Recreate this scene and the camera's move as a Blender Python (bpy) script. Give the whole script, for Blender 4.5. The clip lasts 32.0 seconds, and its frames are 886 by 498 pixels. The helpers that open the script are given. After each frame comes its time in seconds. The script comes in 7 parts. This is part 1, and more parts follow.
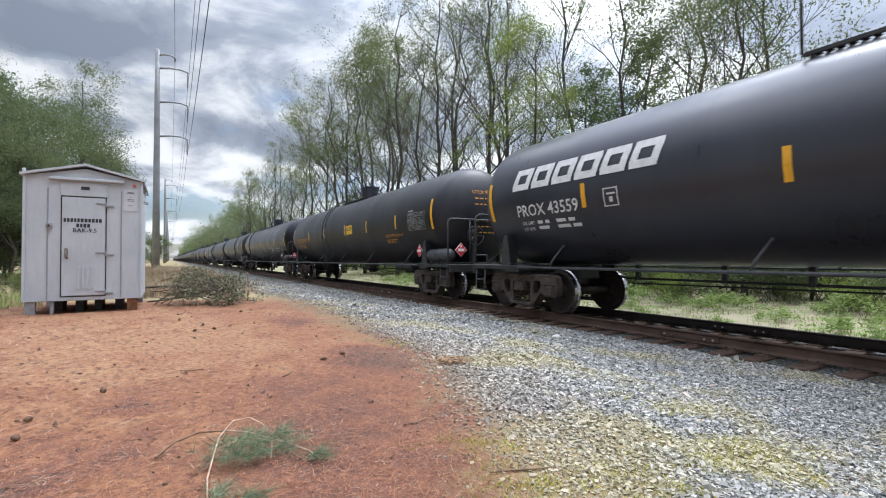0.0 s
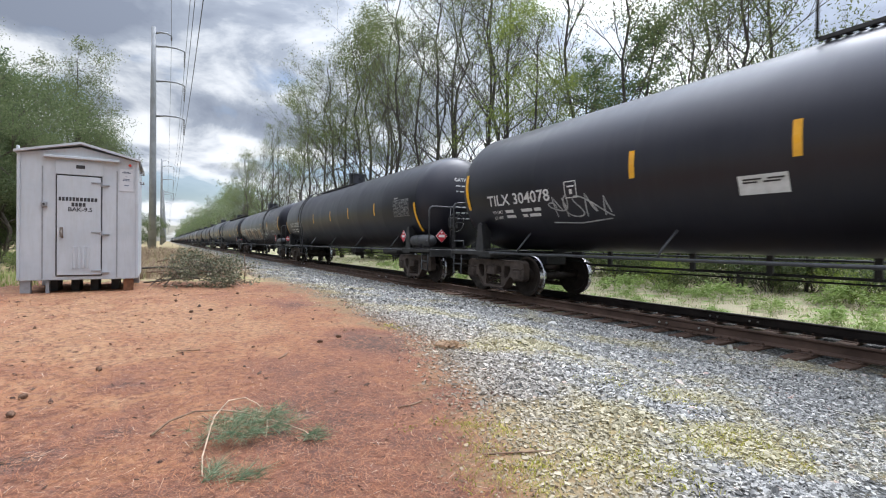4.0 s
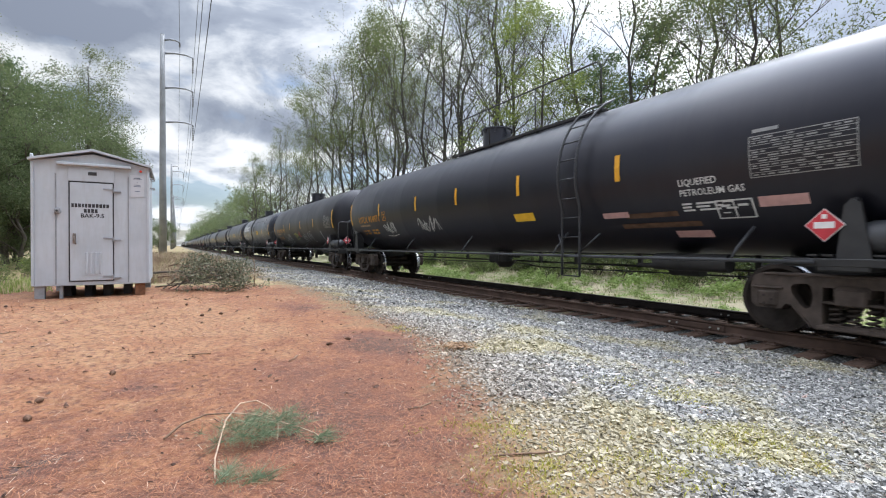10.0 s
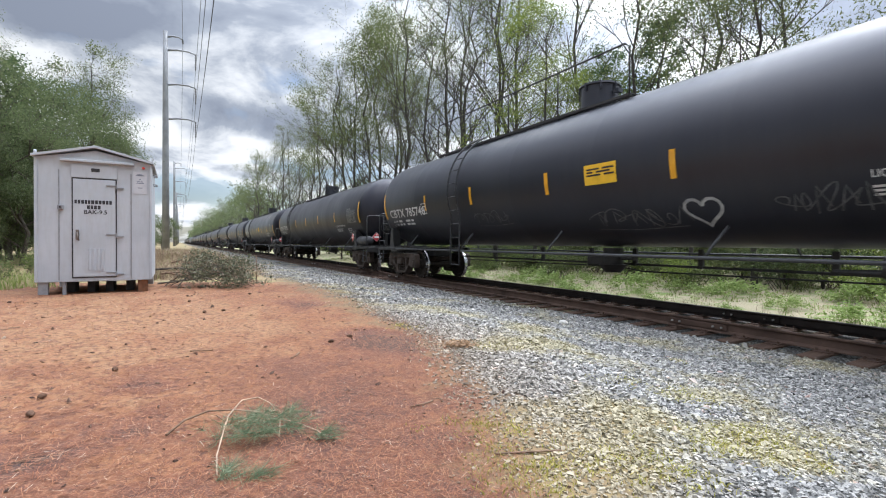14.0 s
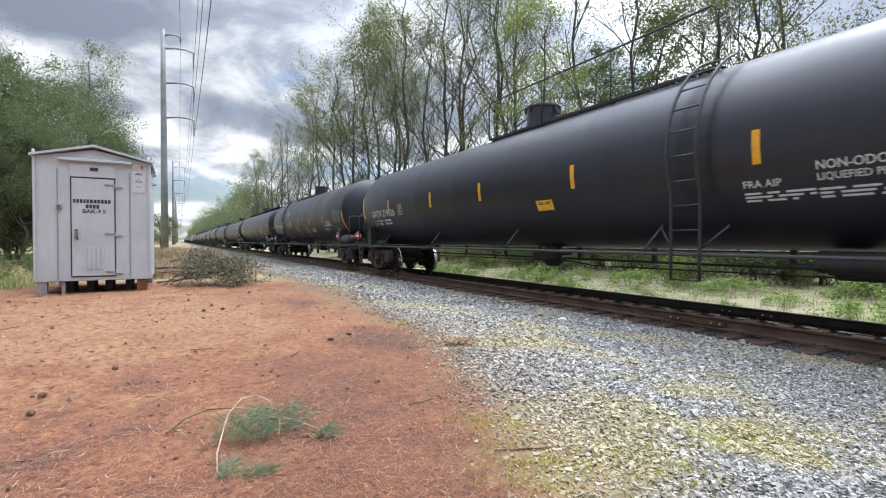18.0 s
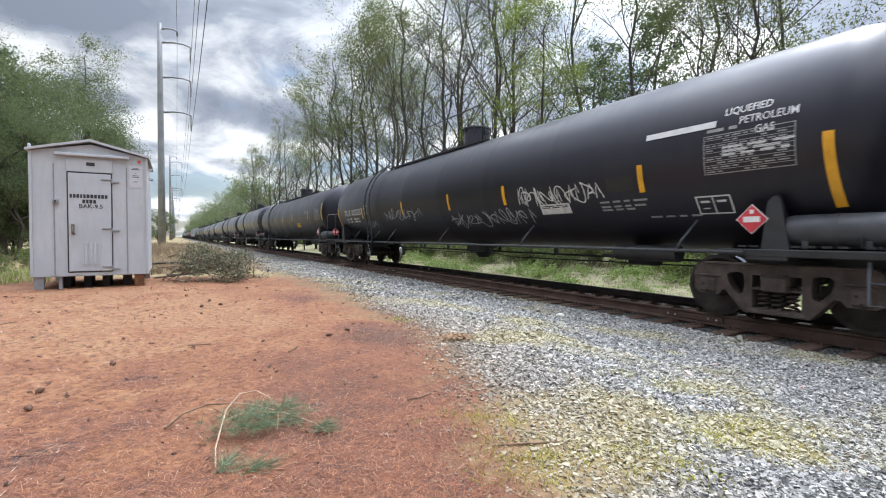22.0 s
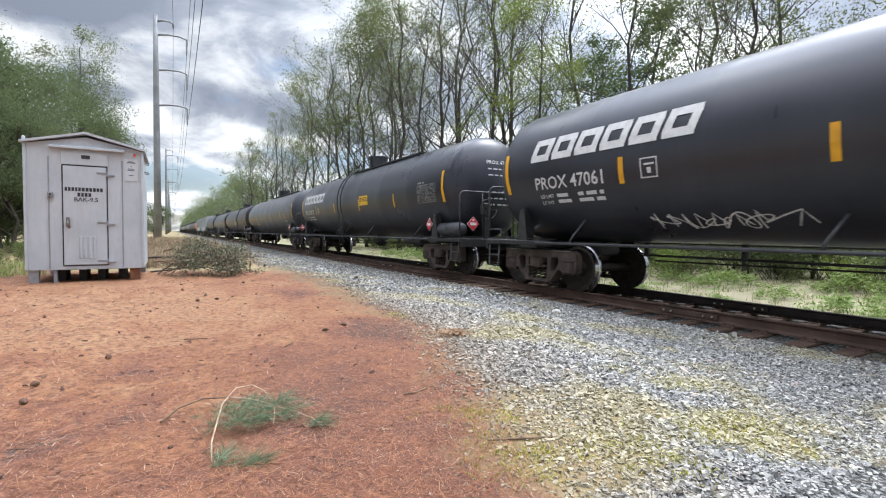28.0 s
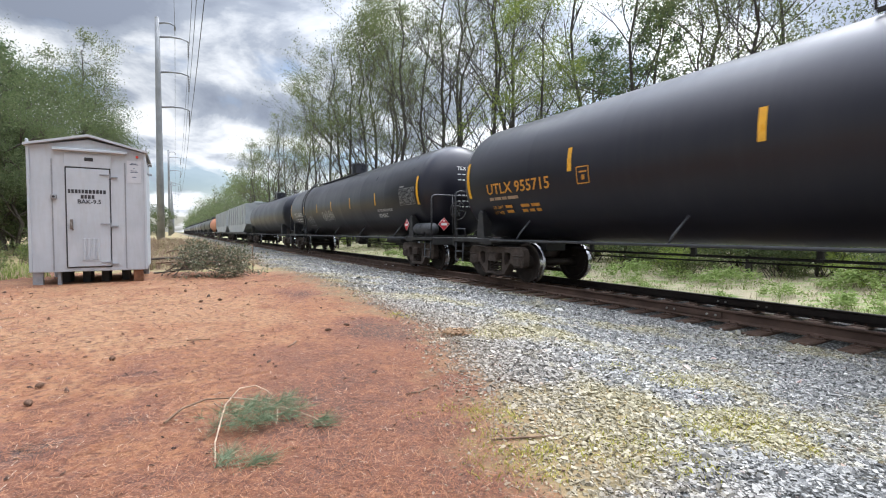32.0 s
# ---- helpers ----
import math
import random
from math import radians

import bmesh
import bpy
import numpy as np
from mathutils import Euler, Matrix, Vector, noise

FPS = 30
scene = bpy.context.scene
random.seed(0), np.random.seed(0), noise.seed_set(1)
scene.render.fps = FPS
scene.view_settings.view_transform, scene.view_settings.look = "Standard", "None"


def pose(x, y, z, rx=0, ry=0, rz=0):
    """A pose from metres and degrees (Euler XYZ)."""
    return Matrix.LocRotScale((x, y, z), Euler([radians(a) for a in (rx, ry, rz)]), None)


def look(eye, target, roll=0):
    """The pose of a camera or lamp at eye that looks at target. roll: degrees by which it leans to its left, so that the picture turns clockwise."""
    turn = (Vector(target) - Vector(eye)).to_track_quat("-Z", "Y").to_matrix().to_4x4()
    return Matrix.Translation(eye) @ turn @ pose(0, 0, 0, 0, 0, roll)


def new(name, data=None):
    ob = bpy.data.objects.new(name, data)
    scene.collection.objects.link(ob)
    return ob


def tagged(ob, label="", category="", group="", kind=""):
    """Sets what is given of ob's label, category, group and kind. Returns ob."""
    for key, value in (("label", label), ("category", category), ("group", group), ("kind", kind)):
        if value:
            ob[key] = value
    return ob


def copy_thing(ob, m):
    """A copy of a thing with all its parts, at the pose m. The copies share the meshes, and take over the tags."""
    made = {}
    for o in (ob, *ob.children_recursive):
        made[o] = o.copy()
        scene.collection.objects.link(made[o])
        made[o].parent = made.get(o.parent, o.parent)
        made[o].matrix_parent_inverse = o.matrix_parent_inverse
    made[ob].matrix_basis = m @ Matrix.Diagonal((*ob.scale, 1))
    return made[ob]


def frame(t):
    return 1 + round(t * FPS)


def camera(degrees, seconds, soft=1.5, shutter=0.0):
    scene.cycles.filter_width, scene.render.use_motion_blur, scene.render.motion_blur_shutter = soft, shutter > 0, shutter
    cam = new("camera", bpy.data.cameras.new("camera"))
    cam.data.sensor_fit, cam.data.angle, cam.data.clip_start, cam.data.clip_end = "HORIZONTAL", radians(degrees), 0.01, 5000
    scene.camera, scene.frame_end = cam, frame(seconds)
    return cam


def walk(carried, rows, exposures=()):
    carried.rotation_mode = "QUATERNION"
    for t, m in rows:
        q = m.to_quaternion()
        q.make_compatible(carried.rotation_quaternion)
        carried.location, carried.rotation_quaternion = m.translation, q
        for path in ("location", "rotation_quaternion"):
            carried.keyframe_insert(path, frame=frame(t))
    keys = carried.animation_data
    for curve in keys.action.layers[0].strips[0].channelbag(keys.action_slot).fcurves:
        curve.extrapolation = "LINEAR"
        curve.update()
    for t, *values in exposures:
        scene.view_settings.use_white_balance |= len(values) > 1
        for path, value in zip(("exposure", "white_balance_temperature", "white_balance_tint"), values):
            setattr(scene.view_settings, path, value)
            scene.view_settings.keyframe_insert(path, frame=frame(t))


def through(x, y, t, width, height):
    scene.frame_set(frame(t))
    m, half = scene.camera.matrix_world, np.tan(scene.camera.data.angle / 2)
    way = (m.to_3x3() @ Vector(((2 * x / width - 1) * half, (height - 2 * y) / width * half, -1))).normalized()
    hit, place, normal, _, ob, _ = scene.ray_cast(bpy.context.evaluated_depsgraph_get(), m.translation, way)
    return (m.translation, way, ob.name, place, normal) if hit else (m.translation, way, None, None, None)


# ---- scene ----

# ---- camera ----
LENS = 87.36
cam = camera(LENS, 32.0, soft=1.1, shutter=0.06)


def aim(yaw, tilt, lean, x, y, z):
    # yaw: to the right of the track's direction (+y); tilt: up; lean: to the right
    a, b = radians(yaw), radians(tilt)
    way = Vector((math.sin(a) * math.cos(b), math.cos(a) * math.cos(b), math.sin(b)))
    eye = Vector((x, y, z))
    return look(eye, eye + way, -lean)


PATH = [
    (0, 30.61, 1.15, 0.21, -0.005, -0.005, 1.110), (0.5, 30.61, 0.75, 0.10, -0.003, 0.002, 1.106),
    (1, 30.73, 0.34, -0.04, -0.001, 0.004, 1.103), (1.5, 30.88, -0.03, -0.29, 0.001, 0.005, 1.099),
    (2, 30.97, -0.29, -0.52, 0.005, 0.008, 1.096), (2.5, 31.00, -0.49, -0.70, 0.002, 0.004, 1.097),
    (3, 30.96, -0.54, -0.80, 0.001, 0.003, 1.096), (3.5, 30.94, -0.58, -0.77, 0.003, 0.010, 1.095),
    (5.5, 30.87, -0.38, -0.68, 0.002, 0.002, 1.097), (6, 30.82, -0.34, -0.66, 0.001, 0.003, 1.094),
    (6.5, 30.70, -0.36, -0.52, 0.001, 0.002, 1.098), (7, 30.57, -0.35, -0.37, -0.003, 0.002, 1.100),
    (7.5, 30.37, -0.33, -0.19, 0.003, 0.005, 1.098), (8, 30.18, -0.33, -0.12, 0.003, 0.005, 1.097),
    (8.5, 30.10, -0.35, -0.03, -0.002, 0.005, 1.097), (9, 30.00, -0.42, 0.00, 0.000, -0.000, 1.100),
    (9.5, 29.94, -0.45, 0.02, 0.002, -0.003, 1.098), (10, 29.95, -0.41, -0.05, -0.000, 0.002, 1.098),
    (10.5, 29.98, -0.34, -0.14, -0.001, 0.001, 1.101), (11, 30.02, -0.29, -0.32, 0.000, 0.001, 1.102),
    (11.5, 30.03, -0.25, -0.41, 0.001, 0.006, 1.098), (12, 29.96, -0.35, -0.44, -0.000, 0.003, 1.099),
    (12.5, 29.81, -0.45, -0.36, -0.003, -0.002, 1.097), (13, 29.67, -0.56, -0.31, -0.002, 0.000, 1.097),
    (13.5, 29.61, -0.69, -0.20, 0.003, 0.005, 1.097), (14, 29.70, -0.68, -0.28, 0.002, 0.011, 1.097),
    (14.5, 29.77, -0.61, -0.35, 0.001, 0.003, 1.099), (16.5, 29.46, -0.75, 0.11, 0.002, 0.004, 1.096),
    (17, 29.50, -0.91, 0.16, 0.004, 0.003, 1.094), (17.5, 29.63, -0.99, 0.09, 0.004, -0.000, 1.096),
    (18, 29.79, -0.96, -0.05, 0.002, -0.001, 1.099), (18.5, 29.91, -0.85, -0.23, 0.004, -0.002, 1.097),
    (19, 29.96, -0.77, -0.35, 0.003, 0.004, 1.096), (19.5, 29.95, -0.83, -0.32, 0.004, 0.005, 1.096),
    (20, 29.93, -0.92, -0.22, 0.003, 0.004, 1.096), (20.5, 29.87, -1.03, -0.15, 0.004, 0.002, 1.097),
    (21, 29.86, -1.15, -0.11, 0.000, 0.003, 1.094), (21.5, 29.94, -1.30, -0.14, 0.001, 0.003, 1.096),
    (22, 30.03, -1.47, -0.16, 0.001, 0.003, 1.098), (22.5, 30.11, -1.50, -0.26, 0.001, 0.003, 1.097),
    (23, 30.11, -1.47, -0.31, 0.005, 0.002, 1.096), (23.5, 30.13, -1.33, -0.43, 0.001, 0.002, 1.098),
    (24, 30.18, -1.24, -0.56, 0.000, -0.001, 1.100), (24.5, 30.22, -1.22, -0.74, -0.001, -0.003, 1.100),
    (25, 30.33, -1.33, -0.92, -0.003, -0.005, 1.102), (25.5, 30.42, -1.58, -0.99, -0.002, -0.003, 1.099),
    (27.5, 30.43, -2.06, -0.62, 0.003, 0.004, 1.093), (28, 30.41, -2.00, -0.51, -0.000, 0.001, 1.097),
    (28.5, 30.38, -1.91, -0.42, 0.004, 0.000, 1.096), (29, 30.52, -1.83, -0.51, 0.002, 0.003, 1.097),
    (29.5, 30.60, -1.88, -0.55, 0.002, 0.003, 1.098), (30, 30.64, -1.93, -0.58, -0.000, 0.004, 1.096),
    (30.5, 30.62, -2.02, -0.59, 0.002, 0.005, 1.096), (31, 30.46, -2.13, -0.38, 0.004, 0.006, 1.098),
    (31.5, 30.28, -2.13, -0.25, 0.005, 0.005, 1.097), (32, 30.11, -2.05, -0.12, 0.004, 0.002, 1.095),
]
# the camera opens up a little as the shot goes on
EXPOSURES = [(0, -0.25, 6050, 10), (1.5, -0.21, 6090, 10), (3, -0.19, 6120, 10), (10, -0.16, 6140, 10), (18, -0.14, 6150, 10), (25, -0.11, 6160, 10), (32, -0.09, 6200, 10)]
walk(cam, [(t, aim(*row)) for t, *row in PATH], EXPOSURES)

# ---- world and light ----
def build_world():
    world = bpy.data.worlds.new("sky")
    scene.world = world
    world.use_nodes = True
    nt = world.node_tree
    nt.nodes.clear()
    N, L = nt.nodes.new, nt.links.new
    out, bg = N("ShaderNodeOutputWorld"), N("ShaderNodeBackground")
    sky = N("ShaderNodeTexSky")
    sky.sky_type, sky.sun_disc = "NISHITA", False
    sky.sun_elevation, sky.sun_rotation = radians(SUN_UP), radians(SUN_TURN)
    sky.air_density, sky.dust_density = 1.0, 1.5
    tc, sep = N("ShaderNodeTexCoord"), N("ShaderNodeSeparateXYZ")
    L(tc.outputs["Generated"], sep.inputs[0])

    def math_node(op, a, b):
        n = N("ShaderNodeMath")
        n.operation = op
        for i, v in enumerate((a, b)):
            if isinstance(v, (int, float)):
                n.inputs[i].default_value = v
            elif v is not None:
                L(v, n.inputs[i])
        return n.outputs[0]

    # the cloud layer is a flat sheet overhead, seen in perspective
    up = math_node("ADD", math_node("MAXIMUM", sep.outputs[2], 0.0), 0.26)
    cx, cy = math_node("DIVIDE", sep.outputs[0], up), math_node("DIVIDE", sep.outputs[1], up)
    comb = N("ShaderNodeCombineXYZ")
    L(cx, comb.inputs[0]), L(cy, comb.inputs[1])

    def cloud(scale, detail, offset, rough, squash=1.0):
        mp = N("ShaderNodeMapping")
        mp.inputs["Location"].default_value = offset
        mp.inputs["Scale"].default_value = (1.0, squash, 1.0)
        n = N("ShaderNodeTexNoise")
        n.inputs["Scale"].default_value, n.inputs["Detail"].default_value, n.inputs["Roughness"].default_value = scale, detail, rough
        n.inputs["Distortion"].default_value = 0.35
        L(comb.outputs[0], mp.inputs["Vector"]), L(mp.outputs[0], n.inputs["Vector"])
        return n.outputs[0]

    def ramp(src, stops):
        r = N("ShaderNodeValToRGB")
        while len(r.color_ramp.elements) < len(stops):
            r.color_ramp.elements.new(0.5)
        for e, (p, c) in zip(r.color_ramp.elements, stops):
            e.position, e.color = p, (*c, 1)
        L(src, r.inputs[0])
        return r.outputs[0]

    # the veiled sun spreads a wide glow through the cloud
    way = N("ShaderNodeVectorMath")
    way.operation = "DOT_PRODUCT"
    a_, b_ = radians(SUN_TURN), radians(SUN_UP)
    way.inputs[1].default_value = (math.sin(a_) * math.cos(b_), math.cos(a_) * math.cos(b_), math.sin(b_))
    L(tc.outputs["Generated"], way.inputs[0])
    glow = math_node("POWER", math_node("MAXIMUM", way.outputs["Value"], 0.0), 2.6)

    # rolls of stratocumulus lie across the line, bent and broken by noise
    warp = cloud(1.1, 5, CLOUD_AT, 0.55, 0.8)
    roll = math_node("SINE", math_node("MULTIPLY", math_node("ADD", cy, math_node("SUBTRACT", math_node("MULTIPLY", warp, 0.5), 0.02)), 2 * math.pi / 0.46), 0.0)
    puffs = cloud(2.6, 7, (5.0, 1.0, 0), 0.58, 0.8)
    # thick grey bases overhead, thinner and brighter towards the horizon, with blue gaps there
    low = math_node("MAXIMUM", math_node("SUBTRACT", 0.34, sep.outputs[2]), 0.0)
    body = ramp(math_node("ADD", math_node("ADD", math_node("MULTIPLY", roll, 0.085), puffs), math_node("SUBTRACT", math_node("MULTIPLY", low, 0.42), 0.035)), CLOUD_STOPS)
    cover = ramp(math_node("SUBTRACT", cloud(1.9, 6, (3.1, 7.7, 0), 0.55, 0.9), math_node("SUBTRACT", math_node("MULTIPLY", low, 0.62), math_node("MULTIPLY", glow, 0.25))), [(0.29, (0.12, 0.12, 0.12)), (0.41, (1, 1, 1))])
    mix = N("ShaderNodeMix")
    mix.data_type = "RGBA"
    scale = N("ShaderNodeVectorMath")
    scale.operation = "SCALE"
    scale.inputs["Scale"].default_value = SKY_SCALE
    L(sky.outputs[0], scale.inputs[0])
    L(cover, mix.inputs[0]), L(scale.outputs[0], mix.inputs[6]), L(body, mix.inputs[7])
    L(mix.outputs[2], bg.inputs[0])
    bg.inputs[1].default_value = SKY_STRENGTH
    # an overcast dome is brighter overhead than low down
    lift = math_node("ADD", math_node("MULTIPLY", math_node("MAXIMUM", math_node("SUBTRACT", sep.outputs[2], 0.46), 0.0), ZENITH), LOW)
    # haze brightens the sky low down
    lift = math_node("ADD", lift, math_node("MULTIPLY", math_node("MAXIMUM", math_node("SUBTRACT", 0.24, sep.outputs[2]), 0.0), 1.2))
    lift = math_node("MULTIPLY", lift, math_node("ADD", math_node("MULTIPLY", glow, GLOW), 0.95))
    dome = N("ShaderNodeVectorMath")
    dome.operation = "SCALE"
    L(mix.outputs[2], dome.inputs[0]), L(lift, dome.inputs["Scale"])
    L(dome.outputs[0], bg.inputs[0])
    L(bg.outputs[0], out.inputs[0])


SUN_UP, SUN_TURN = 60.0, 78.0
SKY_SCALE, SKY_STRENGTH = 0.125, 1.0
LOW, ZENITH, GLOW = 1.0, 6.6, 1.9
CLOUD_AT = (0.0, 0.0, 0.0)
CLOUD_STOPS = [(0.32, (0.32, 0.355, 0.435)), (0.44, (0.45, 0.49, 0.565)), (0.52, (0.76, 0.785, 0.825)), (0.61, (1.10, 1.10, 1.10))]
build_world()
sun = new("sun", bpy.data.lights.new("sun", "SUN"))
sun.data.energy, sun.data.angle, sun.data.color = 1.8, radians(22), (1.0, 0.97, 0.93)
a, b = radians(SUN_TURN), radians(SUN_UP)
sun.matrix_world = look((0, 0, 60), Vector((0, 0, 60)) - Vector((math.sin(a) * math.cos(b), math.cos(a) * math.cos(b), math.sin(b))))
scene.view_settings.exposure = 0.0


# ---- building blocks ----
def part(name, bm, material, parent, label="", at=None, smooth=0):
    """One mesh object, from a bmesh or a mesh, under a thing or a part."""
    if isinstance(bm, bmesh.types.BMesh):
        me = bpy.data.meshes.new(name)
        if smooth:
            for f in bm.faces:
                f.smooth = True
        bm.to_mesh(me)
        bm.free()
        if smooth:
            me.set_sharp_from_angle(angle=radians(smooth))
    else:
        me = bm
    mats = material if isinstance(material, (list, tuple)) else [material]
    if not me.materials:
        for m in mats:
            me.materials.append(m)
    ob = new(name, me)
    ob.parent = parent
    if at is not None:
        ob.matrix_basis = at if isinstance(at, Matrix) else Matrix.Translation(at)
    if label:
        tagged(ob, label)
    return ob


def raw_mesh(name, verts, faces, smooth=False):
    me = bpy.data.meshes.new(name)
    me.from_pydata([tuple(v) for v in verts] if not isinstance(verts, np.ndarray) else verts.tolist(), [], faces if isinstance(faces, list) else faces.tolist())
    if smooth:
        me.shade_smooth()
    me.update()
    return me


def thing(name, label, category, at, group="", kind=""):
    ob = new(name)
    ob.empty_display_size = 0.3
    ob.matrix_basis = at if isinstance(at, Matrix) else Matrix.Translation(at)
    return tagged(ob, label, category, group, kind)


def box(bm, c, s, bevel=0.0, m=None, slot=0):
    r = bmesh.ops.create_cube(bm, size=1.0, matrix=(m or Matrix()) @ Matrix.Translation(c) @ Matrix.Diagonal((*s, 1)))
    vs = r["verts"]
    if slot:
        for f in {f for v in vs for f in v.link_faces}:
            f.material_index = slot
    if bevel:
        bmesh.ops.bevel(bm, geom=list({e for v in vs for e in v.link_edges}), offset=bevel, segments=1, affect="EDGES")
    return bm


def cyl(bm, p, q, r, seg=10, r2=None, slot=0):
    p, q = Vector(p), Vector(q)
    d = q - p
    m = Matrix.Translation((p + q) / 2) @ d.to_track_quat("Z", "Y").to_matrix().to_4x4()
    res = bmesh.ops.create_cone(bm, cap_ends=True, segments=seg, radius1=r, radius2=r if r2 is None else r2, depth=d.length, matrix=m)
    if slot:
        for f in {f for v in res["verts"] for f in v.link_faces}:
            f.material_index = slot
    return bm


def tube(bm, pts, r, seg=6, radii=None, slot=0, closed=True):
    """A bent bar through the points."""
    pts = [Vector(p) for p in pts]
    rings = []
    side = None
    for i, p in enumerate(pts):
        d = (pts[min(i + 1, len(pts) - 1)] - pts[max(i - 1, 0)]).normalized()
        if side is None or abs(side.dot(d)) > 0.95:
            side = d.orthogonal().normalized()
        side = (side - d * side.dot(d)).normalized()
        other = d.cross(side)
        rr = radii[i] if radii else r
        rings.append([bm.verts.new(p + rr * (math.cos(2 * math.pi * k / seg) * side + math.sin(2 * math.pi * k / seg) * other)) for k in range(seg)])
    for a_, b_ in zip(rings, rings[1:]):
        for k in range(seg):
            f = bm.faces.new((a_[k], a_[(k + 1) % seg], b_[(k + 1) % seg], b_[k]))
            f.smooth, f.material_index = True, slot
    if closed:
        for ring, flip in ((rings[0], True), (rings[-1], False)):
            f = bm.faces.new(ring[::-1] if flip else ring)
            f.material_index = slot
    return bm


def lathe(bm, profile, axis, seg=32, slot=0):
    """Turns (along, radius) pairs round the x or the y axis."""
    rings = []
    for s_, r in profile:
        ring = []
        for k in range(seg if r > 1e-6 else 1):
            c, s = r * math.cos(2 * math.pi * k / seg), r * math.sin(2 * math.pi * k / seg)
            ring.append(bm.verts.new((s_, c, s) if axis == "x" else (s, s_, c)))
        rings.append(ring)
    for a_, b_ in zip(rings, rings[1:]):
        for k in range(seg):
            q = [a_[k % len(a_)], a_[(k + 1) % len(a_)], b_[(k + 1) % len(b_)], b_[k % len(b_)]]
            q = list(dict.fromkeys(q))
            if len(q) > 2:
                f = bm.faces.new(q)
                f.smooth, f.material_index = True, slot
    return bm


def plate(bm, poly, x0, x1, slot=0):
    """A flat outline in the y-z plane, thick from x0 to x1."""
    lo = [bm.verts.new((x0, y, z)) for y, z in poly]
    hi = [bm.verts.new((x1, y, z)) for y, z in poly]
    fs = [bm.faces.new(lo[::-1]), bm.faces.new(hi)]
    for i in range(len(poly)):
        j = (i + 1) % len(poly)
        fs.append(bm.faces.new((lo[i], lo[j], hi[j], hi[i])))
    for f in fs:
        f.material_index = slot
    return bm


MESHES = {}


def shared(key, fn, smooth=0):
    """The mesh that fn fills, built once."""
    if key not in MESHES:
        bm = bmesh.new()
        fn(bm)
        me = bpy.data.meshes.new(key if isinstance(key, str) else key[0])
        bmesh.ops.recalc_face_normals(bm, faces=bm.faces)
        bm.to_mesh(me)
        bm.free()
        if smooth:
            me.shade_smooth()
            me.set_sharp_from_angle(angle=radians(smooth))
        MESHES[key] = me
    return MESHES[key]


# ---- materials ----
class Mat:
    """A small writer of node materials."""

    def __init__(self, name, rough=0.6, metal=0.0, spec=0.5):
        self.m = bpy.data.materials.new(name)
        self.m.use_nodes = True
        self.t = self.m.node_tree
        self.b = self.t.nodes["Principled BSDF"]
        self.b.inputs["Roughness"].default_value = rough
        self.b.inputs["Metallic"].default_value = metal
        self.b.inputs["Specular IOR Level"].default_value = spec
        self.tc = self.t.nodes.new("ShaderNodeTexCoord")

    def n(self, kind, **values):
        node = self.t.nodes.new(kind)
        for k, v in values.items():
            node.inputs[k].default_value = v
        return node

    def l(self, a_, b_):
        self.t.links.new(a_, b_)
        return self

    def vec(self, scale=(1, 1, 1), space="Object"):
        mp = self.n("ShaderNodeMapping", Scale=scale)
        self.l(self.tc.outputs[space], mp.inputs["Vector"])
        return mp.outputs[0]

    def noise(self, scale, detail=4, rough=0.55, stretch=(1, 1, 1), space="Object", distort=0.0):
        n = self.n("ShaderNodeTexNoise", Scale=scale, Detail=detail, Roughness=rough, Distortion=distort)
        self.l(self.vec(stretch, space), n.inputs["Vector"])
        return n.outputs["Fac"]

    def ramp(self, src, stops):
        r = self.t.nodes.new("ShaderNodeValToRGB")
        while len(r.color_ramp.elements) < len(stops):
            r.color_ramp.elements.new(0.5)
        for e, (p, c) in zip(r.color_ramp.elements, stops):
            e.position = p
            e.color = (c, c, c, 1) if isinstance(c, (int, float)) else (*c, 1)
        self.l(src, r.inputs[0])
        return r.outputs[0]

    def mix(self, fac, a_, b_, mode="MIX"):
        m = self.t.nodes.new("ShaderNodeMix")
        m.data_type, m.blend_type = "RGBA", mode
        for i, v in ((0, fac), (6, a_), (7, b_)):
            if isinstance(v, (int, float)):
                m.inputs[i].default_value = v if i == 0 else (v, v, v, 1)
            elif isinstance(v, tuple):
                m.inputs[i].default_value = (*v, 1)
            else:
                self.l(v, m.inputs[i])
        return m.outputs[2]

    def math(self, op, a_, b_=0.0):
        m = self.t.nodes.new("ShaderNodeMath")
        m.operation = op
        for i, v in enumerate((a_, b_)):
            if isinstance(v, (int, float)):
                m.inputs[i].default_value = v
            else:
                self.l(v, m.inputs[i])
        return m.outputs[0]

    def color(self, src):
        if isinstance(src, tuple):
            self.b.inputs["Base Color"].default_value = (*src, 1)
        else:
            self.l(src, self.b.inputs["Base Color"])
        return self

    def rough(self, src):
        return self.l(src, self.b.inputs["Roughness"])

    def bump(self, src, strength=0.3, dist=0.01):
        b_ = self.n("ShaderNodeBump", Strength=strength, Distance=dist)
        self.l(src, b_.inputs["Height"])
        return self.l(b_.outputs[0], self.b.inputs["Normal"])


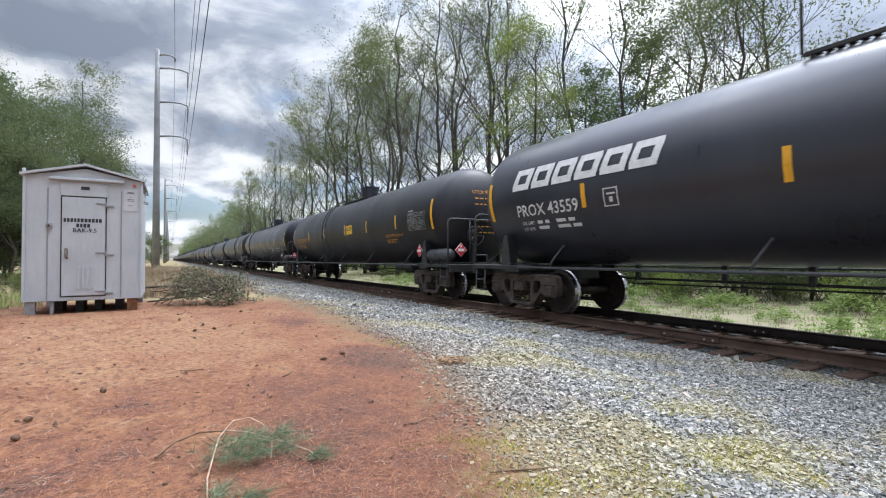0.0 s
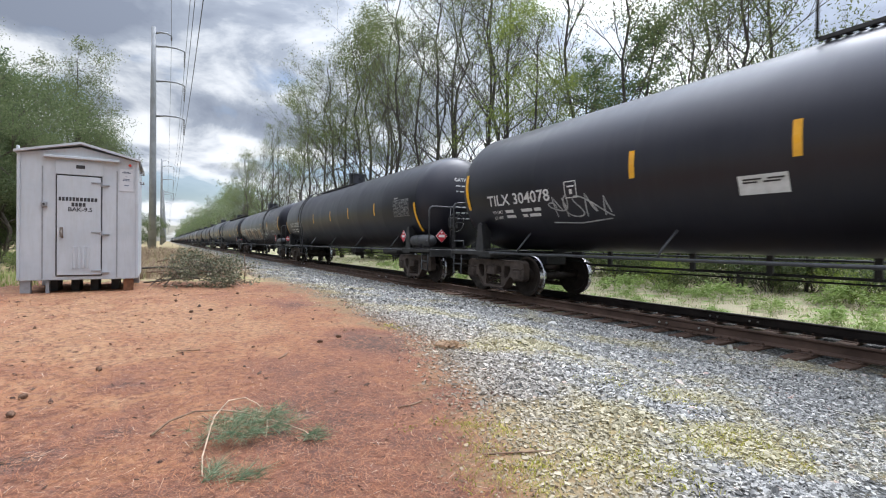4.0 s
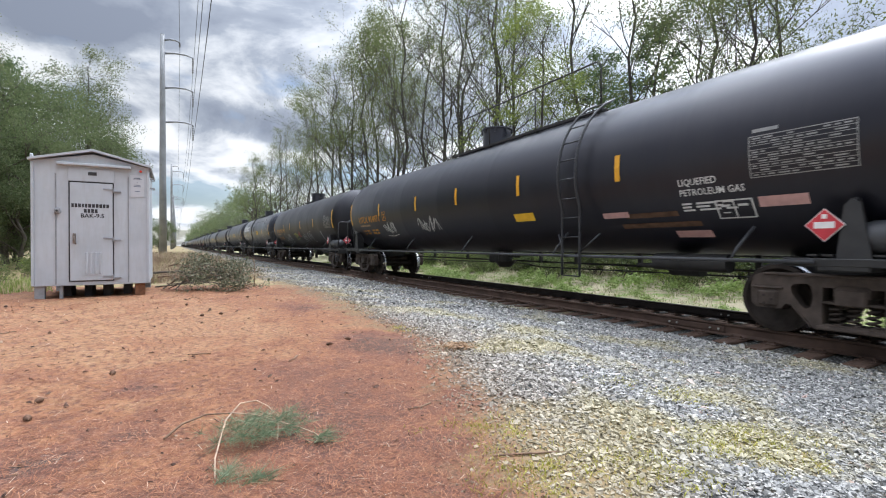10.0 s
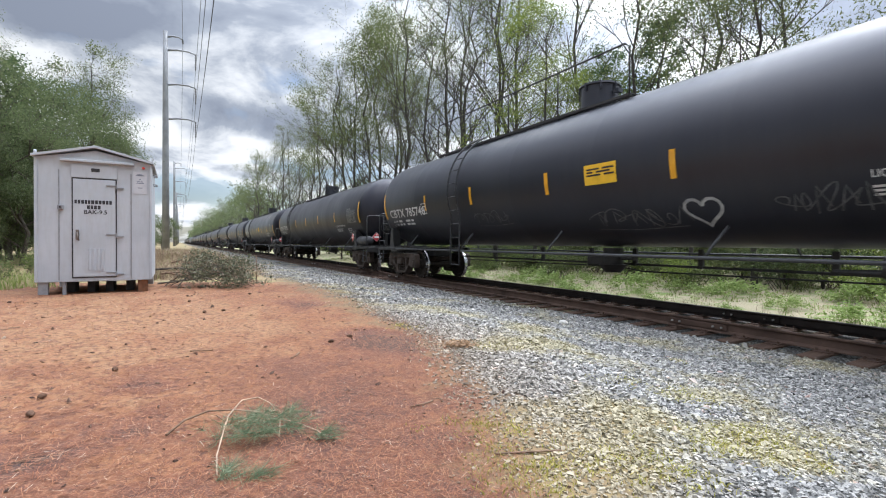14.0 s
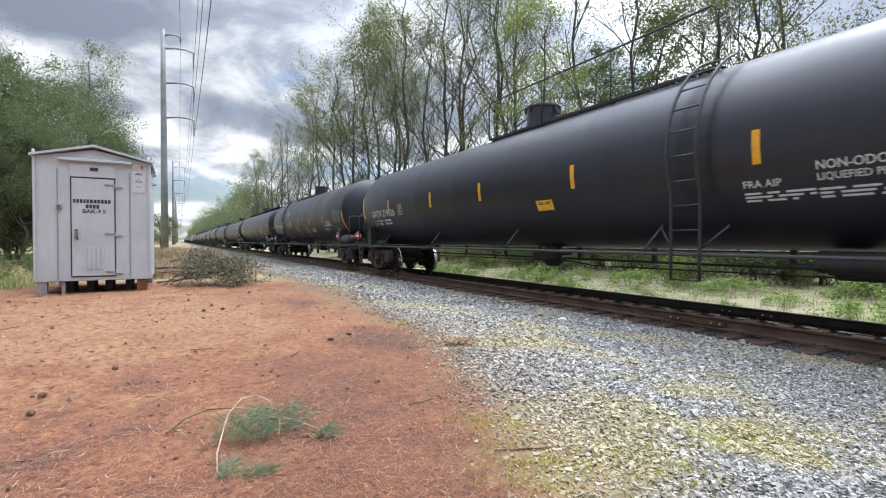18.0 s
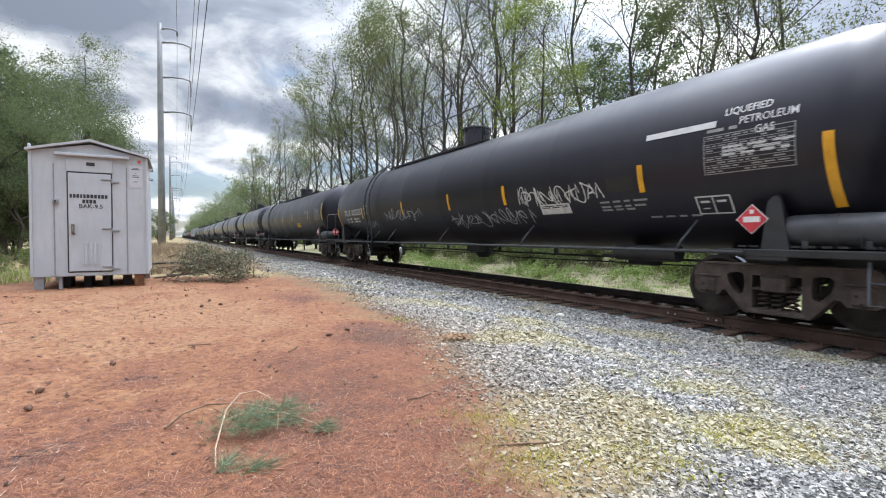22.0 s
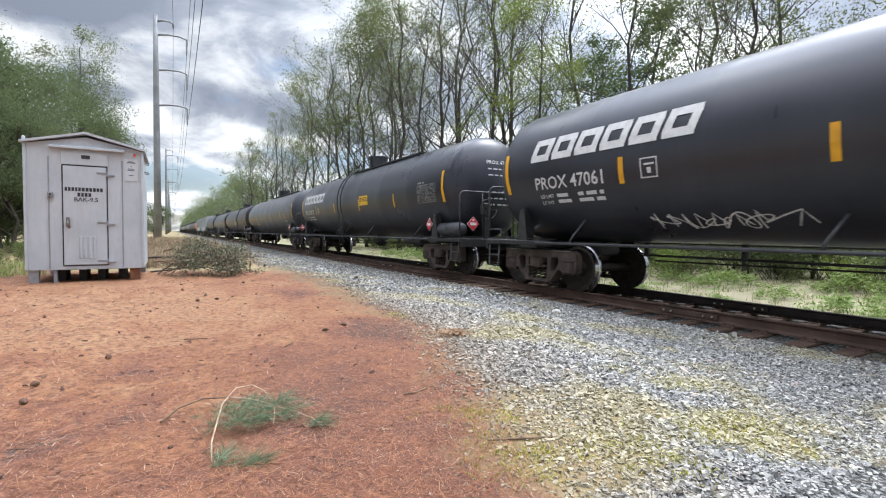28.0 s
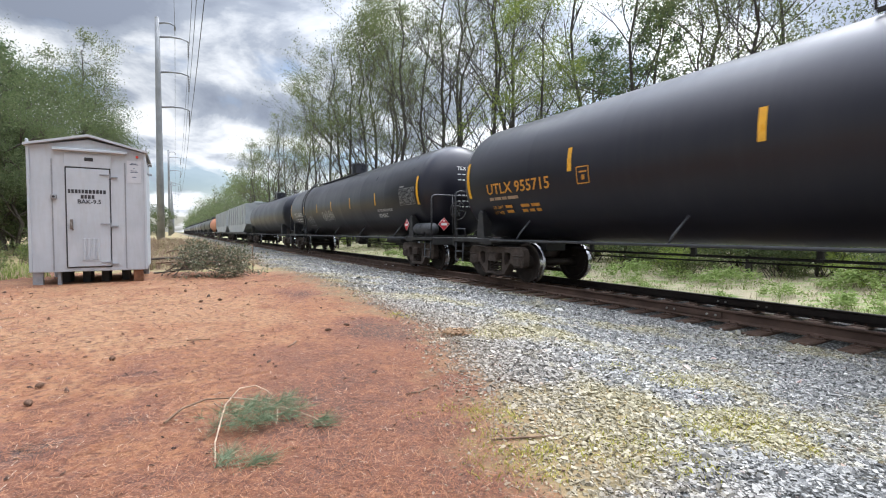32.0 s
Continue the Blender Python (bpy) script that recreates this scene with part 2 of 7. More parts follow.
def plain(name, c, rough=0.6, metal=0.0, vary=0.25, scale=6.0, bump=0.0):
    """A worn, slightly uneven paint or metal."""
    m = Mat(name, rough, metal)
    n1, n2 = m.noise(scale, 5), m.noise(scale * 9, 3)
    lo, hi = tuple(x * (1 - vary) for x in c), tuple(min(1, x * (1 + vary)) for x in c)
    m.color(m.mix(m.math("MULTIPLY", n2, 0.3), m.ramp(n1, [(0.3, lo), (0.7, hi)]), tuple(x * 0.7 for x in c)))
    m.rough(m.ramp(n1, [(0.3, min(1, rough + 0.1)), (0.7, max(0, rough - 0.08))]))
    if bump:
        m.bump(n2, bump, 0.01)
    return m.m

# ---- ground ----
def fast_mesh(name, verts, faces, smooth=False):
    """A mesh from numpy arrays; faces all with the same number of corners."""
    me = bpy.data.meshes.new(name)
    n, k = faces.shape
    me.vertices.add(len(verts))
    me.vertices.foreach_set("co", np.ascontiguousarray(verts, dtype=np.float32).ravel())
    me.loops.add(n * k)
    me.loops.foreach_set("vertex_index", np.ascontiguousarray(faces, dtype=np.int32).ravel())
    me.polygons.add(n)
    me.polygons.foreach_set("loop_start", np.arange(0, n * k, k, dtype=np.int32))
    me.update(calc_edges=True)
    me.validate()
    if smooth:
        me.shade_smooth()
    else:
        me.shade_flat()
    return me


def smooth01(a_, b_, x):
    t = np.clip((x - a_) / (b_ - a_), 0, 1)
    return t * t * (3 - 2 * t)


def edge_x(y):
    """Where the needle-covered dirt ends and the gravel begins."""
    return np.interp(y, [-30, -5, 0, 1.7, 2.35, 2.7, 3.9, 4.9, 5.7, 8.4, 12.4, 15, 20, 60, 400], [-3, -0.6, 0.55, 1.15, 1.48, 1.63, 2.09, 2.5, 2.56, 2.63, 2.66, 2.3, 2.4, 2.8, 3.2])


def ground_z(x, y):
    x, y = np.asarray(x, float), np.asarray(y, float)
    d = x - edge_x(y)
    z = 0.05 * smooth01(4, 11, y) * (1 - smooth01(0, 1.5, d))
    z = z - 0.275 * smooth01(0.2, 3.7, d)
    z = z - 0.30 * smooth01(9.7, 11.3, x) + 0.30 * smooth01(11.6, 17, x)
    z = z + 0.25 * smooth01(14, 24, y) * (1 - smooth01(-1.2, 0.4, d)) * (1 - smooth01(90, 160, y))
    und = 0.018 * np.sin(1.7 * x + 0.6 * y) * np.sin(1.1 * y - 0.4 * x) + 0.008 * np.sin(4.3 * x + 1.0) * np.sin(3.9 * y)
    return z + und * (1 - smooth01(5.2, 6.2, x) * (1 - smooth01(9.8, 10.6, x)))


def moss_mask(m, d, fine):
    """Where moss and tan dust lie between the stones; d: metres from the dirt's edge."""
    m1 = m.math("ADD", m.math("MULTIPLY", m.noise(0.85, 4, 0.6, (1, 0.75, 1)), 0.72), m.math("MULTIPLY", fine, 0.28))
    near = m.ramp(m.math("MULTIPLY", d, 0.2), [(0.0, 0.10), (0.15, 0.085), (0.36, 0.045), (0.58, 0.0)])
    att = m.n("ShaderNodeAttribute")
    att.attribute_name = "moss"
    near = m.math("ADD", m.math("MULTIPLY", near, 0.55), m.math("MULTIPLY", att.outputs["Fac"], 0.17))
    return m.ramp(m.math("ADD", m1, near), [(0.52, 0.0), (0.63, 0.85)])


def moss_at(x, y):
    """Patches of moss and yellow weeds among the stones; below nought they are bare."""
    out = np.zeros_like(x)
    for px, py, rx, ry, amt in MOSS_PATCHES:
        out += amt * np.exp(-((x - px) / rx) ** 2 - ((y - py) / ry) ** 2)
    return out


MOSS_PATCHES = [(3.43, 4.21, 0.6, 0.34, 1.0), (2.95, 4.0, 0.3, 0.3, 0.7), (3.5, 2.3, 0.45, 0.18, 0.9), (3.3, 2.75, 0.25, 0.12, 0.6), (1.62, 2.3, 0.28, 0.4, 0.9), (1.45, 1.75, 0.35, 0.5, 1.0), (3.1, 1.48, 0.5, 0.26, 1.1), (3.4, 1.75, 0.4, 0.2, 0.6),
                (1.95, 1.6, 0.35, 0.3, 0.8), (2.35, 1.95, 0.4, 0.2, 0.5), (2.35, 2.95, 0.45, 0.45, -1.2), (2.6, 1.35, 0.3, 0.2, -0.5), (5.1, 3.37, 0.12, 0.1, 1.4), (2.6, 5.6, 0.3, 0.4, 0.5)]


def ground_material():
    m = Mat("ground_cover", 0.9, 0.0, 0.25)
    att = m.n("ShaderNodeAttribute")
    att.attribute_name = "edge"
    far = m.n("ShaderNodeAttribute")
    far.attribute_name = "beyond"
    d, far = att.outputs["Fac"], far.outputs["Fac"]
    big, mid, fine, grain = m.noise(0.55, 5, 0.6), m.noise(2.4, 5, 0.6), m.noise(16, 5, 0.65), m.noise(85, 3, 0.7)
    # pine-needle litter: tan-orange where fresh, purple-brown where trodden
    att2 = m.n("ShaderNodeAttribute")
    att2.attribute_name = "trodden"
    worn = m.math("ADD", m.math("MULTIPLY", m.noise(0.9, 5, 0.6), 0.55), m.math("MULTIPLY", mid, 0.45))
    worn = m.math("SUBTRACT", worn, m.math("MULTIPLY", att2.outputs["Fac"], 0.16))
    red = m.ramp(worn, [(0.27, (0.060, 0.042, 0.038)), (0.36, (0.122, 0.058, 0.044)), (0.44, (0.184, 0.081, 0.049)), (0.53, (0.258, 0.121, 0.060)), (0.63, (0.315, 0.183, 0.096))])
    red = m.mix(m.ramp(fine, [(0.38, 0.9), (0.53, 0.0)]), red, (0.105, 0.050, 0.038))
    red = m.mix(m.ramp(grain, [(0.52, 0.0), (0.70, 0.65)]), red, (0.44, 0.27, 0.17))
    # crushed stone
    vor = m.n("ShaderNodeTexVoronoi", Scale=34.0, Randomness=1.0)
    m.l(m.vec(), vor.inputs["Vector"])
    sepc = m.n("ShaderNodeSeparateColor")
    m.l(vor.outputs["Color"], sepc.inputs[0])
    stone = m.ramp(sepc.outputs[0], [(0.0, (0.075, 0.078, 0.078)), (0.5, (0.145, 0.148, 0.148)), (0.9, (0.27, 0.27, 0.262))])
    stone = m.mix(m.ramp(vor.outputs["Distance"], [(0.30, 0.0), (0.58, 0.95)]), stone, (0.030, 0.029, 0.026))
    mossy = moss_mask(m, d, fine)
    stone = m.mix(mossy, stone, m.mix(mid, (0.20, 0.155, 0.065), (0.30, 0.225, 0.115)))
    # a strip of brown fines where the two meet
    edge = m.math("ADD", d, m.math("MULTIPLY", m.math("SUBTRACT", mid, 0.45), 2.0))
    strip = m.mix(fine, (0.135, 0.085, 0.05), (0.27, 0.19, 0.105))
    cover = m.mix(m.ramp(edge, [(0.0, 0.0), (0.35, 0.85)]), red, strip)
    side = m.ramp(m.math("MULTIPLY", edge, 0.5), [(0.12, 0.0), (0.45, 1.0)])
    cover = m.mix(side, cover, stone)
    grass = m.mix(m.ramp(mid, [(0.34, 0.0), (0.52, 1.0)]), m.mix(fine, (0.10, 0.17, 0.034), (0.21, 0.30, 0.075)), m.mix(fine, (0.40, 0.34, 0.25), (0.28, 0.25, 0.15)))
    where = m.n("ShaderNodeSeparateXYZ")
    m.l(m.vec(), where.inputs[0])
    this_side = m.ramp(m.math("MULTIPLY", where.outputs[0], 0.1), [(0.30, 1.0), (0.34, 0.0)])
    tan = m.mix(m.ramp(mid, [(0.42, 0.0), (0.64, 1.0)]), m.mix(fine, (0.20, 0.14, 0.085), (0.30, 0.22, 0.135)), m.mix(fine, (0.16, 0.16, 0.05), (0.24, 0.22, 0.10)))
    grass = m.mix(this_side, grass, tan)
    m.color(m.mix(m.ramp(m.math("ADD", far, m.math("MULTIPLY", m.math("SUBTRACT", mid, 0.5), 0.8)), [(0.40, 0.0), (0.60, 1.0)]), cover, grass))
    bumps = m.math("ADD", m.math("MULTIPLY", fine, 0.7), m.math("MULTIPLY", grain, 0.4))
    m.bump(m.math("SUBTRACT", bumps, m.math("MULTIPLY", m.math("MULTIPLY", vor.outputs["Distance"], side), 1.2)), 0.7, 0.02)
    return m.m


def build_ground():
    def steps(lo, hi, fine_lo, fine_hi, step):
        mid = np.arange(fine_lo, fine_hi, step)
        out = [fine_hi]
        while out[-1] < hi:
            out.append(out[-1] + max(step, (out[-1] - fine_hi) * 0.22 + step))
        neg = [fine_lo]
        while neg[-1] > lo:
            neg.append(neg[-1] - max(step, (fine_lo - neg[-1]) * 0.22 + step))
        return np.array(neg[::-1][:-1] + list(mid) + out)

    xs, ys = steps(-2600, 2600, -6.0, 14.0, 0.14), steps(-2600, 2600, -1.0, 22.0, 0.17)
    X, Y = np.meshgrid(xs, ys, indexing="ij")
    Z = ground_z(X, Y)
    n, k = X.shape
    idx = np.arange(n * k).reshape(n, k)
    faces = np.stack([idx[:-1, :-1], idx[1:, :-1], idx[1:, 1:], idx[:-1, 1:]], -1).reshape(-1, 4)
    me = fast_mesh("ground", np.stack([X, Y, Z], -1).reshape(-1, 3), faces, True)
    d = (X - edge_x(Y) + 0.45 * smooth01(4.5, 7.0, Y)).ravel()
    me.attributes.new("edge", "FLOAT", "POINT").data.foreach_set("value", d.astype(np.float32))
    trod = np.zeros_like(X)
    for px, py, rx, ry, amt in TRODDEN:
        trod += amt * np.exp(-((X - px) / rx) ** 2 - ((Y - py) / ry) ** 2)
    me.attributes.new("trodden", "FLOAT", "POINT").data.foreach_set("value", trod.ravel().astype(np.float32))
    me.attributes.new("moss", "FLOAT", "POINT").data.foreach_set("value", moss_at(X, Y).ravel().astype(np.float32))
    beyond = np.maximum(smooth01(10.7, 12.2, X), (smooth01(13.4, 16.5, Y + 0.35 * (X + 3)) * (1 - smooth01(-0.3, 0.3, X - edge_x(Y)))))
    beyond = np.maximum(beyond, smooth01(4.5, 8, -X))
    me.attributes.new("beyond", "FLOAT", "POINT").data.foreach_set("value", beyond.ravel().astype(np.float32))
    ob = new("ground", me)
    me.materials.append(ground_material())
    tagged(ob, "reddish pine-needle dirt beside grey gravel and weedy grass", "ground", "", "structure")


# trodden patches (x, y, width, length, strength); below nought it is fresher litter
TRODDEN = [(1.83, 7.85, 0.35, 0.5, 1.0), (-0.18, 4.2, 0.3, 0.12, 1.2), (-0.72, 3.05, 0.2, 0.16, 1.0), (-0.2, 3.2, 0.15, 0.1, 0.8), (1.1, 2.9, 0.8, 0.9, 0.4), (2.05, 4.80, 0.45, 0.6, 2.8), (1.3, 3.6, 0.6, 1.0, 0.55), (0.9, 2.2, 0.9, 1.2, 0.45), (-0.3, 4.4, 0.35, 0.25, 0.6), (-0.65, 3.05, 0.25, 0.3, 0.8), (-0.4, 7.0, 2.4, 2.4, -0.9), (-1.0, 10.0, 2.5, 2.2, -0.5), (1.2, 9.0, 0.9, 1.0, 0.25)]
build_ground()

# ---- track ----
M_RAILRUST = plain("rail_rust", (0.090, 0.054, 0.039), 0.8, 0.2, 0.35, 2.5, 0.2)
M_RAILDARK = plain("dark_rail_steel", (0.030, 0.022, 0.019), 0.7, 0.3, 0.3, 3, 0.15)
M_RAILTOP = plain("worn_rail_head", (0.24, 0.20, 0.18), 0.38, 0.8, 0.2, 4)
M_TIE = Mat("creosote_tie_wood", 0.9)
_g = M_TIE.noise(3.0, 5, 0.6, (1.2, 14, 14))
M_TIE.color(M_TIE.mix(M_TIE.noise(1.2, 4), M_TIE.ramp(_g, [(0.3, (0.035, 0.022, 0.016)), (0.7, (0.115, 0.068, 0.045))]), (0.10, 0.055, 0.035)))
M_TIE.bump(_g, 0.6, 0.01)
M_TIE = M_TIE.m
M_BOLT = plain("bright_bolt", (0.6, 0.6, 0.58), 0.35, 0.8, 0.1, 8)


def rail_mesh(y0, y1):
    half = [(0.069, 0.0), (0.069, 0.011), (0.030, 0.026), (0.0085, 0.040), (0.0085, 0.128), (0.030, 0.140), (0.036, 0.150), (0.036, 0.166), (0.026, 0.172)]
    prof = [(x, z) for x, z in half] + [(-x, z) for x, z in reversed(half)]
    vs = [(x, y, z - 0.172) for y in (y0, y1) for x, z in prof]
    n = len(prof)
    fs = [[i, (i + 1) % n, n + (i + 1) % n, n + i] for i in range(n)] + [list(range(n))[::-1], [n + i for i in range(n)]]
    me = raw_mesh("rail", vs, fs)
    return me, n


track = thing("railway_track", "rusty single railway track on wooden ties in grey ballast", "railway", (7.89, 0, -0.06), "", "structure")
for sx, mat in ((-0.7525, M_RAILRUST), (0.7525, M_RAILDARK)):
    me, n = rail_mesh(-160, 1600)
    r = part("rail", me, [mat, M_RAILTOP], track, "", (sx, 0, 0))
    for p in me.polygons:
        if p.normal.z > 0.6 and p.center.z > -0.02:
            p.material_index = 1
    for y in (4.38, 16.3, 28.2, -7.6):
        bm = bmesh.new()
        for s in (-1, 1):
            box(bm, (s * 0.026, y, -0.088), (0.022, 0.95, 0.085), 0.004)
        jb = part("joint_bar", bm, mat, r)
        for k, dy in enumerate((-0.40, -0.27, 0.27, 0.40)):
            bm = bmesh.new()
            cyl(bm, (-0.036, y + dy, -0.088), (-0.060, y + dy, -0.088), 0.016, 6)
            part("bolt", bm, M_BOLT, jb)
TIES = [(-24 + 0.495 * k) for k in range(1400)]


def tie_mesh(bm):
    box(bm, (0, 0, -0.090), (2.60, 0.225, 0.18), 0.012)


def tie_plate_mesh(bm):
    box(bm, (0, 0, 0.004), (0.36, 0.19, 0.018), 0.003)
    for sx in (-0.11, 0.11):
        for sy in (-0.06, 0.06):
            cyl(bm, (sx, sy, 0.01), (sx, sy, 0.045), 0.015, 6)


rnd = random.Random(11)
far_v, far_f = [], []
for y in TIES:
    yy = y + rnd.uniform(-0.025, 0.025)
    dx, dz, turn = rnd.uniform(-0.05, 0.05), rnd.uniform(-0.012, 0.004), rnd.uniform(-1.2, 1.2)
    if -4 < y < 40:
        t = part("tie", shared("tie", tie_mesh), M_TIE, track, "", pose(dx, yy, -0.182 + dz, 0, 0, turn))
        for sx in (-0.7525, 0.7525):
            part("tie_plate", shared("tie_plate", tie_plate_mesh), M_RAILRUST, t, "", (sx - dx, 0, 0))
    else:
        k = len(far_v)
        for x in (-1.3, 1.3):
            for b_ in (-0.11, 0.11):
                for z in (-0.36, -0.185):
                    far_v.append((x + dx, yy + b_, z))
        far_f += [[k + 1, k + 3, k + 7, k + 5], [k, k + 1, k + 5, k + 4], [k + 2, k + 6, k + 7, k + 3], [k, k + 2, k + 3, k + 1], [k + 4, k + 5, k + 7, k + 6]]
tagged(part("far_ties", raw_mesh("far_ties", far_v, far_f), M_TIE, track), "", "", "", "stuff")

# ---- signal shed ----
M_SHED = Mat("weathered_aluminium_paint", 0.55, 0.0)
_a, _b = M_SHED.noise(1.3, 5, 0.6), M_SHED.noise(7, 4, 0.6, (2, 2, 0.3))
M_SHED.color(M_SHED.mix(M_SHED.ramp(_b, [(0.45, 0.0), (0.8, 0.45)]), M_SHED.ramp(_a, [(0.3, (0.37, 0.395, 0.43)), (0.7, (0.46, 0.485, 0.52))]), (0.34, 0.335, 0.33)))
M_SHED.rough(M_SHED.ramp(_a, [(0.3, 0.62), (0.7, 0.45)]))
M_SHED.bump(M_SHED.noise(0.9, 2), 0.15, 0.02)
M_SHED = M_SHED.m
M_SHED_DARK = plain("shed_trim_metal", (0.26, 0.265, 0.28), 0.55, 0.1, 0.2, 5)
M_GAP = plain("dark_gap", (0.03, 0.03, 0.032), 0.8)
M_STEELFOOT = plain("galvanised_foot", (0.30, 0.31, 0.33), 0.5, 0.4, 0.25, 6)
M_RUSTFOOT = plain("rusty_foot", (0.20, 0.09, 0.045), 0.8, 0.2, 0.4, 7)
M_REDLAMP = plain("red_lens", (0.55, 0.05, 0.03), 0.25)


def build_shed():
    x0, x1, y0, y1, z0, z1, zp = -2.40, -0.51, 11.75, 13.85, 0.30, 2.75, 3.00
    mx = (x0 + x1) / 2
    shed = thing("signal_shed", "weathered pale grey metal railway signal shed on short feet", "shed", (mx, y0, 0.0))

    def loc(x, y, z):
        return (x - mx, y - y0, z)

    bm = bmesh.new()
    poly = [(x0, z0), (x1, z0), (x1, z1), (mx, zp - 0.05), (x0, z1)]
    fr, bk = [bm.verts.new(loc(x, y0, z)) for x, z in poly], [bm.verts.new(loc(x, y1, z)) for x, z in poly]
    bm.faces.new(fr), bm.faces.new(bk[::-1])
    for i in range(5):
        j = (i + 1) % 5
        bm.faces.new((fr[i], bk[i], bk[j], fr[j]))
    bmesh.ops.recalc_face_normals(bm, faces=bm.faces)
    part("body", bm, M_SHED, shed)
    for s, xe in ((-1, x0 - 0.06), (1, x1 + 0.06)):
        bm = bmesh.new()
        a_, b_ = (xe, z1 - 0.005), (mx, zp)
        vs = []
        for y in (y0 - 0.09, y1 + 0.09):
            for x, z in (a_, b_, (b_[0], b_[1] + 0.045), (a_[0], a_[1] + 0.045)):
                vs.append(bm.verts.new(loc(x, y, z)))
        for q in ((0, 1, 2, 3), (7, 6, 5, 4), (0, 4, 5, 1), (1, 5, 6, 2), (2, 6, 7, 3), (3, 7, 4, 0)):
            bm.faces.new([vs[i] for i in q])
        bmesh.ops.recalc_face_normals(bm, faces=bm.faces)
        part("roof_panel", bm, M_SHED, shed)
    for x in (x0, x1):
        bm = bmesh.new()
        box(bm, loc(x, y0 + 0.0, (z0 + z1) / 2), (0.05, 0.05, z1 - z0), 0.008)
        part("corner_trim", bm, M_SHED, shed)
    for x in (-2.05, -0.86):
        bm = bmesh.new()
        box(bm, loc(x, y0 - 0.004, (z0 + z1) / 2 - 0.1), (0.022, 0.012, z1 - z0 - 0.25))
        part("seam", bm, M_SHED_DARK, shed)
    bm = bmesh.new()
    box(bm, loc(-1.42, y0 - 0.04, 2.72), (1.22, 0.09, 0.055), 0.01)
    part("drip_cap", bm, M_SHED, shed)
    bm = bmesh.new()
    box(bm, loc(-1.475, y0 - 0.012, 2.52), (0.76, 0.02, 0.26), 0.004)
    tr = part("transom_panel", bm, M_SHED, shed)
    bm = bmesh.new()
    box(bm, loc(-1.46, y0 - 0.026, 2.55), (0.14, 0.012, 0.07), 0.003)
    part("vent", bm, M_GAP, tr)
    # door: a leaf with a dark gap round it
    bm = bmesh.new()
    dx0, dx1, dz0, dz1 = -1.84, -1.115, 0.375, 2.375
    for c, s in (((dx0, 0, (dz0 + dz1) / 2), (0.016, 0.016, dz1 - dz0)), ((dx1, 0, (dz0 + dz1) / 2), (0.016, 0.016, dz1 - dz0)), (((dx0 + dx1) / 2, 0, dz0), (dx1 - dx0, 0.016, 0.016)), (((dx0 + dx1) / 2, 0, dz1), (dx1 - dx0, 0.016, 0.022))):
        box(bm, loc(c[0], y0 - 0.004, c[2]), s)
    part("door_gap", bm, M_GAP, shed)
    bm = bmesh.new()
    box(bm, loc((dx0 + dx1) / 2, y0 - 0.014, (dz0 + dz1) / 2), (dx1 - dx0 - 0.03, 0.03, dz1 - dz0 - 0.03), 0.006)
    door = part("door", bm, M_SHED, shed)
    bm = bmesh.new()
    box(bm, loc(-1.755, y0 - 0.045, 1.24), (0.05, 0.03, 0.20), 0.008)
    tube(bm, [loc(-1.755, y0 - 0.05, 1.28), loc(-1.755, y0 - 0.11, 1.27), loc(-1.72, y0 - 0.12, 1.12)], 0.014, 6)
    part("door_handle", bm, plain("handle_metal", (0.20, 0.17, 0.15), 0.5, 0.6), door)
    for z in (2.24, 1.24, 0.46):
        bm = bmesh.new()
        box(bm, loc(-1.20, y0 - 0.038, z + 0.01), (0.17, 0.022, 0.028), 0.004)
        box(bm, loc(-1.05, y0 - 0.020, z - 0.03), (0.13, 0.03, 0.028), 0.004)
        cyl(bm, loc(-1.112, y0 - 0.045, z - 0.06), loc(-1.112, y0 - 0.045, z + 0.04), 0.014, 8)
        part("hinge", bm, M_SHED_DARK, door)
    # louvred vent: four upright fins
    for k in range(4):
        bm = bmesh.new()
        x = -1.56 + 0.075 * k
        box(bm, loc(x, y0 - 0.040, 0.74), (0.045, 0.024, 0.44), 0.01)
        part("louvre", bm, M_SHED, door)
    bm = bmesh.new()
    box(bm, loc(-1.45, y0 - 0.031, 0.74), (0.34, 0.006, 0.50))
    part("louvre_plate", bm, M_SHED, door)
    # stencilled lines
    rnd_ = random.Random(3)
    for z, a_, b_ in ((1.90, -1.80, -1.16), (1.795, -1.60, -1.34)):
        bm = bmesh.new()
        x = a_
        while x < b_ - 0.02:
            w = min(rnd_.uniform(0.035, 0.05), b_ - x)
            if rnd_.random() < 0.92:
                box(bm, loc(x + w / 2, y0 - 0.031, z), (w, 0.004, 0.075))
            x += w + 0.014
        tagged(part("stencil_line", bm, M_INK_S, door), "", "", "", "stuff")
    vs, fs = [], []
    cu = bpy.data.curves.new("letters", "FONT")
    cu.body, cu.size, cu.align_x, cu.offset, cu.resolution_u = "BAK-9.5", 0.115, "CENTER", 0.002, 2
    ob = bpy.data.objects.new("letters", cu)
    scene.collection.objects.link(ob)
    dg = bpy.context.evaluated_depsgraph_get()
    dg.update()
    me = bpy.data.meshes.new_from_object(ob.evaluated_get(dg))
    bpy.data.objects.remove(ob)
    part("stencil_line", me, M_INK_S, door, "", Matrix.Translation(loc(-1.46, y0 - 0.034, 1.66)) @ Matrix.Rotation(radians(90), 4, "X"))
    # notice, lock box, lamp
    bm = bmesh.new()
    box(bm, loc(-0.70, y0 - 0.006, 2.35), (0.24, 0.01, 0.46))
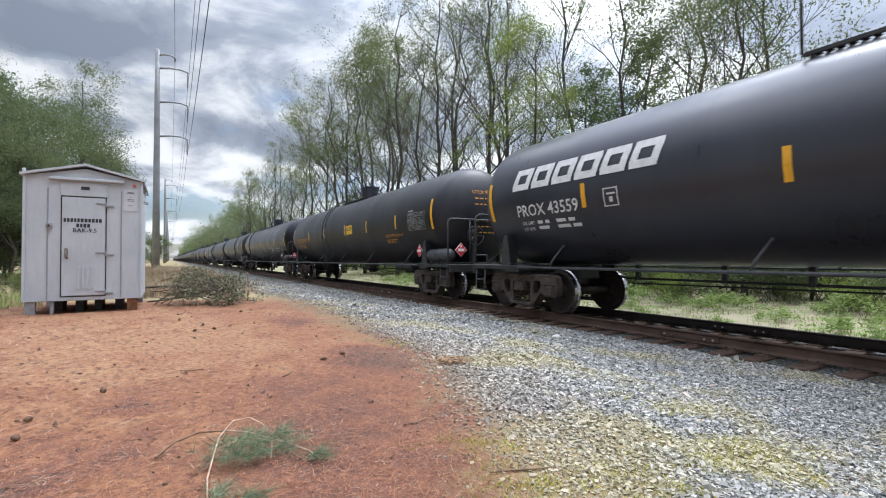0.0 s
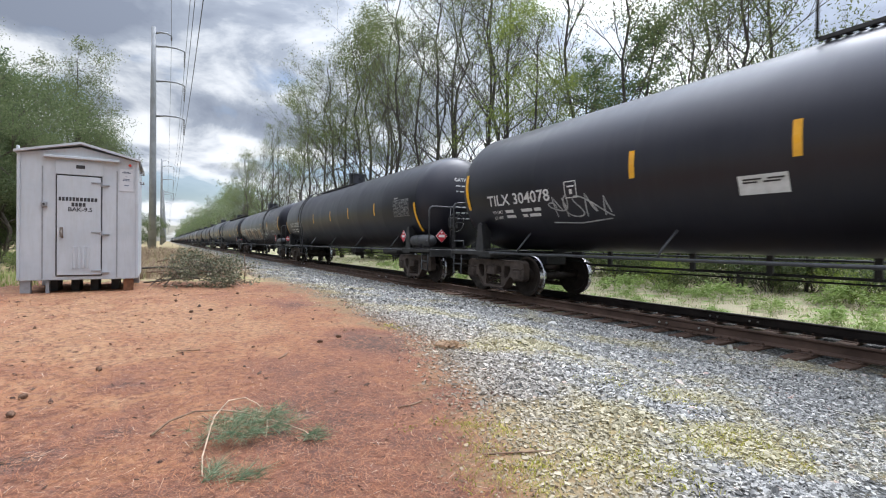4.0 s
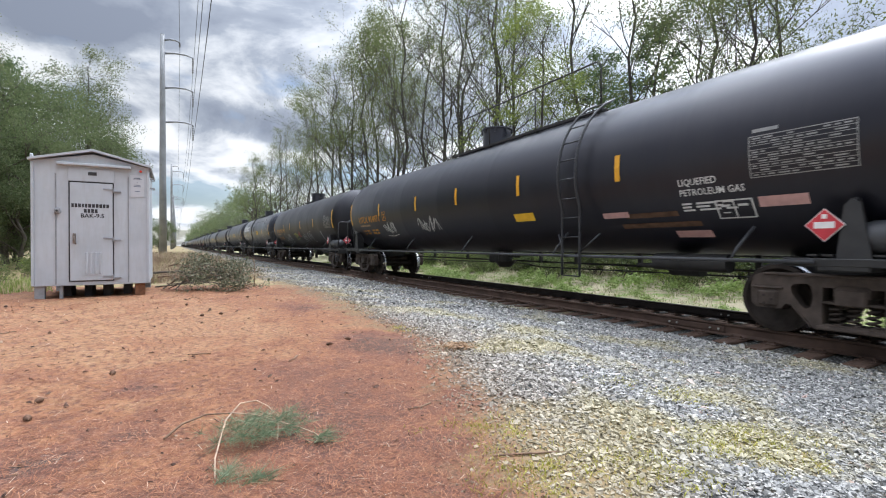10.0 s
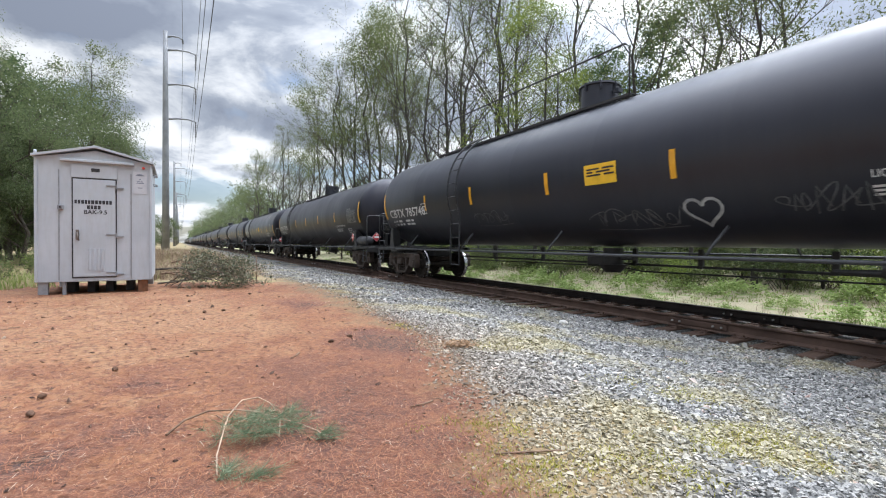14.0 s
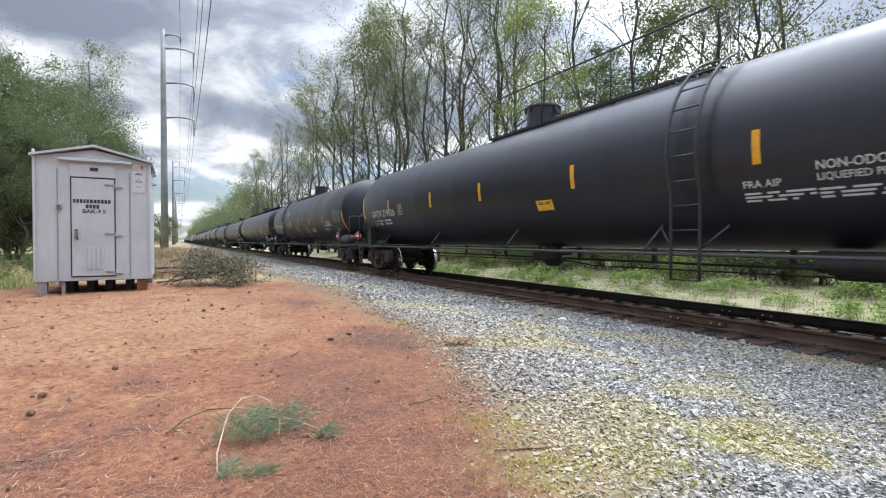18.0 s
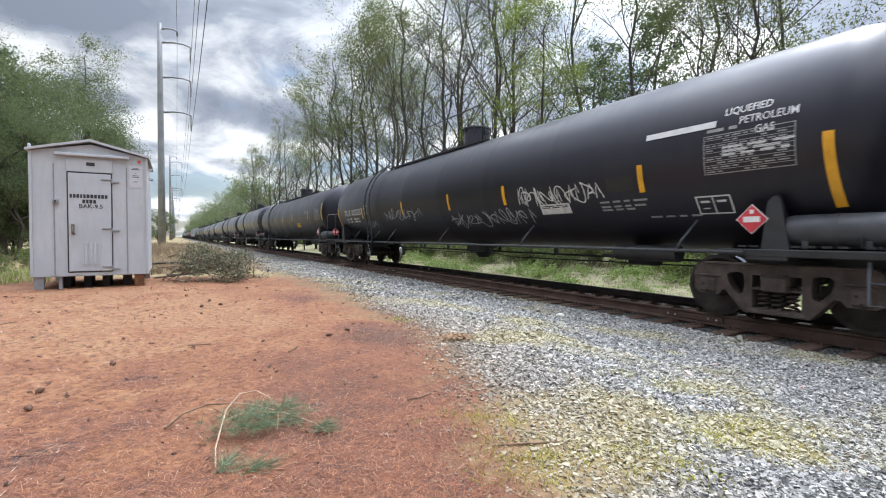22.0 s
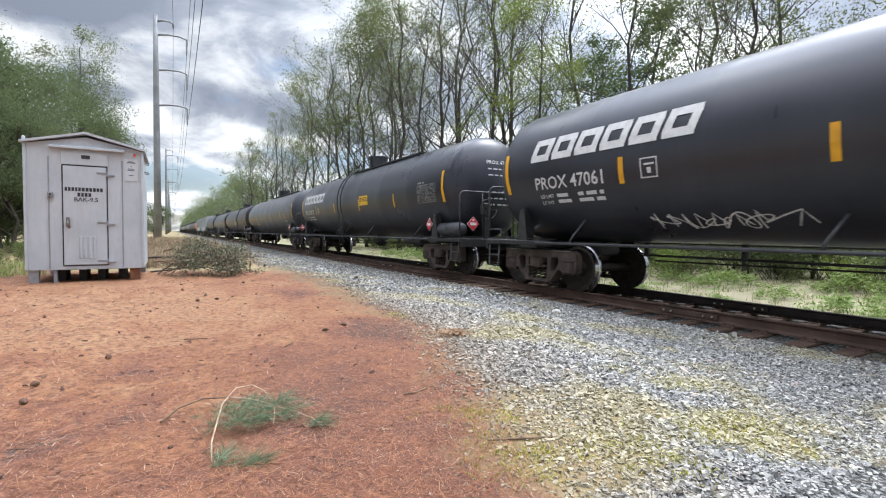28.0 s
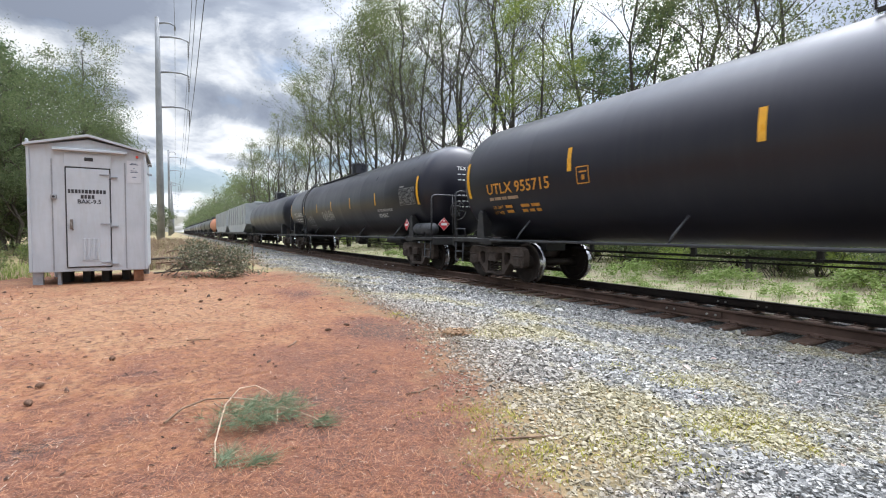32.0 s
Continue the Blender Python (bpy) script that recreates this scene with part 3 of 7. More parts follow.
    nt = part("notice", bm, plain("notice_sheet", (0.50, 0.51, 0.54), 0.6, 0, 0.06, 6), shed)
    for z, w in ((2.52, 0.10), (2.50, 0.15), (2.42, 0.03), (2.37, 0.11), (2.34, 0.13), (2.24, 0.08)):
        bm = bmesh.new()
        box(bm, loc(-0.70, y0 - 0.0135, z), (w, 0.003, 0.012))
        part("notice_line", bm, plain("notice_blue", (0.08, 0.10, 0.16), 0.6), nt)
    bm = bmesh.new()
    box(bm, loc(-2.02, y0 - 0.035, 1.78), (0.09, 0.07, 0.10), 0.012)
    lb = part("lock_box", bm, M_SHED_DARK, shed)
    bm = bmesh.new()
    cyl(bm, loc(-2.02, y0 - 0.07, 1.78), loc(-2.02, y0 - 0.085, 1.78), 0.02, 10)
    part("lock", bm, M_GAP, lb)
    bm = bmesh.new()
    cyl(bm, loc(-0.64, y0 - 0.0, 2.66), loc(-0.64, y0 - 0.04, 2.66), 0.026, 12)
    part("marker_lamp", bm, M_REDLAMP, shed)
    bm = bmesh.new()
    tube(bm, [loc(x1 + 0.03, y0 - 0.05, 2.72), loc(x1 + 0.03, y0 - 0.06, 2.86)], 0.012, 6)
    part("lifting_pin", bm, M_SHED_DARK, shed)
    bm = bmesh.new()
    box(bm, loc(x0 - 0.0, y0 - 0.04, 2.83), (0.05, 0.05, 0.09), 0.015)
    part("lifting_eye", bm, M_SHED, shed)
    bm = bmesh.new()
    for z in (2.55, 2.35):
        tube(bm, [loc(x1 + 0.03, y0 + 0.25, z), loc(x1 + 0.10, y0 + 0.25, z), loc(x1 + 0.10, y0 + 0.6, z), loc(x1 + 0.03, y0 + 0.6, z)], 0.012, 5)
    part("conduit", bm, M_SHED_DARK, shed)
    # floor frame, feet and stacked blocks beneath
    bm = bmesh.new()
    box(bm, loc(mx, y0 + 0.05, z0 + 0.02), (x1 - x0, 0.06, 0.06))
    part("floor_frame", bm, M_SHED, shed)
    for x, w, mat, z_lo in ((-2.31, 0.16, M_STEELFOOT, 0.02), (-1.98, 0.06, M_STEELFOOT, 0.02), (-0.66, 0.18, M_RUSTFOOT, 0.01)):
        bm = bmesh.new()
        box(bm, loc(x, y0 + 0.10, (z0 + z_lo) / 2), (w, 0.10, z0 - z_lo), 0.006)
        part("foot", bm, mat, shed)
    for x in (-1.95, -1.60, -1.28, -0.92):
        bm = bmesh.new()
        box(bm, loc(x, y0 + 0.75, 0.14), (0.14, 0.5, 0.32), 0.01)
        part("support_block", bm, M_FRAME_S, shed)
    for x in (-2.3, -0.62):
        bm = bmesh.new()
        box(bm, loc(x, y1 - 0.15, 0.14), (0.16, 0.12, 0.32), 0.01)
        part("foot", bm, M_STEELFOOT, shed)


M_INK_S = plain("black_stencil", (0.03, 0.03, 0.035), 0.7)
M_FRAME_S = plain("dark_block", (0.05, 0.05, 0.05), 0.9)
build_shed()

# ---- power line ----
M_POLE = plain("weathered_steel_pole", (0.23, 0.24, 0.255), 0.6, 0.2, 0.2, 1.2)
M_ARM = plain("grey_arm", (0.24, 0.25, 0.27), 0.6, 0.2, 0.2, 2)
M_WIRE = plain("dark_wire", (0.09, 0.095, 0.11), 0.6, 0.3)
M_INSUL = plain("grey_insulator", (0.20, 0.20, 0.22), 0.4)


def build_pole():
    p = thing("transmission_pole", "tall grey steel transmission pole with three curved arms", "power pole", (-1.05, 52, 0.0), "poles along the line")
    bm = bmesh.new()
    lathe(bm, [(0.0, 0.0), (0.0, 0.34), (8.0, 0.29), (16.0, 0.24), (21.3, 0.19), (21.35, 0.0)], "y", 14)
    bmesh.ops.rotate(bm, verts=bm.verts, cent=(0, 0, 0), matrix=Matrix.Rotation(radians(90), 3, "X"))
    part("shaft", bm, M_POLE, p)
    for z, ln in ((20.85, 1.45), (19.60, 2.55), (16.30, 2.55), (13.00, 2.55)):
        bm = bmesh.new()
        tube(bm, [(0.1, 0, z - 0.10), (ln * 0.4, 0, z + 0.08), (ln * 0.75, 0, z + 0.10), (ln, 0, z - 0.06)], 0.06, 7, [0.10, 0.085, 0.07, 0.05])
        arm = part("arm", bm, M_ARM, p)
        bm = bmesh.new()
        drop = 0.4 if ln < 2 else 1.55
        for k in range(7):
            zz = z - 0.12 - drop * k / 7
            cyl(bm, (ln, 0, zz), (ln, 0, zz - drop / 11), 0.085, 8, 0.04)
        cyl(bm, (ln, 0, z - 0.06), (ln, 0, z - 0.12 - drop), 0.02, 5)
        part("insulator", bm, M_INSUL, arm)
    return p


def pole_x(y):
    return -1.05 + (0.0025 if y > 52 else 0.011) * (y - 52)


pole = build_pole()
POLE_Y = [-30 + 82 * k for k in range(9)]
for y in POLE_Y:
    if y != 52:
        copy_thing(pole, Matrix.Translation((pole_x(y), y, -0.05)))
for ln, z in ((1.45, 20.35), (2.55, 17.93), (2.55, 14.63), (2.55, 11.33)):
    bm = bmesh.new()
    pts = []
    for y, y2 in zip(POLE_Y, POLE_Y[1:]):
        for k in range(14):
            q = k / 14
            pts.append((pole_x(y + (y2 - y) * q) + ln, y + (y2 - y) * q, z - 4 * 1.5 * q * (1 - q)))
    tube(bm, pts, 0.017, 5)
    w = part("power_cable", bm, M_WIRE, None)
    tagged(w, "dark sagging overhead cable strung between steel poles", "cable", "overhead cables")


# ---- the train ----
TRACK_X, RAIL_Z = 7.89, -0.06
SPEED, WHEEL_R = 14.738, 0.457


def tank_paint(name, c, rough, dust=0.25):
    m = Mat(name, rough, 0.0, 0.45)
    m.b.inputs["Specular Tint"].default_value = (0.93, 0.92, 1.0, 1)
    big, fine, streak = m.noise(0.7, 4), m.noise(14, 4), m.noise(2.2, 4, stretch=(1.2, 2.5, 0.25))
    dirt = m.math("MULTIPLY", m.ramp(streak, [(0.45, 0.0), (0.75, 1.0)]), dust * 0.28)
    base = m.mix(m.ramp(big, [(0.35, 0.0), (0.7, 1.0)]), c, tuple(x * 1.45 + 0.0015 for x in c))
    base = m.mix(dirt, base, (0.085, 0.078, 0.07))
    m.color(m.mix(m.math("MULTIPLY", fine, 0.25), base, tuple(x * 0.6 for x in c)))
    m.rough(m.ramp(m.math("ADD", m.math("MULTIPLY", big, 0.6), m.math("MULTIPLY", streak, 0.4)), [(0.3, rough - 0.06), (0.7, rough + 0.09)]))
    m.bump(m.noise(1.3, 3), 0.02, 0.03)
    return m.m


PAINT = {
    "black": tank_paint("satin_black_paint", (0.0072, 0.0073, 0.0118), 0.37),
    "gloss": tank_paint("gloss_black_paint", (0.0066, 0.0067, 0.0108), 0.32, 0.12),
    "dark": tank_paint("dark_charcoal_paint", (0.0125, 0.0140, 0.0200), 0.37),
    "brownish": tank_paint("faded_black_paint", (0.0068, 0.0067, 0.0084), 0.43, 0.35),
    "grey": tank_paint("grey_paint", (0.034, 0.037, 0.044), 0.34),
    "slate": tank_paint("slate_paint", (0.022, 0.024, 0.031), 0.30),
    "ash": tank_paint("ash_grey_paint", (0.052, 0.055, 0.062), 0.34),
    "pale": tank_paint("pale_grey_paint", (0.30, 0.32, 0.33), 0.5),
    "olive": tank_paint("olive_grey_paint", (0.05, 0.055, 0.045), 0.5),
    "orange": tank_paint("orange_paint", (0.42, 0.14, 0.05), 0.5),
}
M_FRAME = plain("underframe_paint", (0.020, 0.019, 0.019), 0.6, 0.0, 0.35, 3, 0.15)
M_TRUCK = plain("rusty_cast_steel", (0.072, 0.053, 0.043), 0.8, 0.1, 0.45, 5, 0.4)
M_WHEEL = plain("brown_wheel_steel", (0.035, 0.026, 0.021), 0.65, 0.4, 0.4, 6, 0.2)
M_TREAD = plain("bright_tread_steel", (0.50, 0.50, 0.52), 0.22, 1.0, 0.15, 8)
M_PIPE = plain("grey_pipe_paint", (0.050, 0.051, 0.056), 0.5, 0.1, 0.25, 6)
M_LADDER = plain("ladder_paint", (0.026, 0.027, 0.031), 0.5, 0.0, 0.25, 6)
M_SADDLE = plain("saddle_paint", (0.026, 0.026, 0.028), 0.55, 0.0, 0.3, 4)
M_YELLOW = plain("yellow_reflector", (0.70, 0.35, 0.015), 0.32, 0.0, 0.18, 5)
M_LABEL = plain("yellow_label", (0.78, 0.47, 0.02), 0.55, 0.0, 0.12, 5)
M_WHITE = plain("white_stencil", (0.62, 0.62, 0.62), 0.6, 0.0, 0.15, 8)
M_FADED = plain("faded_white_stencil", (0.28, 0.28, 0.28), 0.65, 0.0, 0.25, 8)
M_ORANGE = plain("orange_stencil", (0.56, 0.25, 0.03), 0.6, 0.0, 0.2, 8)
M_RED = plain("red_placard", (0.52, 0.035, 0.05), 0.4, 0.0, 0.12, 8)
M_SIGN = plain("placard_white", (0.75, 0.73, 0.72), 0.45, 0.0, 0.08, 8)
M_INK = plain("black_ink", (0.015, 0.015, 0.015), 0.5, 0.0, 0.1, 8)
M_TAG = plain("grey_spray_paint", (0.36, 0.37, 0.38), 0.6, 0.0, 0.4, 9)
M_CHALK = plain("faint_grey_chalk", (0.085, 0.086, 0.09), 0.6, 0.0, 0.5, 7)
M_TAGPALE = plain("white_spray_paint", (0.60, 0.60, 0.58), 0.6, 0.0, 0.25, 9)
M_TAGTAN = plain("tan_spray_paint", (0.36, 0.25, 0.16), 0.6, 0.0, 0.25, 5)
M_PIECE = plain("brown_spray_paint", (0.115, 0.078, 0.052), 0.6, 0.0, 0.5, 3)
M_TAGRED = plain("red_spray_paint", (0.45, 0.09, 0.08), 0.6, 0.0, 0.3, 6)
M_TAGORANGE = plain("orange_spray_paint", (0.50, 0.22, 0.05), 0.6, 0.0, 0.3, 6)
M_TAGLIME = plain("lime_spray_paint", (0.42, 0.45, 0.10), 0.6, 0.0, 0.3, 6)
M_RUST = plain("brown_rust", (0.10, 0.055, 0.032), 0.85, 0.1, 0.4, 4, 0.3)
M_PINKISH = plain("faded_pink_card", (0.55, 0.33, 0.31), 0.6, 0.0, 0.15, 8)


def holed_plate(bm, outer, holes, x0, x1):
    """A thick flat casting in the y-z plane with openings right through it."""
    sides = []
    for x in (x0, x1):
        edges, rings = [], []
        for loop in (outer, *holes):
            vs = [bm.verts.new((x, y, z)) for y, z in loop]
            edges += [bm.edges.new((vs[k], vs[(k + 1) % len(vs)])) for k in range(len(vs))]
            rings.append(vs)
        bmesh.ops.triangle_fill(bm, use_beauty=True, use_dissolve=False, edges=edges)
        sides.append(rings)
    for lo, hi in zip(*sides):
        for k in range(len(lo)):
            q = (k + 1) % len(lo)
            bm.faces.new((lo[k], lo[q], hi[q], hi[k]))


def side_frame_mesh(bm):
    half = [(0.96, 0.81), (1.06, 0.76), (1.10, 0.64), (1.09, 0.40), (1.02, 0.345), (0.74, 0.345), (0.68, 0.42), (0.61, 0.40), (0.47, 0.24), (0.37, 0.135)]
    outer = half + [(-y, z) for y, z in reversed(half)]
    window = [(0.40, 0.655), (0.45, 0.685), (0.58, 0.680), (0.625, 0.64), (0.61, 0.55), (0.54, 0.435), (0.47, 0.375), (0.41, 0.40), (0.39, 0.50)]
    spring_gap = [(-0.29, 0.655), (0.29, 0.655), (0.29, 0.215), (-0.29, 0.215)]
    holed_plate(bm, outer, [window, [(-y, z) for y, z in window], spring_gap], -0.085, 0.085)
    bmesh.ops.recalc_face_normals(bm, faces=bm.faces)
    # flanges, a shelf under the springs and the axle boxes
    box(bm, (0, 0, 0.795), (0.21, 1.86, 0.035), 0.012)
    box(bm, (0, 0, 0.165), (0.23, 0.70, 0.05), 0.012)
    box(bm, (0, 0, 0.475), (0.20, 0.57, 0.035), 0.008)
    for s in (-1, 1):
        plate(bm, [(s * 0.64, 0.43), (s * 0.60, 0.385), (s * 0.40, 0.155), (s * 0.42, 0.205)][::s], -0.115, 0.115)
        box(bm, (-0.01, s * 0.889, 0.475), (0.26, 0.27, 0.25), 0.045)
        box(bm, (0, s * 0.889, 0.615), (0.235, 0.36, 0.03), 0.012)


def spring_mesh(bm):
    tube(bm, [(0.062 * math.cos(1.05 * k), 0.062 * math.sin(1.05 * k), 0.215 + 0.0105 * k) for k in range(22)], 0.019, 3)


def wheelset_mesh(bm, seg=30):
    cyl(bm, (-1.02, 0, 0), (1.02, 0, 0), 0.085, 12)
    for s in (-1, 1):
        w = 0.7525
        prof = [(w - 0.09, 0.0), (w - 0.09, 0.13), (w - 0.05, 0.15), (w - 0.045, 0.36), (w - 0.075, 0.39), (w - 0.075, 0.482), (w - 0.045, 0.484), (w - 0.03, 0.462),
                (w + 0.065, 0.452), (w + 0.07, 0.40), (w + 0.045, 0.375), (w + 0.0, 0.33), (w - 0.015, 0.17), (w + 0.07, 0.14), (w + 0.07, 0.0)]
        n0 = len(bm.faces)
        lathe(bm, [(s * a_, r) for a_, r in prof], "x", seg)
        bm.faces.ensure_lookup_table()
        for f in bm.faces[n0:]:
            rad = [math.hypot(v.co.y, v.co.z) for v in f.verts]
            if min(rad) > 0.445:
                f.material_index = 1
        # end cap with three bolts
        cyl(bm, (s * 1.02, 0, 0), (s * 1.10, 0, 0), 0.105, 14)
        for k in range(3):
            a_ = 2 * math.pi * k / 3
            cyl(bm, (s * 1.09, 0.06 * math.cos(a_), 0.06 * math.sin(a_)), (s * 1.125, 0.06 * math.cos(a_), 0.06 * math.sin(a_)), 0.02, 6)


def bolster_mesh(bm):
    box(bm, (0, 0, 0.60), (2.3, 0.34, 0.16), 0.03)
    box(bm, (0, 0, 0.72), (0.5, 0.5, 0.10), 0.02)
    for s in (-1, 1):
        box(bm, (s * 1.10, 0, 0.55), (0.16, 0.30, 0.20), 0.02)


def brake_beam_mesh(bm):
    for s in (-1, 1):
        cyl(bm, (-0.75, s * 0.36, 0.36), (0.75, s * 0.36, 0.36), 0.045, 8)
        for x in (-0.7525, 0.7525):
            box(bm, (x, s * 0.41, 0.40), (0.09, 0.06, 0.30), 0.01)


def coupler_mesh(bm):
    box(bm, (0, 0.0, 0.86), (0.17, 0.62, 0.17), 0.02)
    plate(bm, [(0.22, 0.72), (0.52, 0.72), (0.56, 0.80), (0.56, 0.94), (0.52, 1.0), (0.22, 1.0)], -0.20, 0.06)
    cyl(bm, (0.14, 0.45, 0.68), (0.14, 0.45, 1.05), 0.065, 10)
    box(bm, (0, -0.2, 0.86), (0.30, 0.1, 0.30), 0.02)


def air_hose_mesh(bm):
    tube(bm, [(-0.32, -0.15, 0.82), (-0.34, 0.12, 0.74), (-0.30, 0.22, 0.45), (-0.22, 0.40, 0.26), (-0.1, 0.6, 0.34)], 0.03, 8)


def end_frame_mesh(bm):
    # local y points out of the car; 0 is the truck's centre
    box(bm, (0, 0.35, 0.86), (0.62, 2.7, 0.30), 0.03)
    box(bm, (0, 1.50, 0.90), (2.70, 0.10, 0.22), 0.015)
    box(bm, (0, 0.0, 0.93), (2.75, 0.50, 0.14), 0.02)
    for s in (-1, 1):
        box(bm, (s * 1.33, 0.45, 0.965), (0.10, 2.1, 0.10), 0.012)
        plate(bm, [(0.5, 0.80), (1.45, 0.80), (1.45, 0.90), (0.5, 0.90)], s * 0.8 - 0.03, s * 0.8 + 0.03)


def end_platform_mesh(bm):
    for k in range(9):
        box(bm, (0, 1.0 + 0.055 * k, 1.05), (2.68, 0.035, 0.03))
    for s in (-1, 1):
        for k in range(8):
            box(bm, (s * 1.12, -0.30 + 0.155 * k, 1.05), (0.46, 0.10, 0.025))


def end_railing_mesh(bm):
    z0, z1, y = 1.05, 2.26, 1.42
    tube(bm, [(-1.34, y, z0), (-1.34, y, z1 - 0.12), (-1.31, y, z1 - 0.04), (-1.22, y, z1), (1.22, y, z1), (1.31, y, z1 - 0.04), (1.34, y, z1 - 0.12), (1.34, y, z0)], 0.024, 8)
    for s in (-1, 1):
        tube(bm, [(s * 1.34, 1.42, 1.25), (s * 1.34, 0.95, 1.25), (s * 1.34, 0.95, 1.05)], 0.016, 6)
        tube(bm, [(s * 0.62, y, z1), (s * 0.62, y, z0)], 0.016, 6)


def sill_step_mesh(bm):
    tube(bm, [(-1.34, 1.38, 0.90), (-1.36, 1.38, 0.42), (-1.36, 1.02, 0.42), (-1.34, 1.02, 0.90)], 0.019, 6)
    tube(bm, [(-1.35, 1.38, 0.66), (-1.35, 1.02, 0.66)], 0.016, 6)


def saddle_mesh(bm):
    plate(bm, [(-0.16, 1.0), (0.16, 1.0), (0.09, 1.62), (0.02, 1.69), (-0.06, 1.64)], -1.365, -1.325)


def saddle_web_mesh(bm):
    plate(bm, [(-0.02, 0.98), (0.02, 0.98), (0.02, 1.70), (-0.02, 1.70)], -1.33, -1.05)


def reservoir_mesh(bm):
    lathe(bm, [(-0.62, 0.0), (-0.60, 0.10), (-0.55, 0.17), (-0.48, 0.195), (-0.01, 0.198), (-0.01, 0.205), (0.03, 0.205), (0.03, 0.198), (0.48, 0.195), (0.55, 0.17), (0.60, 0.10), (0.62, 0.0)], "y", 20)
    for y in (-0.3, 0.3):
        box(bm, (0, y, -0.17), (0.30, 0.06, 0.10))


def brake_wheel_mesh(bm):
    n = 16
    tube(bm, [(0.27 * math.cos(2 * math.pi * k / n), 0, 0.27 * math.sin(2 * math.pi * k / n)) for k in range(n + 1)], 0.016, 6)
    for k in range(5):
        a_ = 2 * math.pi * k / 5
        tube(bm, [(0, 0.03, 0), (0.27 * math.cos(a_), 0, 0.27 * math.sin(a_))], 0.012, 5)
    box(bm, (0, 0.12, 0.0), (0.22, 0.16, 0.34), 0.02)
    box(bm, (0, 0.12, -0.55), (0.10, 0.08, 0.80))


def manway_mesh(bm):
    lathe(bm, [(0.62, 0.0), (0.62, 0.30), (0.60, 0.42), (0.56, 0.43), (0.55, 0.39), (0.08, 0.40), (0.06, 0.47), (-0.02, 0.48)], "y", 24)
    bmesh.ops.rotate(bm, verts=bm.verts, cent=(0, 0, 0), matrix=Matrix.Rotation(radians(90), 3, "X"))
    box(bm, (0, -0.50, 0.38), (0.14, 0.10, 0.08))
    for k in range(8):
        a_ = 2 * math.pi * k / 8
        cyl(bm, (0.42 * math.cos(a_), 0.42 * math.sin(a_), 0.44), (0.42 * math.cos(a_), 0.42 * math.sin(a_), 0.60), 0.022, 6)


def placard_mesh(bm):
    m = Matrix.Rotation(radians(45), 4, "X")
    box(bm, (0, 0, 0), (0.010, 0.275, 0.275), 0, m)
    box(bm, (-0.008, 0, 0), (0.006, 0.258, 0.258), 0, m, 1)
    box(bm, (-0.013, 0, 0), (0.004, 0.20, 0.075), 0, None, 2)
    box(bm, (-0.013, 0, 0.10), (0.004, 0.05, 0.05), 0, None, 2)
    box(bm, (0.02, 0, 0), (0.02, 0.06, 0.34), 0, None, 3)


def bracket_mesh(bm):
    tube(bm, [(-1.40, 0.0, 0.97), (-1.33, -0.04, 1.12), (-1.14, -0.17, 1.42)], 0.022, 5)


def hanger_mesh(bm):
    box(bm, (0.0, 0.0, 0.90), (0.06, 0.09, 0.34))
    box(bm, (0.0, 0.0, 0.74), (0.10, 0.10, 0.05))


def valve_mesh(bm):
    cyl(bm, (0, 0, 1.08), (0, 0, 0.74), 0.20, 14)
    cyl(bm, (0, 0, 0.74), (0, 0, 0.58), 0.30, 14, 0.16)
    box(bm, (0, 0.34, 0.82), (0.30, 0.5, 0.24), 0.03)
    box(bm, (0, -0.38, 0.90), (0.16, 0.34, 0.12), 0.02)


def brake_gear_mesh(bm):
    lathe(bm, [(-0.32, 0), (-0.32, 0.16), (0.20, 0.16), (0.24, 0.10), (0.30, 0.05), (0.9, 0.025), (0.9, 0)], "y", 14)
    box(bm, (0.30, 0.2, 0.02), (0.30, 0.42, 0.26), 0.03)
    cyl(bm, (-0.3, -0.9, 0.08), (-0.3, 0.3, 0.08), 0.14, 12)


def tank_profile(half, r):
    d = 0.5 * r
    y0 = half - d
    cap = [(y0 + d * math.sin(a_), r * math.cos(a_)) for a_ in [radians(x) for x in (0, 12, 24, 36, 48, 58, 67, 75, 82, 87)]] + [(half, 0.0)]
    n = max(2, int(y0 * 2 / 2.2))
    mid = []
    for k in range(1, n):
        y = -y0 + 2 * y0 * k / n
        mid += [(y - 0.10, r), (y - 0.02, r + 0.003), (y + 0.02, r + 0.003), (y + 0.10, r)]
    return [(-y, q) for y, q in reversed(cap)] + mid + cap


TEXTS = {}


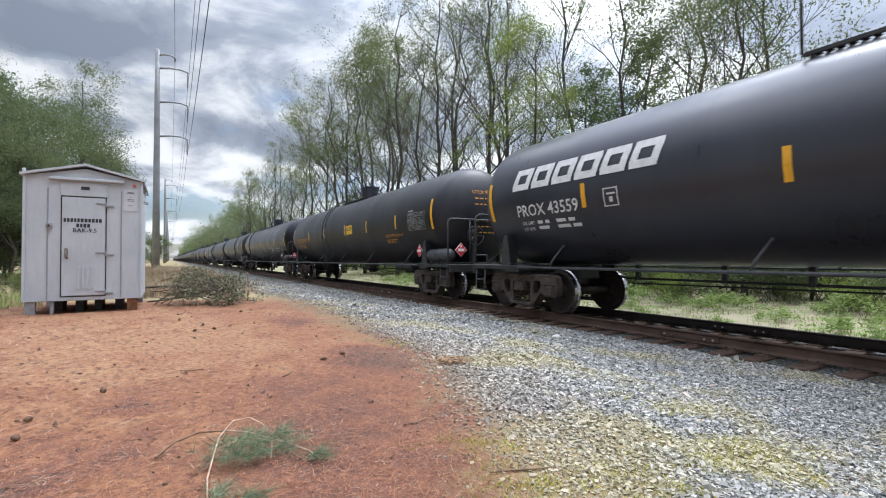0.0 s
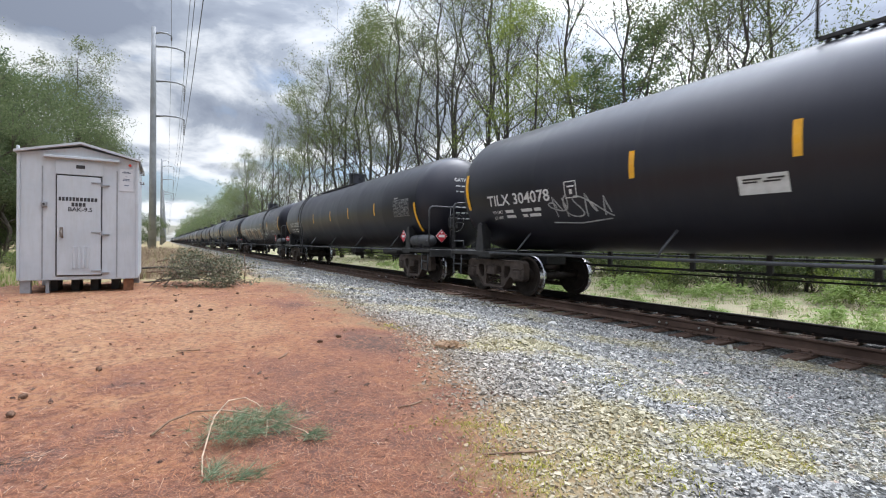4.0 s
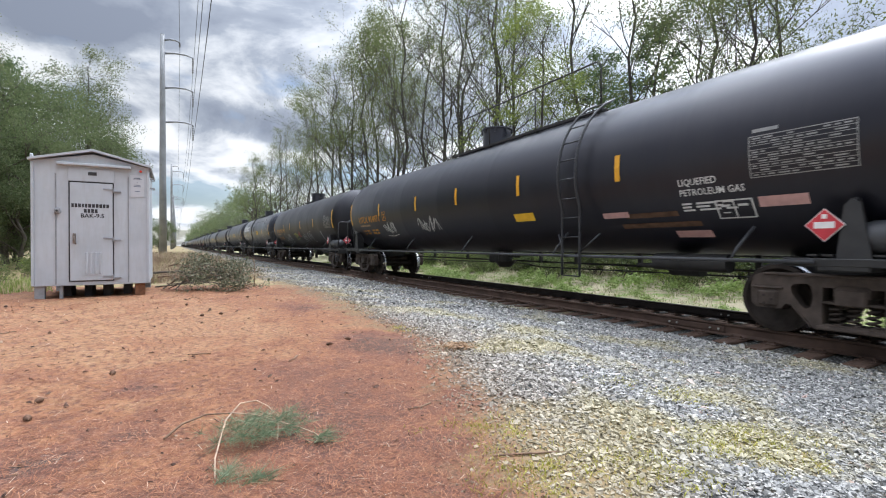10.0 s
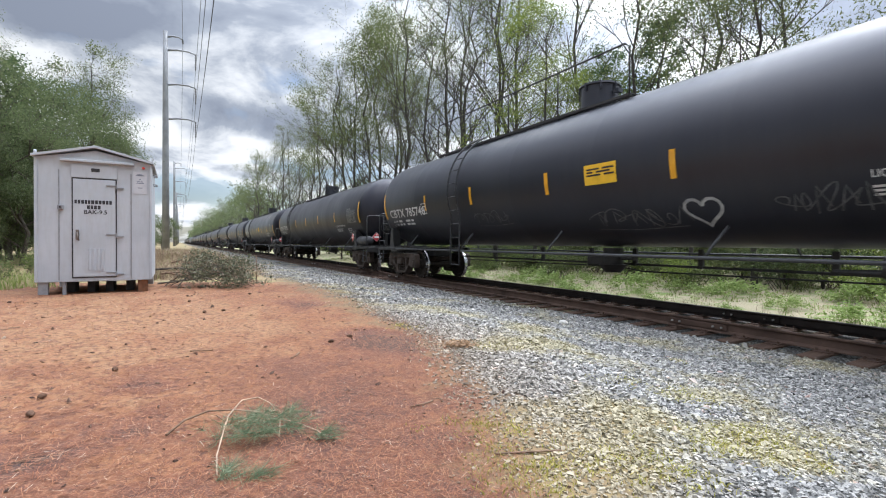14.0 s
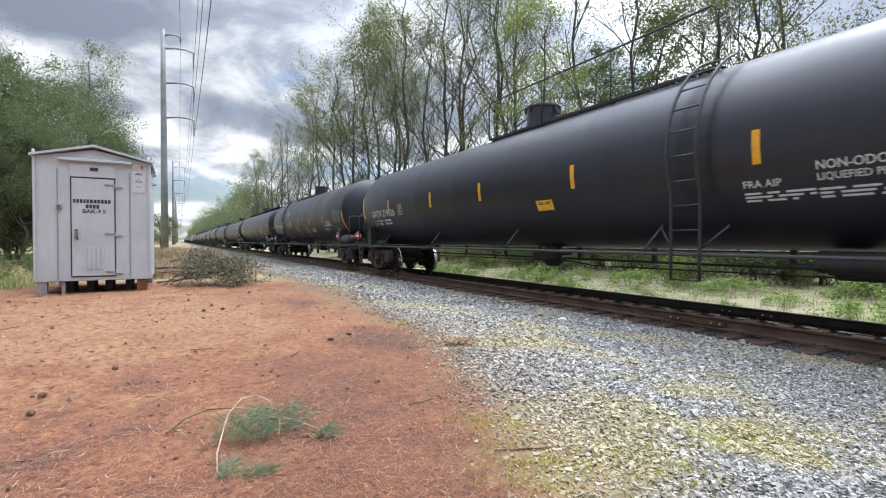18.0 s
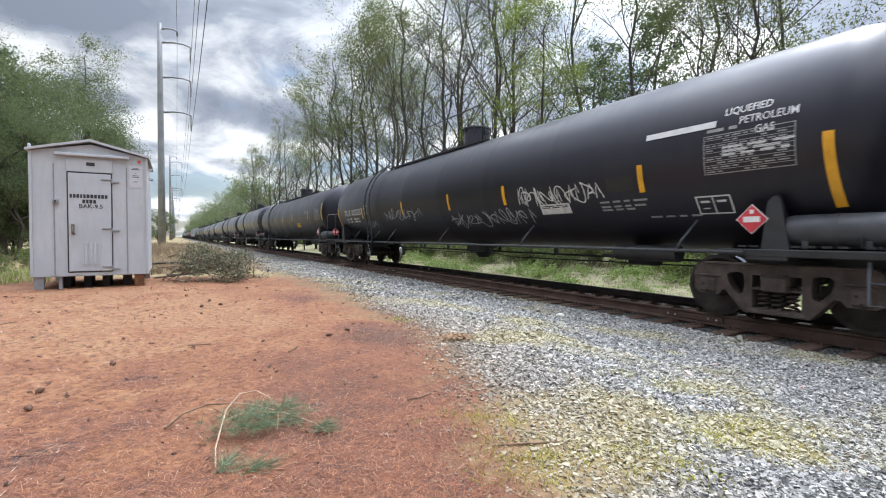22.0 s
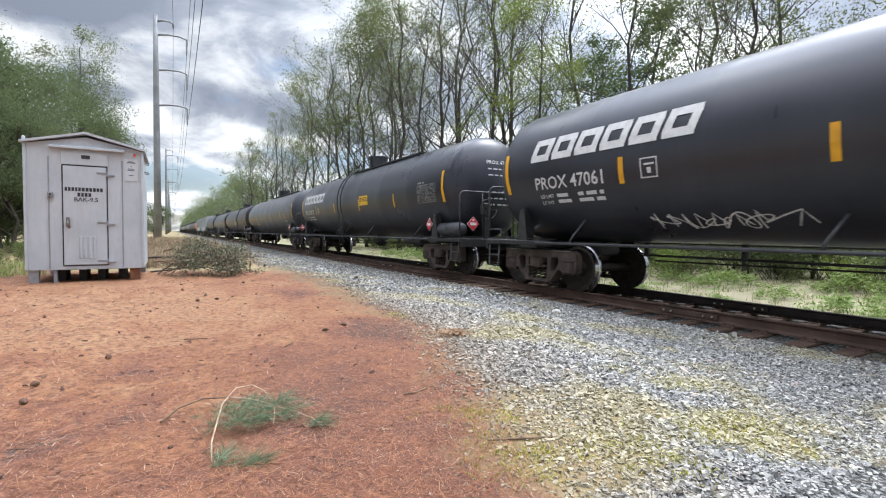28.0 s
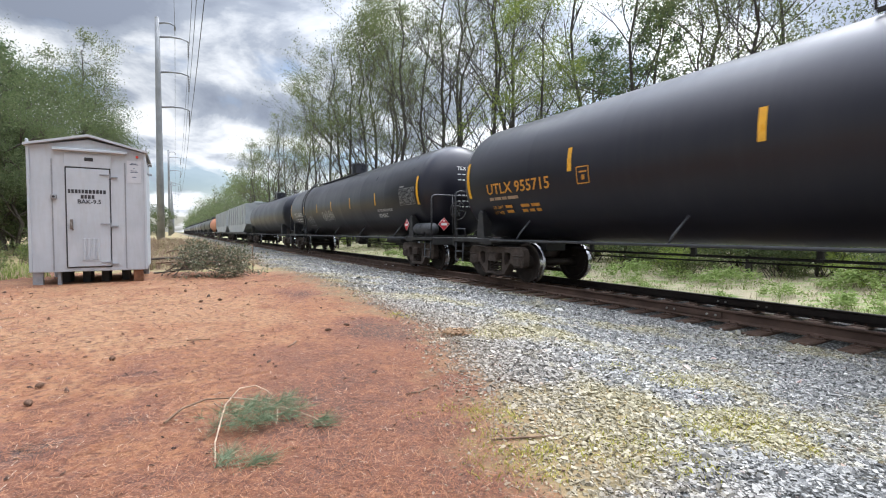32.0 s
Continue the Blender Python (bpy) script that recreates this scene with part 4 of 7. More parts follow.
def text_shape(words, size):
    """Flat letters as (verts, faces), the text's left end at 0, centred in height."""
    key = (words, size)
    if key not in TEXTS:
        cu = bpy.data.curves.new("letters", "FONT")
        cu.body, cu.size, cu.resolution_u, cu.offset = words, size, 2, 0.012 * size
        ob = bpy.data.objects.new("letters", cu)
        scene.collection.objects.link(ob)
        dg = bpy.context.evaluated_depsgraph_get()
        dg.update()
        me = bpy.data.meshes.new_from_object(ob.evaluated_get(dg))
        bm = bmesh.new()
        bm.from_mesh(me)
        h = 0.36 * size
        for v in bm.verts:
            v.co.y -= h
        for k in range(-2, 3):
            bmesh.ops.bisect_plane(bm, geom=bm.verts[:] + bm.edges[:] + bm.faces[:], plane_co=(0, k * 0.11, 0), plane_no=(0, 1, 0))
        bm.verts.index_update()
        TEXTS[key] = ([tuple(v.co) for v in bm.verts], [[v.index for v in f.verts] for f in bm.faces])
        bm.free()
        bpy.data.objects.remove(ob)
        bpy.data.meshes.remove(me)
        bpy.data.curves.remove(cu)
    return TEXTS[key]


class Side:
    """Marks on the near side of a tank, y0 the far end of the writing, z its height."""

    def __init__(self, car, r, zc, half):
        self.car, self.r, self.zc, self.half = car, r, zc, half

    def place(self, u, v, y0, z, off):
        th = math.asin(max(-0.97, min(0.97, (z - self.zc) / self.r))) + v / self.r
        y = y0 - u
        r, lim = self.r, self.half - 0.5 * self.r
        if abs(y) > lim:
            q = min(0.97, (abs(y) - lim) / (0.5 * self.r))
            r = self.r * math.sqrt(1 - q * q)
        r += off
        return (-r * math.cos(th), y, self.zc + r * math.sin(th))

    def put(self, name, verts, faces, y0, z, mat, off=0.008, label=""):
        me = raw_mesh(name, [self.place(v[0], v[1], y0, z, off) for v in verts], faces)
        return part(name, me, mat, self.car, label)

    def text(self, words, y0, z, size, mat, stretch=1.0, name="lettering"):
        vs, fs = text_shape(words, size)
        return self.put(name, [(x * stretch, y, 0) for x, y, _ in vs], fs, y0, z, mat)

    def bars(self, rows, y0, z, mat, name="stencil", off=0.008):
        """Plain bars: rows of (u, v, length, height)."""
        vs, fs = [], []
        for u, v, w, h in rows:
            n, m = max(1, int(w / 0.3)), max(1, int(h / 0.15))
            for i in range(n):
                for j in range(m):
                    k = len(vs)
                    for a_, b_ in ((i, j), (i + 1, j), (i + 1, j + 1), (i, j + 1)):
                        vs.append((u + w * a_ / n, v - h / 2 + h * b_ / m, 0))
                    fs.append([k, k + 1, k + 2, k + 3])
        ob = self.put(name, vs, fs, y0, z, mat, off)
        return tagged(ob, "", "", "", "stuff") if len(rows) > 1 else ob

    def words(self, lines, y0, z, mat, seed, h=0.07, name="stencil"):
        """Unreadable small writing: rows of short bars. lines: (start, length)."""
        rnd = random.Random(seed)
        rows, v = [], 0.0
        for s0, w in lines:
            u = s0
            while u < s0 + w:
                l = min(rnd.uniform(0.12, 0.34), s0 + w - u)
                if l > 0.05:
                    rows.append((u, v, l, h))
                u += l + 0.07
            v -= h * 1.75
        return self.bars(rows, y0, z, mat, name)

    def boxed(self, y0, z, w, h, mat, t=0.025, name="stencil_box"):
        return self.bars([(0, h / 2, w, t), (0, -h / 2, w, t), (0, 0, t, h), (w - t, 0, t, h)], y0, z, mat, name)

    def panel(self, y0, z, w, h, mat, seed, rows=9, name="stencil_panel"):
        """A big table of small writing: outline, rules and short bars."""
        rnd = random.Random(seed)
        out = [(0, h / 2, w, 0.012), (0, -h / 2, w, 0.012), (0, 0, 0.012, h), (w - 0.012, 0, 0.012, h)]
        for k in range(rows):
            v = h / 2 - h * (k + 0.5) / rows
            out.append((0, v - h * 0.5 / rows, w, 0.008))
            u = 0.04
            while u < w - 0.1:
                l = rnd.uniform(0.04, 0.13)
                if rnd.random() < 0.72:
                    out.append((u, v, min(l, w - 0.05 - u), h / rows * 0.30))
                u += l + 0.03
        return self.bars(out, y0, z, mat, name)

    def strokes(self, lines, y0, z, mat, width=0.05, name="graffiti", off=0.011):
        """Sprayed lines: each a run of (u, v)."""
        vs, fs = [], []
        for line in lines:
            pts = [Vector((p[0], p[1])) for p in line]
            fine = []
            for a_, b_ in zip(pts, pts[1:]):
                n = max(1, int((b_ - a_).length / 0.12))
                fine += [a_.lerp(b_, i / n) for i in range(n)]
            fine.append(pts[-1])
            for i, p in enumerate(fine):
                d = fine[min(i + 1, len(fine) - 1)] - fine[max(i - 1, 0)]
                nrm = Vector((-d.y, d.x)).normalized() * width / 2 if d.length > 1e-6 else Vector((0, width / 2))
                vs += [(p.x + nrm.x, p.y + nrm.y, 0), (p.x - nrm.x, p.y - nrm.y, 0)]
                if i:
                    k = len(vs)
                    fs.append([k - 4, k - 3, k - 1, k - 2])
        return self.put(name, vs, fs, y0, z, mat, off)

    def scrawl(self, y0, z, w, h, mat, seed, n=5, width=0.04, name="graffiti"):
        """A sprayed tag: one running line of loops and spikes with flourishes."""
        rnd = random.Random(seed)
        lines = []
        pts = []
        m_ = 16 * n
        ph = [rnd.uniform(0, 6.28) for _ in range(4)]
        for k in range(m_ + 1):
            q = k / m_
            a_ = 2 * math.pi * n * q
            big = 0.34 + 0.16 * math.sin(2.3 * n * q + ph[0])
            pts.append((w * (0.06 + 0.86 * q) + 0.75 * w / n * math.cos(a_ + ph[1] + 0.8 * math.sin(3.1 * q * n + ph[2])) * 0.55, h * big * math.sin(a_ * (1 + 0.12 * math.sin(4 * q + ph[3]))) + 0.10 * h * math.sin(5 * q + ph[2])))
        lines.append(pts)
        for i in range(n):
            c = w * (i + rnd.uniform(0.2, 0.8)) / n
            lean = rnd.uniform(-0.2, 0.35) * w / n
            lines.append([(c, -h * rnd.uniform(0.3, 0.5)), (c + lean, h * rnd.uniform(0.3, 0.52)), (c + lean + rnd.uniform(0.2, 0.6) * w / n, -h * rnd.uniform(0.0, 0.4))])
        if rnd.random() < 0.6:
            lines.append([(0.02 * w, -h * 0.62), (w * 0.5, -h * 0.70), (w * 0.98, -h * 0.56)])
        return self.strokes(lines, y0, z, mat, width * 0.8, name)

    def patch(self, pts, y0, z, mat, grow=1.0, off=0.009, name="graffiti"):
        """A filled shape, spanned from its middle."""
        cu, cv = sum(p[0] for p in pts) / len(pts), sum(p[1] for p in pts) / len(pts)
        n = len(pts)
        vs, fs = [(cu, cv, 0)], []
        for q in (0.5, 1.0):
            vs += [(cu + (p[0] - cu) * q * grow, cv + (p[1] - cv) * q * grow, 0) for p in pts]
        for k in range(n):
            j = (k + 1) % n
            fs += [[0, 1 + k, 1 + j], [1 + k, 1 + n + k, 1 + n + j, 1 + j]]
        return self.put(name, vs, fs, y0, z, mat, off)

    def stripe(self, y, z0=1.99, z1=2.43, w=0.10):
        return self.bars([(0, 0, w, z1 - z0)], y + w / 2, (z0 + z1) / 2, M_YELLOW, "reflector")

    def slash(self, y0, z0, y1, z1, w=0.11):
        """A curved reflector round the shoulder of the tank's end."""
        n = 8
        vs = []
        for k in range(n + 1):
            y, z = y0 + (y1 - y0) * (k / n) ** 1.5, z0 + (z1 - z0) * k / n
            for q in (-w / 2, w / 2):
                vs.append(self.place(0, 0, y + q, z, 0.008))
        return part("reflector", raw_mesh("reflector", vs, [[2 * k, 2 * k + 1, 2 * k + 3, 2 * k + 2] for k in range(n)]), M_YELLOW, self.car)


def logo(side, y0, z, w, h, mat):
    """Six slanted hollow blocks for the maker's mark."""
    step, k, t = w / 6, 0.28, 0.135
    for i in range(6):
        a_, b_, q = i * step + 0.06, i * step + step * 0.86 - 0.06, h / 2 - t / 2
        for v in (-q, q):
            side.strokes([[(a_ + k * v - 0.06, v), (b_ + k * v + 0.06, v)]], y0 - 0.04, z, mat, t, "logo_shape", 0.012)
        for u in (a_, b_):
            side.strokes([[(u - k * q, -q), (u + k * q, q)]], y0 - 0.04, z, mat, t, "logo_shape", 0.013)


def build_truck(car, y, turn, near=True):
    t = part("truck", shared("bolster", bolster_mesh, 30), M_TRUCK, car, "", pose(0, y, 0, 0, 0, turn))
    part("side_frame", shared("side_frame", side_frame_mesh, 35), M_TRUCK, t, "", (-1.0, 0, 0))
    part("side_frame", shared("side_frame", side_frame_mesh, 35), M_TRUCK, t, "", (1.0, 0, 0))
    for s in (-1, 1):
        if near:
            for k in (-0.17, 0.0, 0.17):
                part("spring", shared("spring", spring_mesh), M_TRUCK, t, "", (s * 1.02, k, 0))
        w = part("wheelset", shared("wheelset", wheelset_mesh, 40) if near else shared("far_wheelset", lambda bm: wheelset_mesh(bm, 10), 40), [M_WHEEL, M_TREAD], t, "", (0, s * 0.889, WHEEL_R))
        WHEELS.append((w, s * 0.889, turn))
    if near:
        part("brake_beam", shared("brake_beam", brake_beam_mesh), M_TRUCK, t)
    return t


WHEELS, CARS = [], []


def build_end(car, y, turn, gear, near):
    """Frame, platform, rails, steps and coupler at one end; y: the truck's centre."""
    at = pose(0, y, 0, 0, 0, turn)
    ef = part("end_frame", shared("end_frame", end_frame_mesh), M_FRAME, car, "", at)
    for q in (0, 180):
        sd = part("saddle", shared("saddle", saddle_mesh), M_SADDLE, car, "", pose(0, y + (0.2 if turn == 0 else -0.1), 0, 0, 0, q))
        part("saddle_web", shared("saddle_web", saddle_web_mesh), M_SADDLE, sd)
    part("coupler", shared("coupler", coupler_mesh, 30), M_RUST, car, "", pose(0, y, 0, 0, 0, turn) @ Matrix.Translation((0, 1.68, 0)))
    if not near:
        return
    part("end_platform", shared("end_platform", end_platform_mesh), M_FRAME, car, "", at)
    part("end_railing", shared("end_railing", end_railing_mesh), M_PIPE, car, "", at)
    part("air_hose", shared("air_hose", air_hose_mesh), M_INK, ef, "", (0, 1.55, 0))
    for flip in (1, -1):
        part("sill_step", shared(("sill_step", flip), lambda bm: (sill_step_mesh(bm), bmesh.ops.scale(bm, vec=(flip, 1, 1), verts=bm.verts))), M_PIPE, car, "", at)
    for s in (-1, 1):
        if gear:
            part("placard", shared("placard", placard_mesh), [M_SIGN, M_RED, M_SIGN, M_FRAME], car, "red diamond hazard placard", pose(s * 1.385, y + 0.16, 1.40, 0, 0, 0 if s < 0 else 180))
            part("placard", shared("placard", placard_mesh), [M_SIGN, M_RED, M_SIGN, M_FRAME], car, "red diamond hazard placard", at @ pose(s * 0.95, 1.47, 1.40, 0, 0, -90))
    if gear:
        part("air_reservoir", shared("reservoir", reservoir_mesh, 40), M_PIPE, car, "", pose(-1.16, y - 0.70, 1.25))
        bw = part("brake_wheel", shared("brake_wheel", brake_wheel_mesh), M_FRAME, car, "", at @ pose(0.5, 1.53, 1.80, 0, 0, 180))


def ladder_mesh(bm, zc, r, y_w=0.44):
    """A near-side ladder that follows the tank from below the rail to the top."""
    pts = [(-1.50, 0.60), (-1.50, 1.02)]
    for a_ in range(-22, 78, 10):
        q = radians(a_)
        pts.append((-(r + 0.17) * math.cos(q), zc + (r + 0.17) * math.sin(q)))
    for s in (-1, 1):
        tube(bm, [(x, s * y_w / 2, z) for x, z in pts], 0.026, 5)
    run, last = 0.0, None
    for (x0, z0), (x1, z1) in zip(pts, pts[1:]):
        d = math.hypot(x1 - x0, z1 - z0)
        n = 0
        while run + 0.36 * n < d:
            q = (run + 0.36 * n) / d
            x, z = x0 + (x1 - x0) * q, z0 + (z1 - z0) * q
            tube(bm, [(x, -y_w / 2, z), (x, y_w / 2, z)], 0.014, 5)
            n += 1
        run = run + 0.36 * n - d
    for s in (-1, 1):
        tube(bm, [(-1.48, s * y_w / 2, 1.05), (-1.30, s * (y_w / 2 + 0.30), 1.38)], 0.018, 5)


def top_works(car, side, spec):
    r, zc = side.r, side.zc
    top = zc + r
    y = spec.get("hatch", 0.0)
    mw = part("manway", shared("manway", manway_mesh, 40), PAINT[spec["paint"]], car, "", (0, y, top - 0.06))
    lad = list(spec.get("ladder", ()))
    if spec.get("board"):
        lad = []
    y0, y1 = spec.get("topr", (max(lad + [y + 1.3]), min(lad + [y - 1.3])))
    ln, mid = y0 - y1, (y0 + y1) / 2
    for s in (-1, 1):
        bm = bmesh.new()
        box(bm, (0, 0, 0), (0.05, ln, 0.05))
        for k in range(int(ln / 0.12)):
            box(bm, (0.18 * s * -1, -ln / 2 + 0.06 + 0.12 * k, 0.03), (0.34, 0.07, 0.02))
        ww = part("walkway", bm, M_FRAME, car, "", (s * 0.66, mid, top - 0.085))
        n = max(2, int(ln / 1.6) + 1)
        for k in range(n):
            part("walkway_leg", shared("walkway_leg", lambda bm: box(bm, (0, 0, 0), (0.04, 0.05, 0.20))), M_FRAME, ww, "", (-s * 0.02, -ln / 2 + 0.1 + (ln - 0.2) * k / (n - 1), -0.09))
        rail = spec.get("rail", 0.95)
        if rail > 0 and s < 0:
            bm = bmesh.new()
            tube(bm, [(0, -ln / 2, 0), (0, -ln / 2, rail - 0.1), (0, -ln / 2 + 0.1, rail), (0, ln / 2 - 0.1, rail), (0, ln / 2, rail - 0.1), (0, ln / 2, 0)], 0.020, 5)
            for k in range(1, n - 1):
                yy = -ln / 2 + 0.1 + (ln - 0.2) * k / (n - 1)
                tube(bm, [(0, yy, 0), (0, yy, rail)], 0.017, 5)
            part("top_railing", bm, M_FRAME, car, "", (s * 0.70, mid, top - 0.085))
    if spec.get("board"):
        bm = bmesh.new()
        n = int((side.half * 2 - 1.4) / 0.30)
        for k in range(n):
            box(bm, (-0.34, -side.half + 0.8 + 0.30 * k, top + 0.05), (0.66, 0.26, 0.025))
        for s in (-0.66, -0.02):
            box(bm, (s, 0, top + 0.02), (0.04, side.half * 2 - 1.5, 0.045))
        part("running_board", bm, M_FRAME, car)
        bm = bmesh.new()
        L_ = side.half - 0.8
        tube(bm, [(-0.70, -L_, top + 0.05), (-0.70, -L_, top + 0.75), (-0.70, L_, top + 0.75), (-0.70, L_, top + 0.05)], 0.020, 6)
        for k in range(1, 8):
            yy = -L_ + 2 * L_ * k / 8
            tube(bm, [(-0.70, yy, top + 0.05), (-0.70, yy, top + 0.75)], 0.018, 5)
        part("board_railing", bm, M_FRAME, car)


def tank_car(spec, near=True):
    lead, trail = spec["at"]
    tc, mid = trail - lead, (lead + trail) / 2
    h = tc / 2
    r, zc = spec.get("r", 1.45), spec["zc"]
    half = h + 1.38
    car = thing("tank_car", spec["label"], "tank car", (TRACK_X, mid, RAIL_Z), "train of tank cars")
    CARS.append((car, mid))
    bm = bmesh.new()
    lathe(bm, tank_profile(half, r), "y", 56 if near else 24)
    bmesh.ops.translate(bm, verts=bm.verts, vec=(0, 0, zc))
    bmesh.ops.recalc_face_normals(bm, faces=bm.faces)
    part("tank", bm, PAINT[spec["paint"]], car, "", None, 40)
    side = Side(car, r, zc, half)
    build_truck(car, -h, 180, near)
    build_truck(car, h, 0, near)
    build_end(car, -h, 180, True, near)
    build_end(car, h, 0, False, near)
    for s in (-1, 1):
        bm = bmesh.new()
        tube(bm, [(s * 1.40, -h + 0.25, 0.97), (s * 1.40, h - 0.25, 0.97)], 0.028 if s < 0 else 0.024, 6)
        part("side_rail", bm, M_PIPE, car)
    top_works(car, side, spec)
    if not near:
        return car
    n = max(3, int(tc / 2.9))
    seed = spec["seed"]
    for k in range(n):
        y = -h + 1.2 + (tc - 2.4) * k / (n - 1)
        part("rail_bracket", shared("bracket", bracket_mesh), M_PIPE, car, "", (0, y, 0))
        part("rail_bracket", shared("bracket", bracket_mesh), M_PIPE, car, "", pose(0, y, 0, 0, 0, 180))
    # train line under the belly, with its hangers, and the valves
    bm = bmesh.new()
    tube(bm, [(0.55, -h - 1.2, 0.80), (0.55, -h + 1.2, 0.80), (0.45, -h + 1.6, 0.74), (0.45, h - 1.6, 0.74), (0.55, h - 1.2, 0.80), (0.55, h + 1.2, 0.80)], 0.024, 6)
    part("brake_pipe", bm, M_FRAME, car)
    bm = bmesh.new()
    tube(bm, [(0.80, -h + 1.5, 0.62), (0.80, -0.6, 0.58), (0.74, 0.0, 0.66), (0.74, h - 1.5, 0.62)], 0.016, 5)
    part("brake_rod", bm, M_FRAME, car)
    for k in range(8):
        y = -h + 1.9 + (tc - 3.8) * (k + 0.25 * math.sin(5.0 * k + seed)) / 7
        part("pipe_hanger", shared("hanger", hanger_mesh), M_FRAME, car, "", (0.45, y, 0))
    if spec.get("valve", True):
        part("bottom_valve", shared("valve", valve_mesh, 35), M_FRAME, car, "", (0.0, spec.get("hatch", 0.0) - 0.4, 0))
    part("brake_cylinder", shared("brake_gear", brake_gear_mesh, 35), M_FRAME, car, "", (-0.55, -h + 2.4, 0.82))
    for y in spec.get("ladder", ()):
        bm = bmesh.new()
        ladder_mesh(bm, zc, r)
        part("ladder", bm, spec.get("ladder_mat", M_LADDER), car, "", (0, y, 0))
    marks(side, h, spec)
    return car


# lengths of the car marks, by their first letters
TEXT_WIDTH = {"CBTX": 2.62, "TILX": 2.02, "UTLX": 2.12, "PROX": 1.73, "GATX": 2.1, "RAPX": 2.36, "PLMX": 2.02, "NATX": 2.4, "SHQX": 2.06}


def marks(side, h, spec):
    """The painted marks of one car, from its far end (h) to its leading end (-h)."""
    ink = spec.get("ink", M_WHITE)
    seed = spec["seed"]
    tz, sz, slz = spec.get("tz", 2.17), spec.get("sz", 2.37), spec.get("slz", 2.44)
    side.slash(h + 0.66, slz + 0.43, h + 0.58, slz - 0.43)
    side.slash(-h - 0.66, slz + 0.43, -h - 0.70, slz - 0.43)
    if spec.get("text"):
        wide = spec.get("wide", TEXT_WIDTH[spec["text"][:4]])
        size = 0.39 if wide > 2.4 else 0.34
        side.text(spec["text"], spec.get("ty", h - 0.15), tz, size, ink, wide / max(v[0] for v in text_shape(spec["text"], size)[0]))
        lo = tz - 0.26
        if spec.get("people"):
            side.bars([(0.02, 0, 0.16, 0.07), (0.21, 0, 0.24, 0.07), (0.48, 0, 0.18, 0.07), (0.70, 0, 0.36, 0.07)], spec.get("ty", h) - 0.04, tz - 0.23, M_TAGTAN, "stencil")
            lo = tz - 0.42
        for k, words in enumerate(("LD LMT", "LT WT")):
            side.text(words, spec.get("ty", h) - 0.1, lo - 0.125 * k, 0.105, ink, 1.05)
        side.words([(0.46, 0.34), (0.46, 0.34)], spec.get("ty", h) - 0.1, lo, ink, seed, 0.07)
        side.words([(1.0, 0.6), (1.0, 0.6)], spec.get("ty", h) - 0.1, lo, ink, seed + 1, 0.07)
        y = spec.get("boxy", spec.get("ty", h - 0.15) - 2.45)
        side.boxed(y + 0.02, tz + 0.04, 0.30, 0.30, ink, 0.02)
        side.bars([(0.05, 0.06, 0.18, 0.03), (0.10, -0.04, 0.07, 0.09)], y, tz + 0.04, ink, "stencil")
    for y in spec.get("stripes") or [h - 1.88 - (2 * h - 2.9) * k / 3 for k in range(4)]:
        side.stripe(y, sz - 0.22, sz + 0.22)
    py = spec.get("py", -h + 0.84)
    side.panel(py, 2.30, 1.12, 0.52, spec.get("panel", M_FADED), seed)
    side.words([(0.04, 0.4)], py, 2.63, spec.get("panel", M_FADED), seed + 2, 0.045)
    gas = spec.get("gas")
    if gas:
        gy, gz, size, lines = gas if isinstance(gas, tuple) else (-h + 2.7, 1.95, 0.125, 1)
        gi = spec.get("gas_ink", ink)
        rows = {1: ["LIQUEFIED PETROLEUM GAS"], 2: ["LIQUEFIED", "PETROLEUM GAS"], 3: ["NON-ODORIZED", "LIQUEFIED PETROLEUM GAS"], 4: ["LIQUEFIED", "PETROLEUM", "GAS"]}[lines]
        for k, words in enumerate(rows):
            side.text(words, gy - (0.2 * k if lines == 4 else 0), gz - 1.05 * size * k, size * (1.2 if words == "NON-ODORIZED" else 1), gi, 0.86)
        side.words([(0, 0.85), (0, 0.7), (0, 0.8)], gy, gz - 1.1 * size * len(rows), gi, seed + 3, 0.03)
    if spec.get("odor"):
        side.text("NON-ODORIZED", spec["odor"][0], spec["odor"][1], 0.105, ink, 0.9)
    if spec.get("fra"):
        side.text("FRA AIP", spec["fra"][0], spec["fra"][1], 0.14, ink, 0.95)
        side.words([(0, 0.9), (0, 0.8), (0, 0.6)], spec["fra"][0], spec["fra"][1] - 0.12, ink, seed + 6, 0.03)
    if spec.get("plate"):
        y, z = spec["plate"]
        side.boxed(y, z, 0.50, 0.28, M_WHITE, 0.022)
        side.bars([(0.24, 0, 0.018, 0.26), (0.07, 0.06, 0.13, 0.035), (0.30, 0.06, 0.13, 0.035), (0.08, -0.05, 0.1, 0.02)], y, z, M_WHITE)
    if spec.get("seam"):
        a_, b_ = spec["seam"]
        side.bars([(0, 0, a_ - b_, 0.035)], a_, side.zc + 0.52 * side.r, M_FRAME, "jacket_seam", 0.006)
    if spec.get("obars"):
        y, z = spec["obars"]
        side.words([(0, 0.9), (0.25, 0.6), (0, 0.95)], y, z, M_TAGORANGE, seed + 8, 0.06)
    for y, z, w, n in spec.get("lines", ()):
        side.words([(0, w * (1 - 0.17 * (k % 2))) for k in range(n)], y, z, M_FADED, seed + 4, 0.035)
    if spec.get("logo"):
        logo(side, spec.get("ty", h - 0.15) + 0.10, 2.83, 3.55, 0.46, spec["logo"])
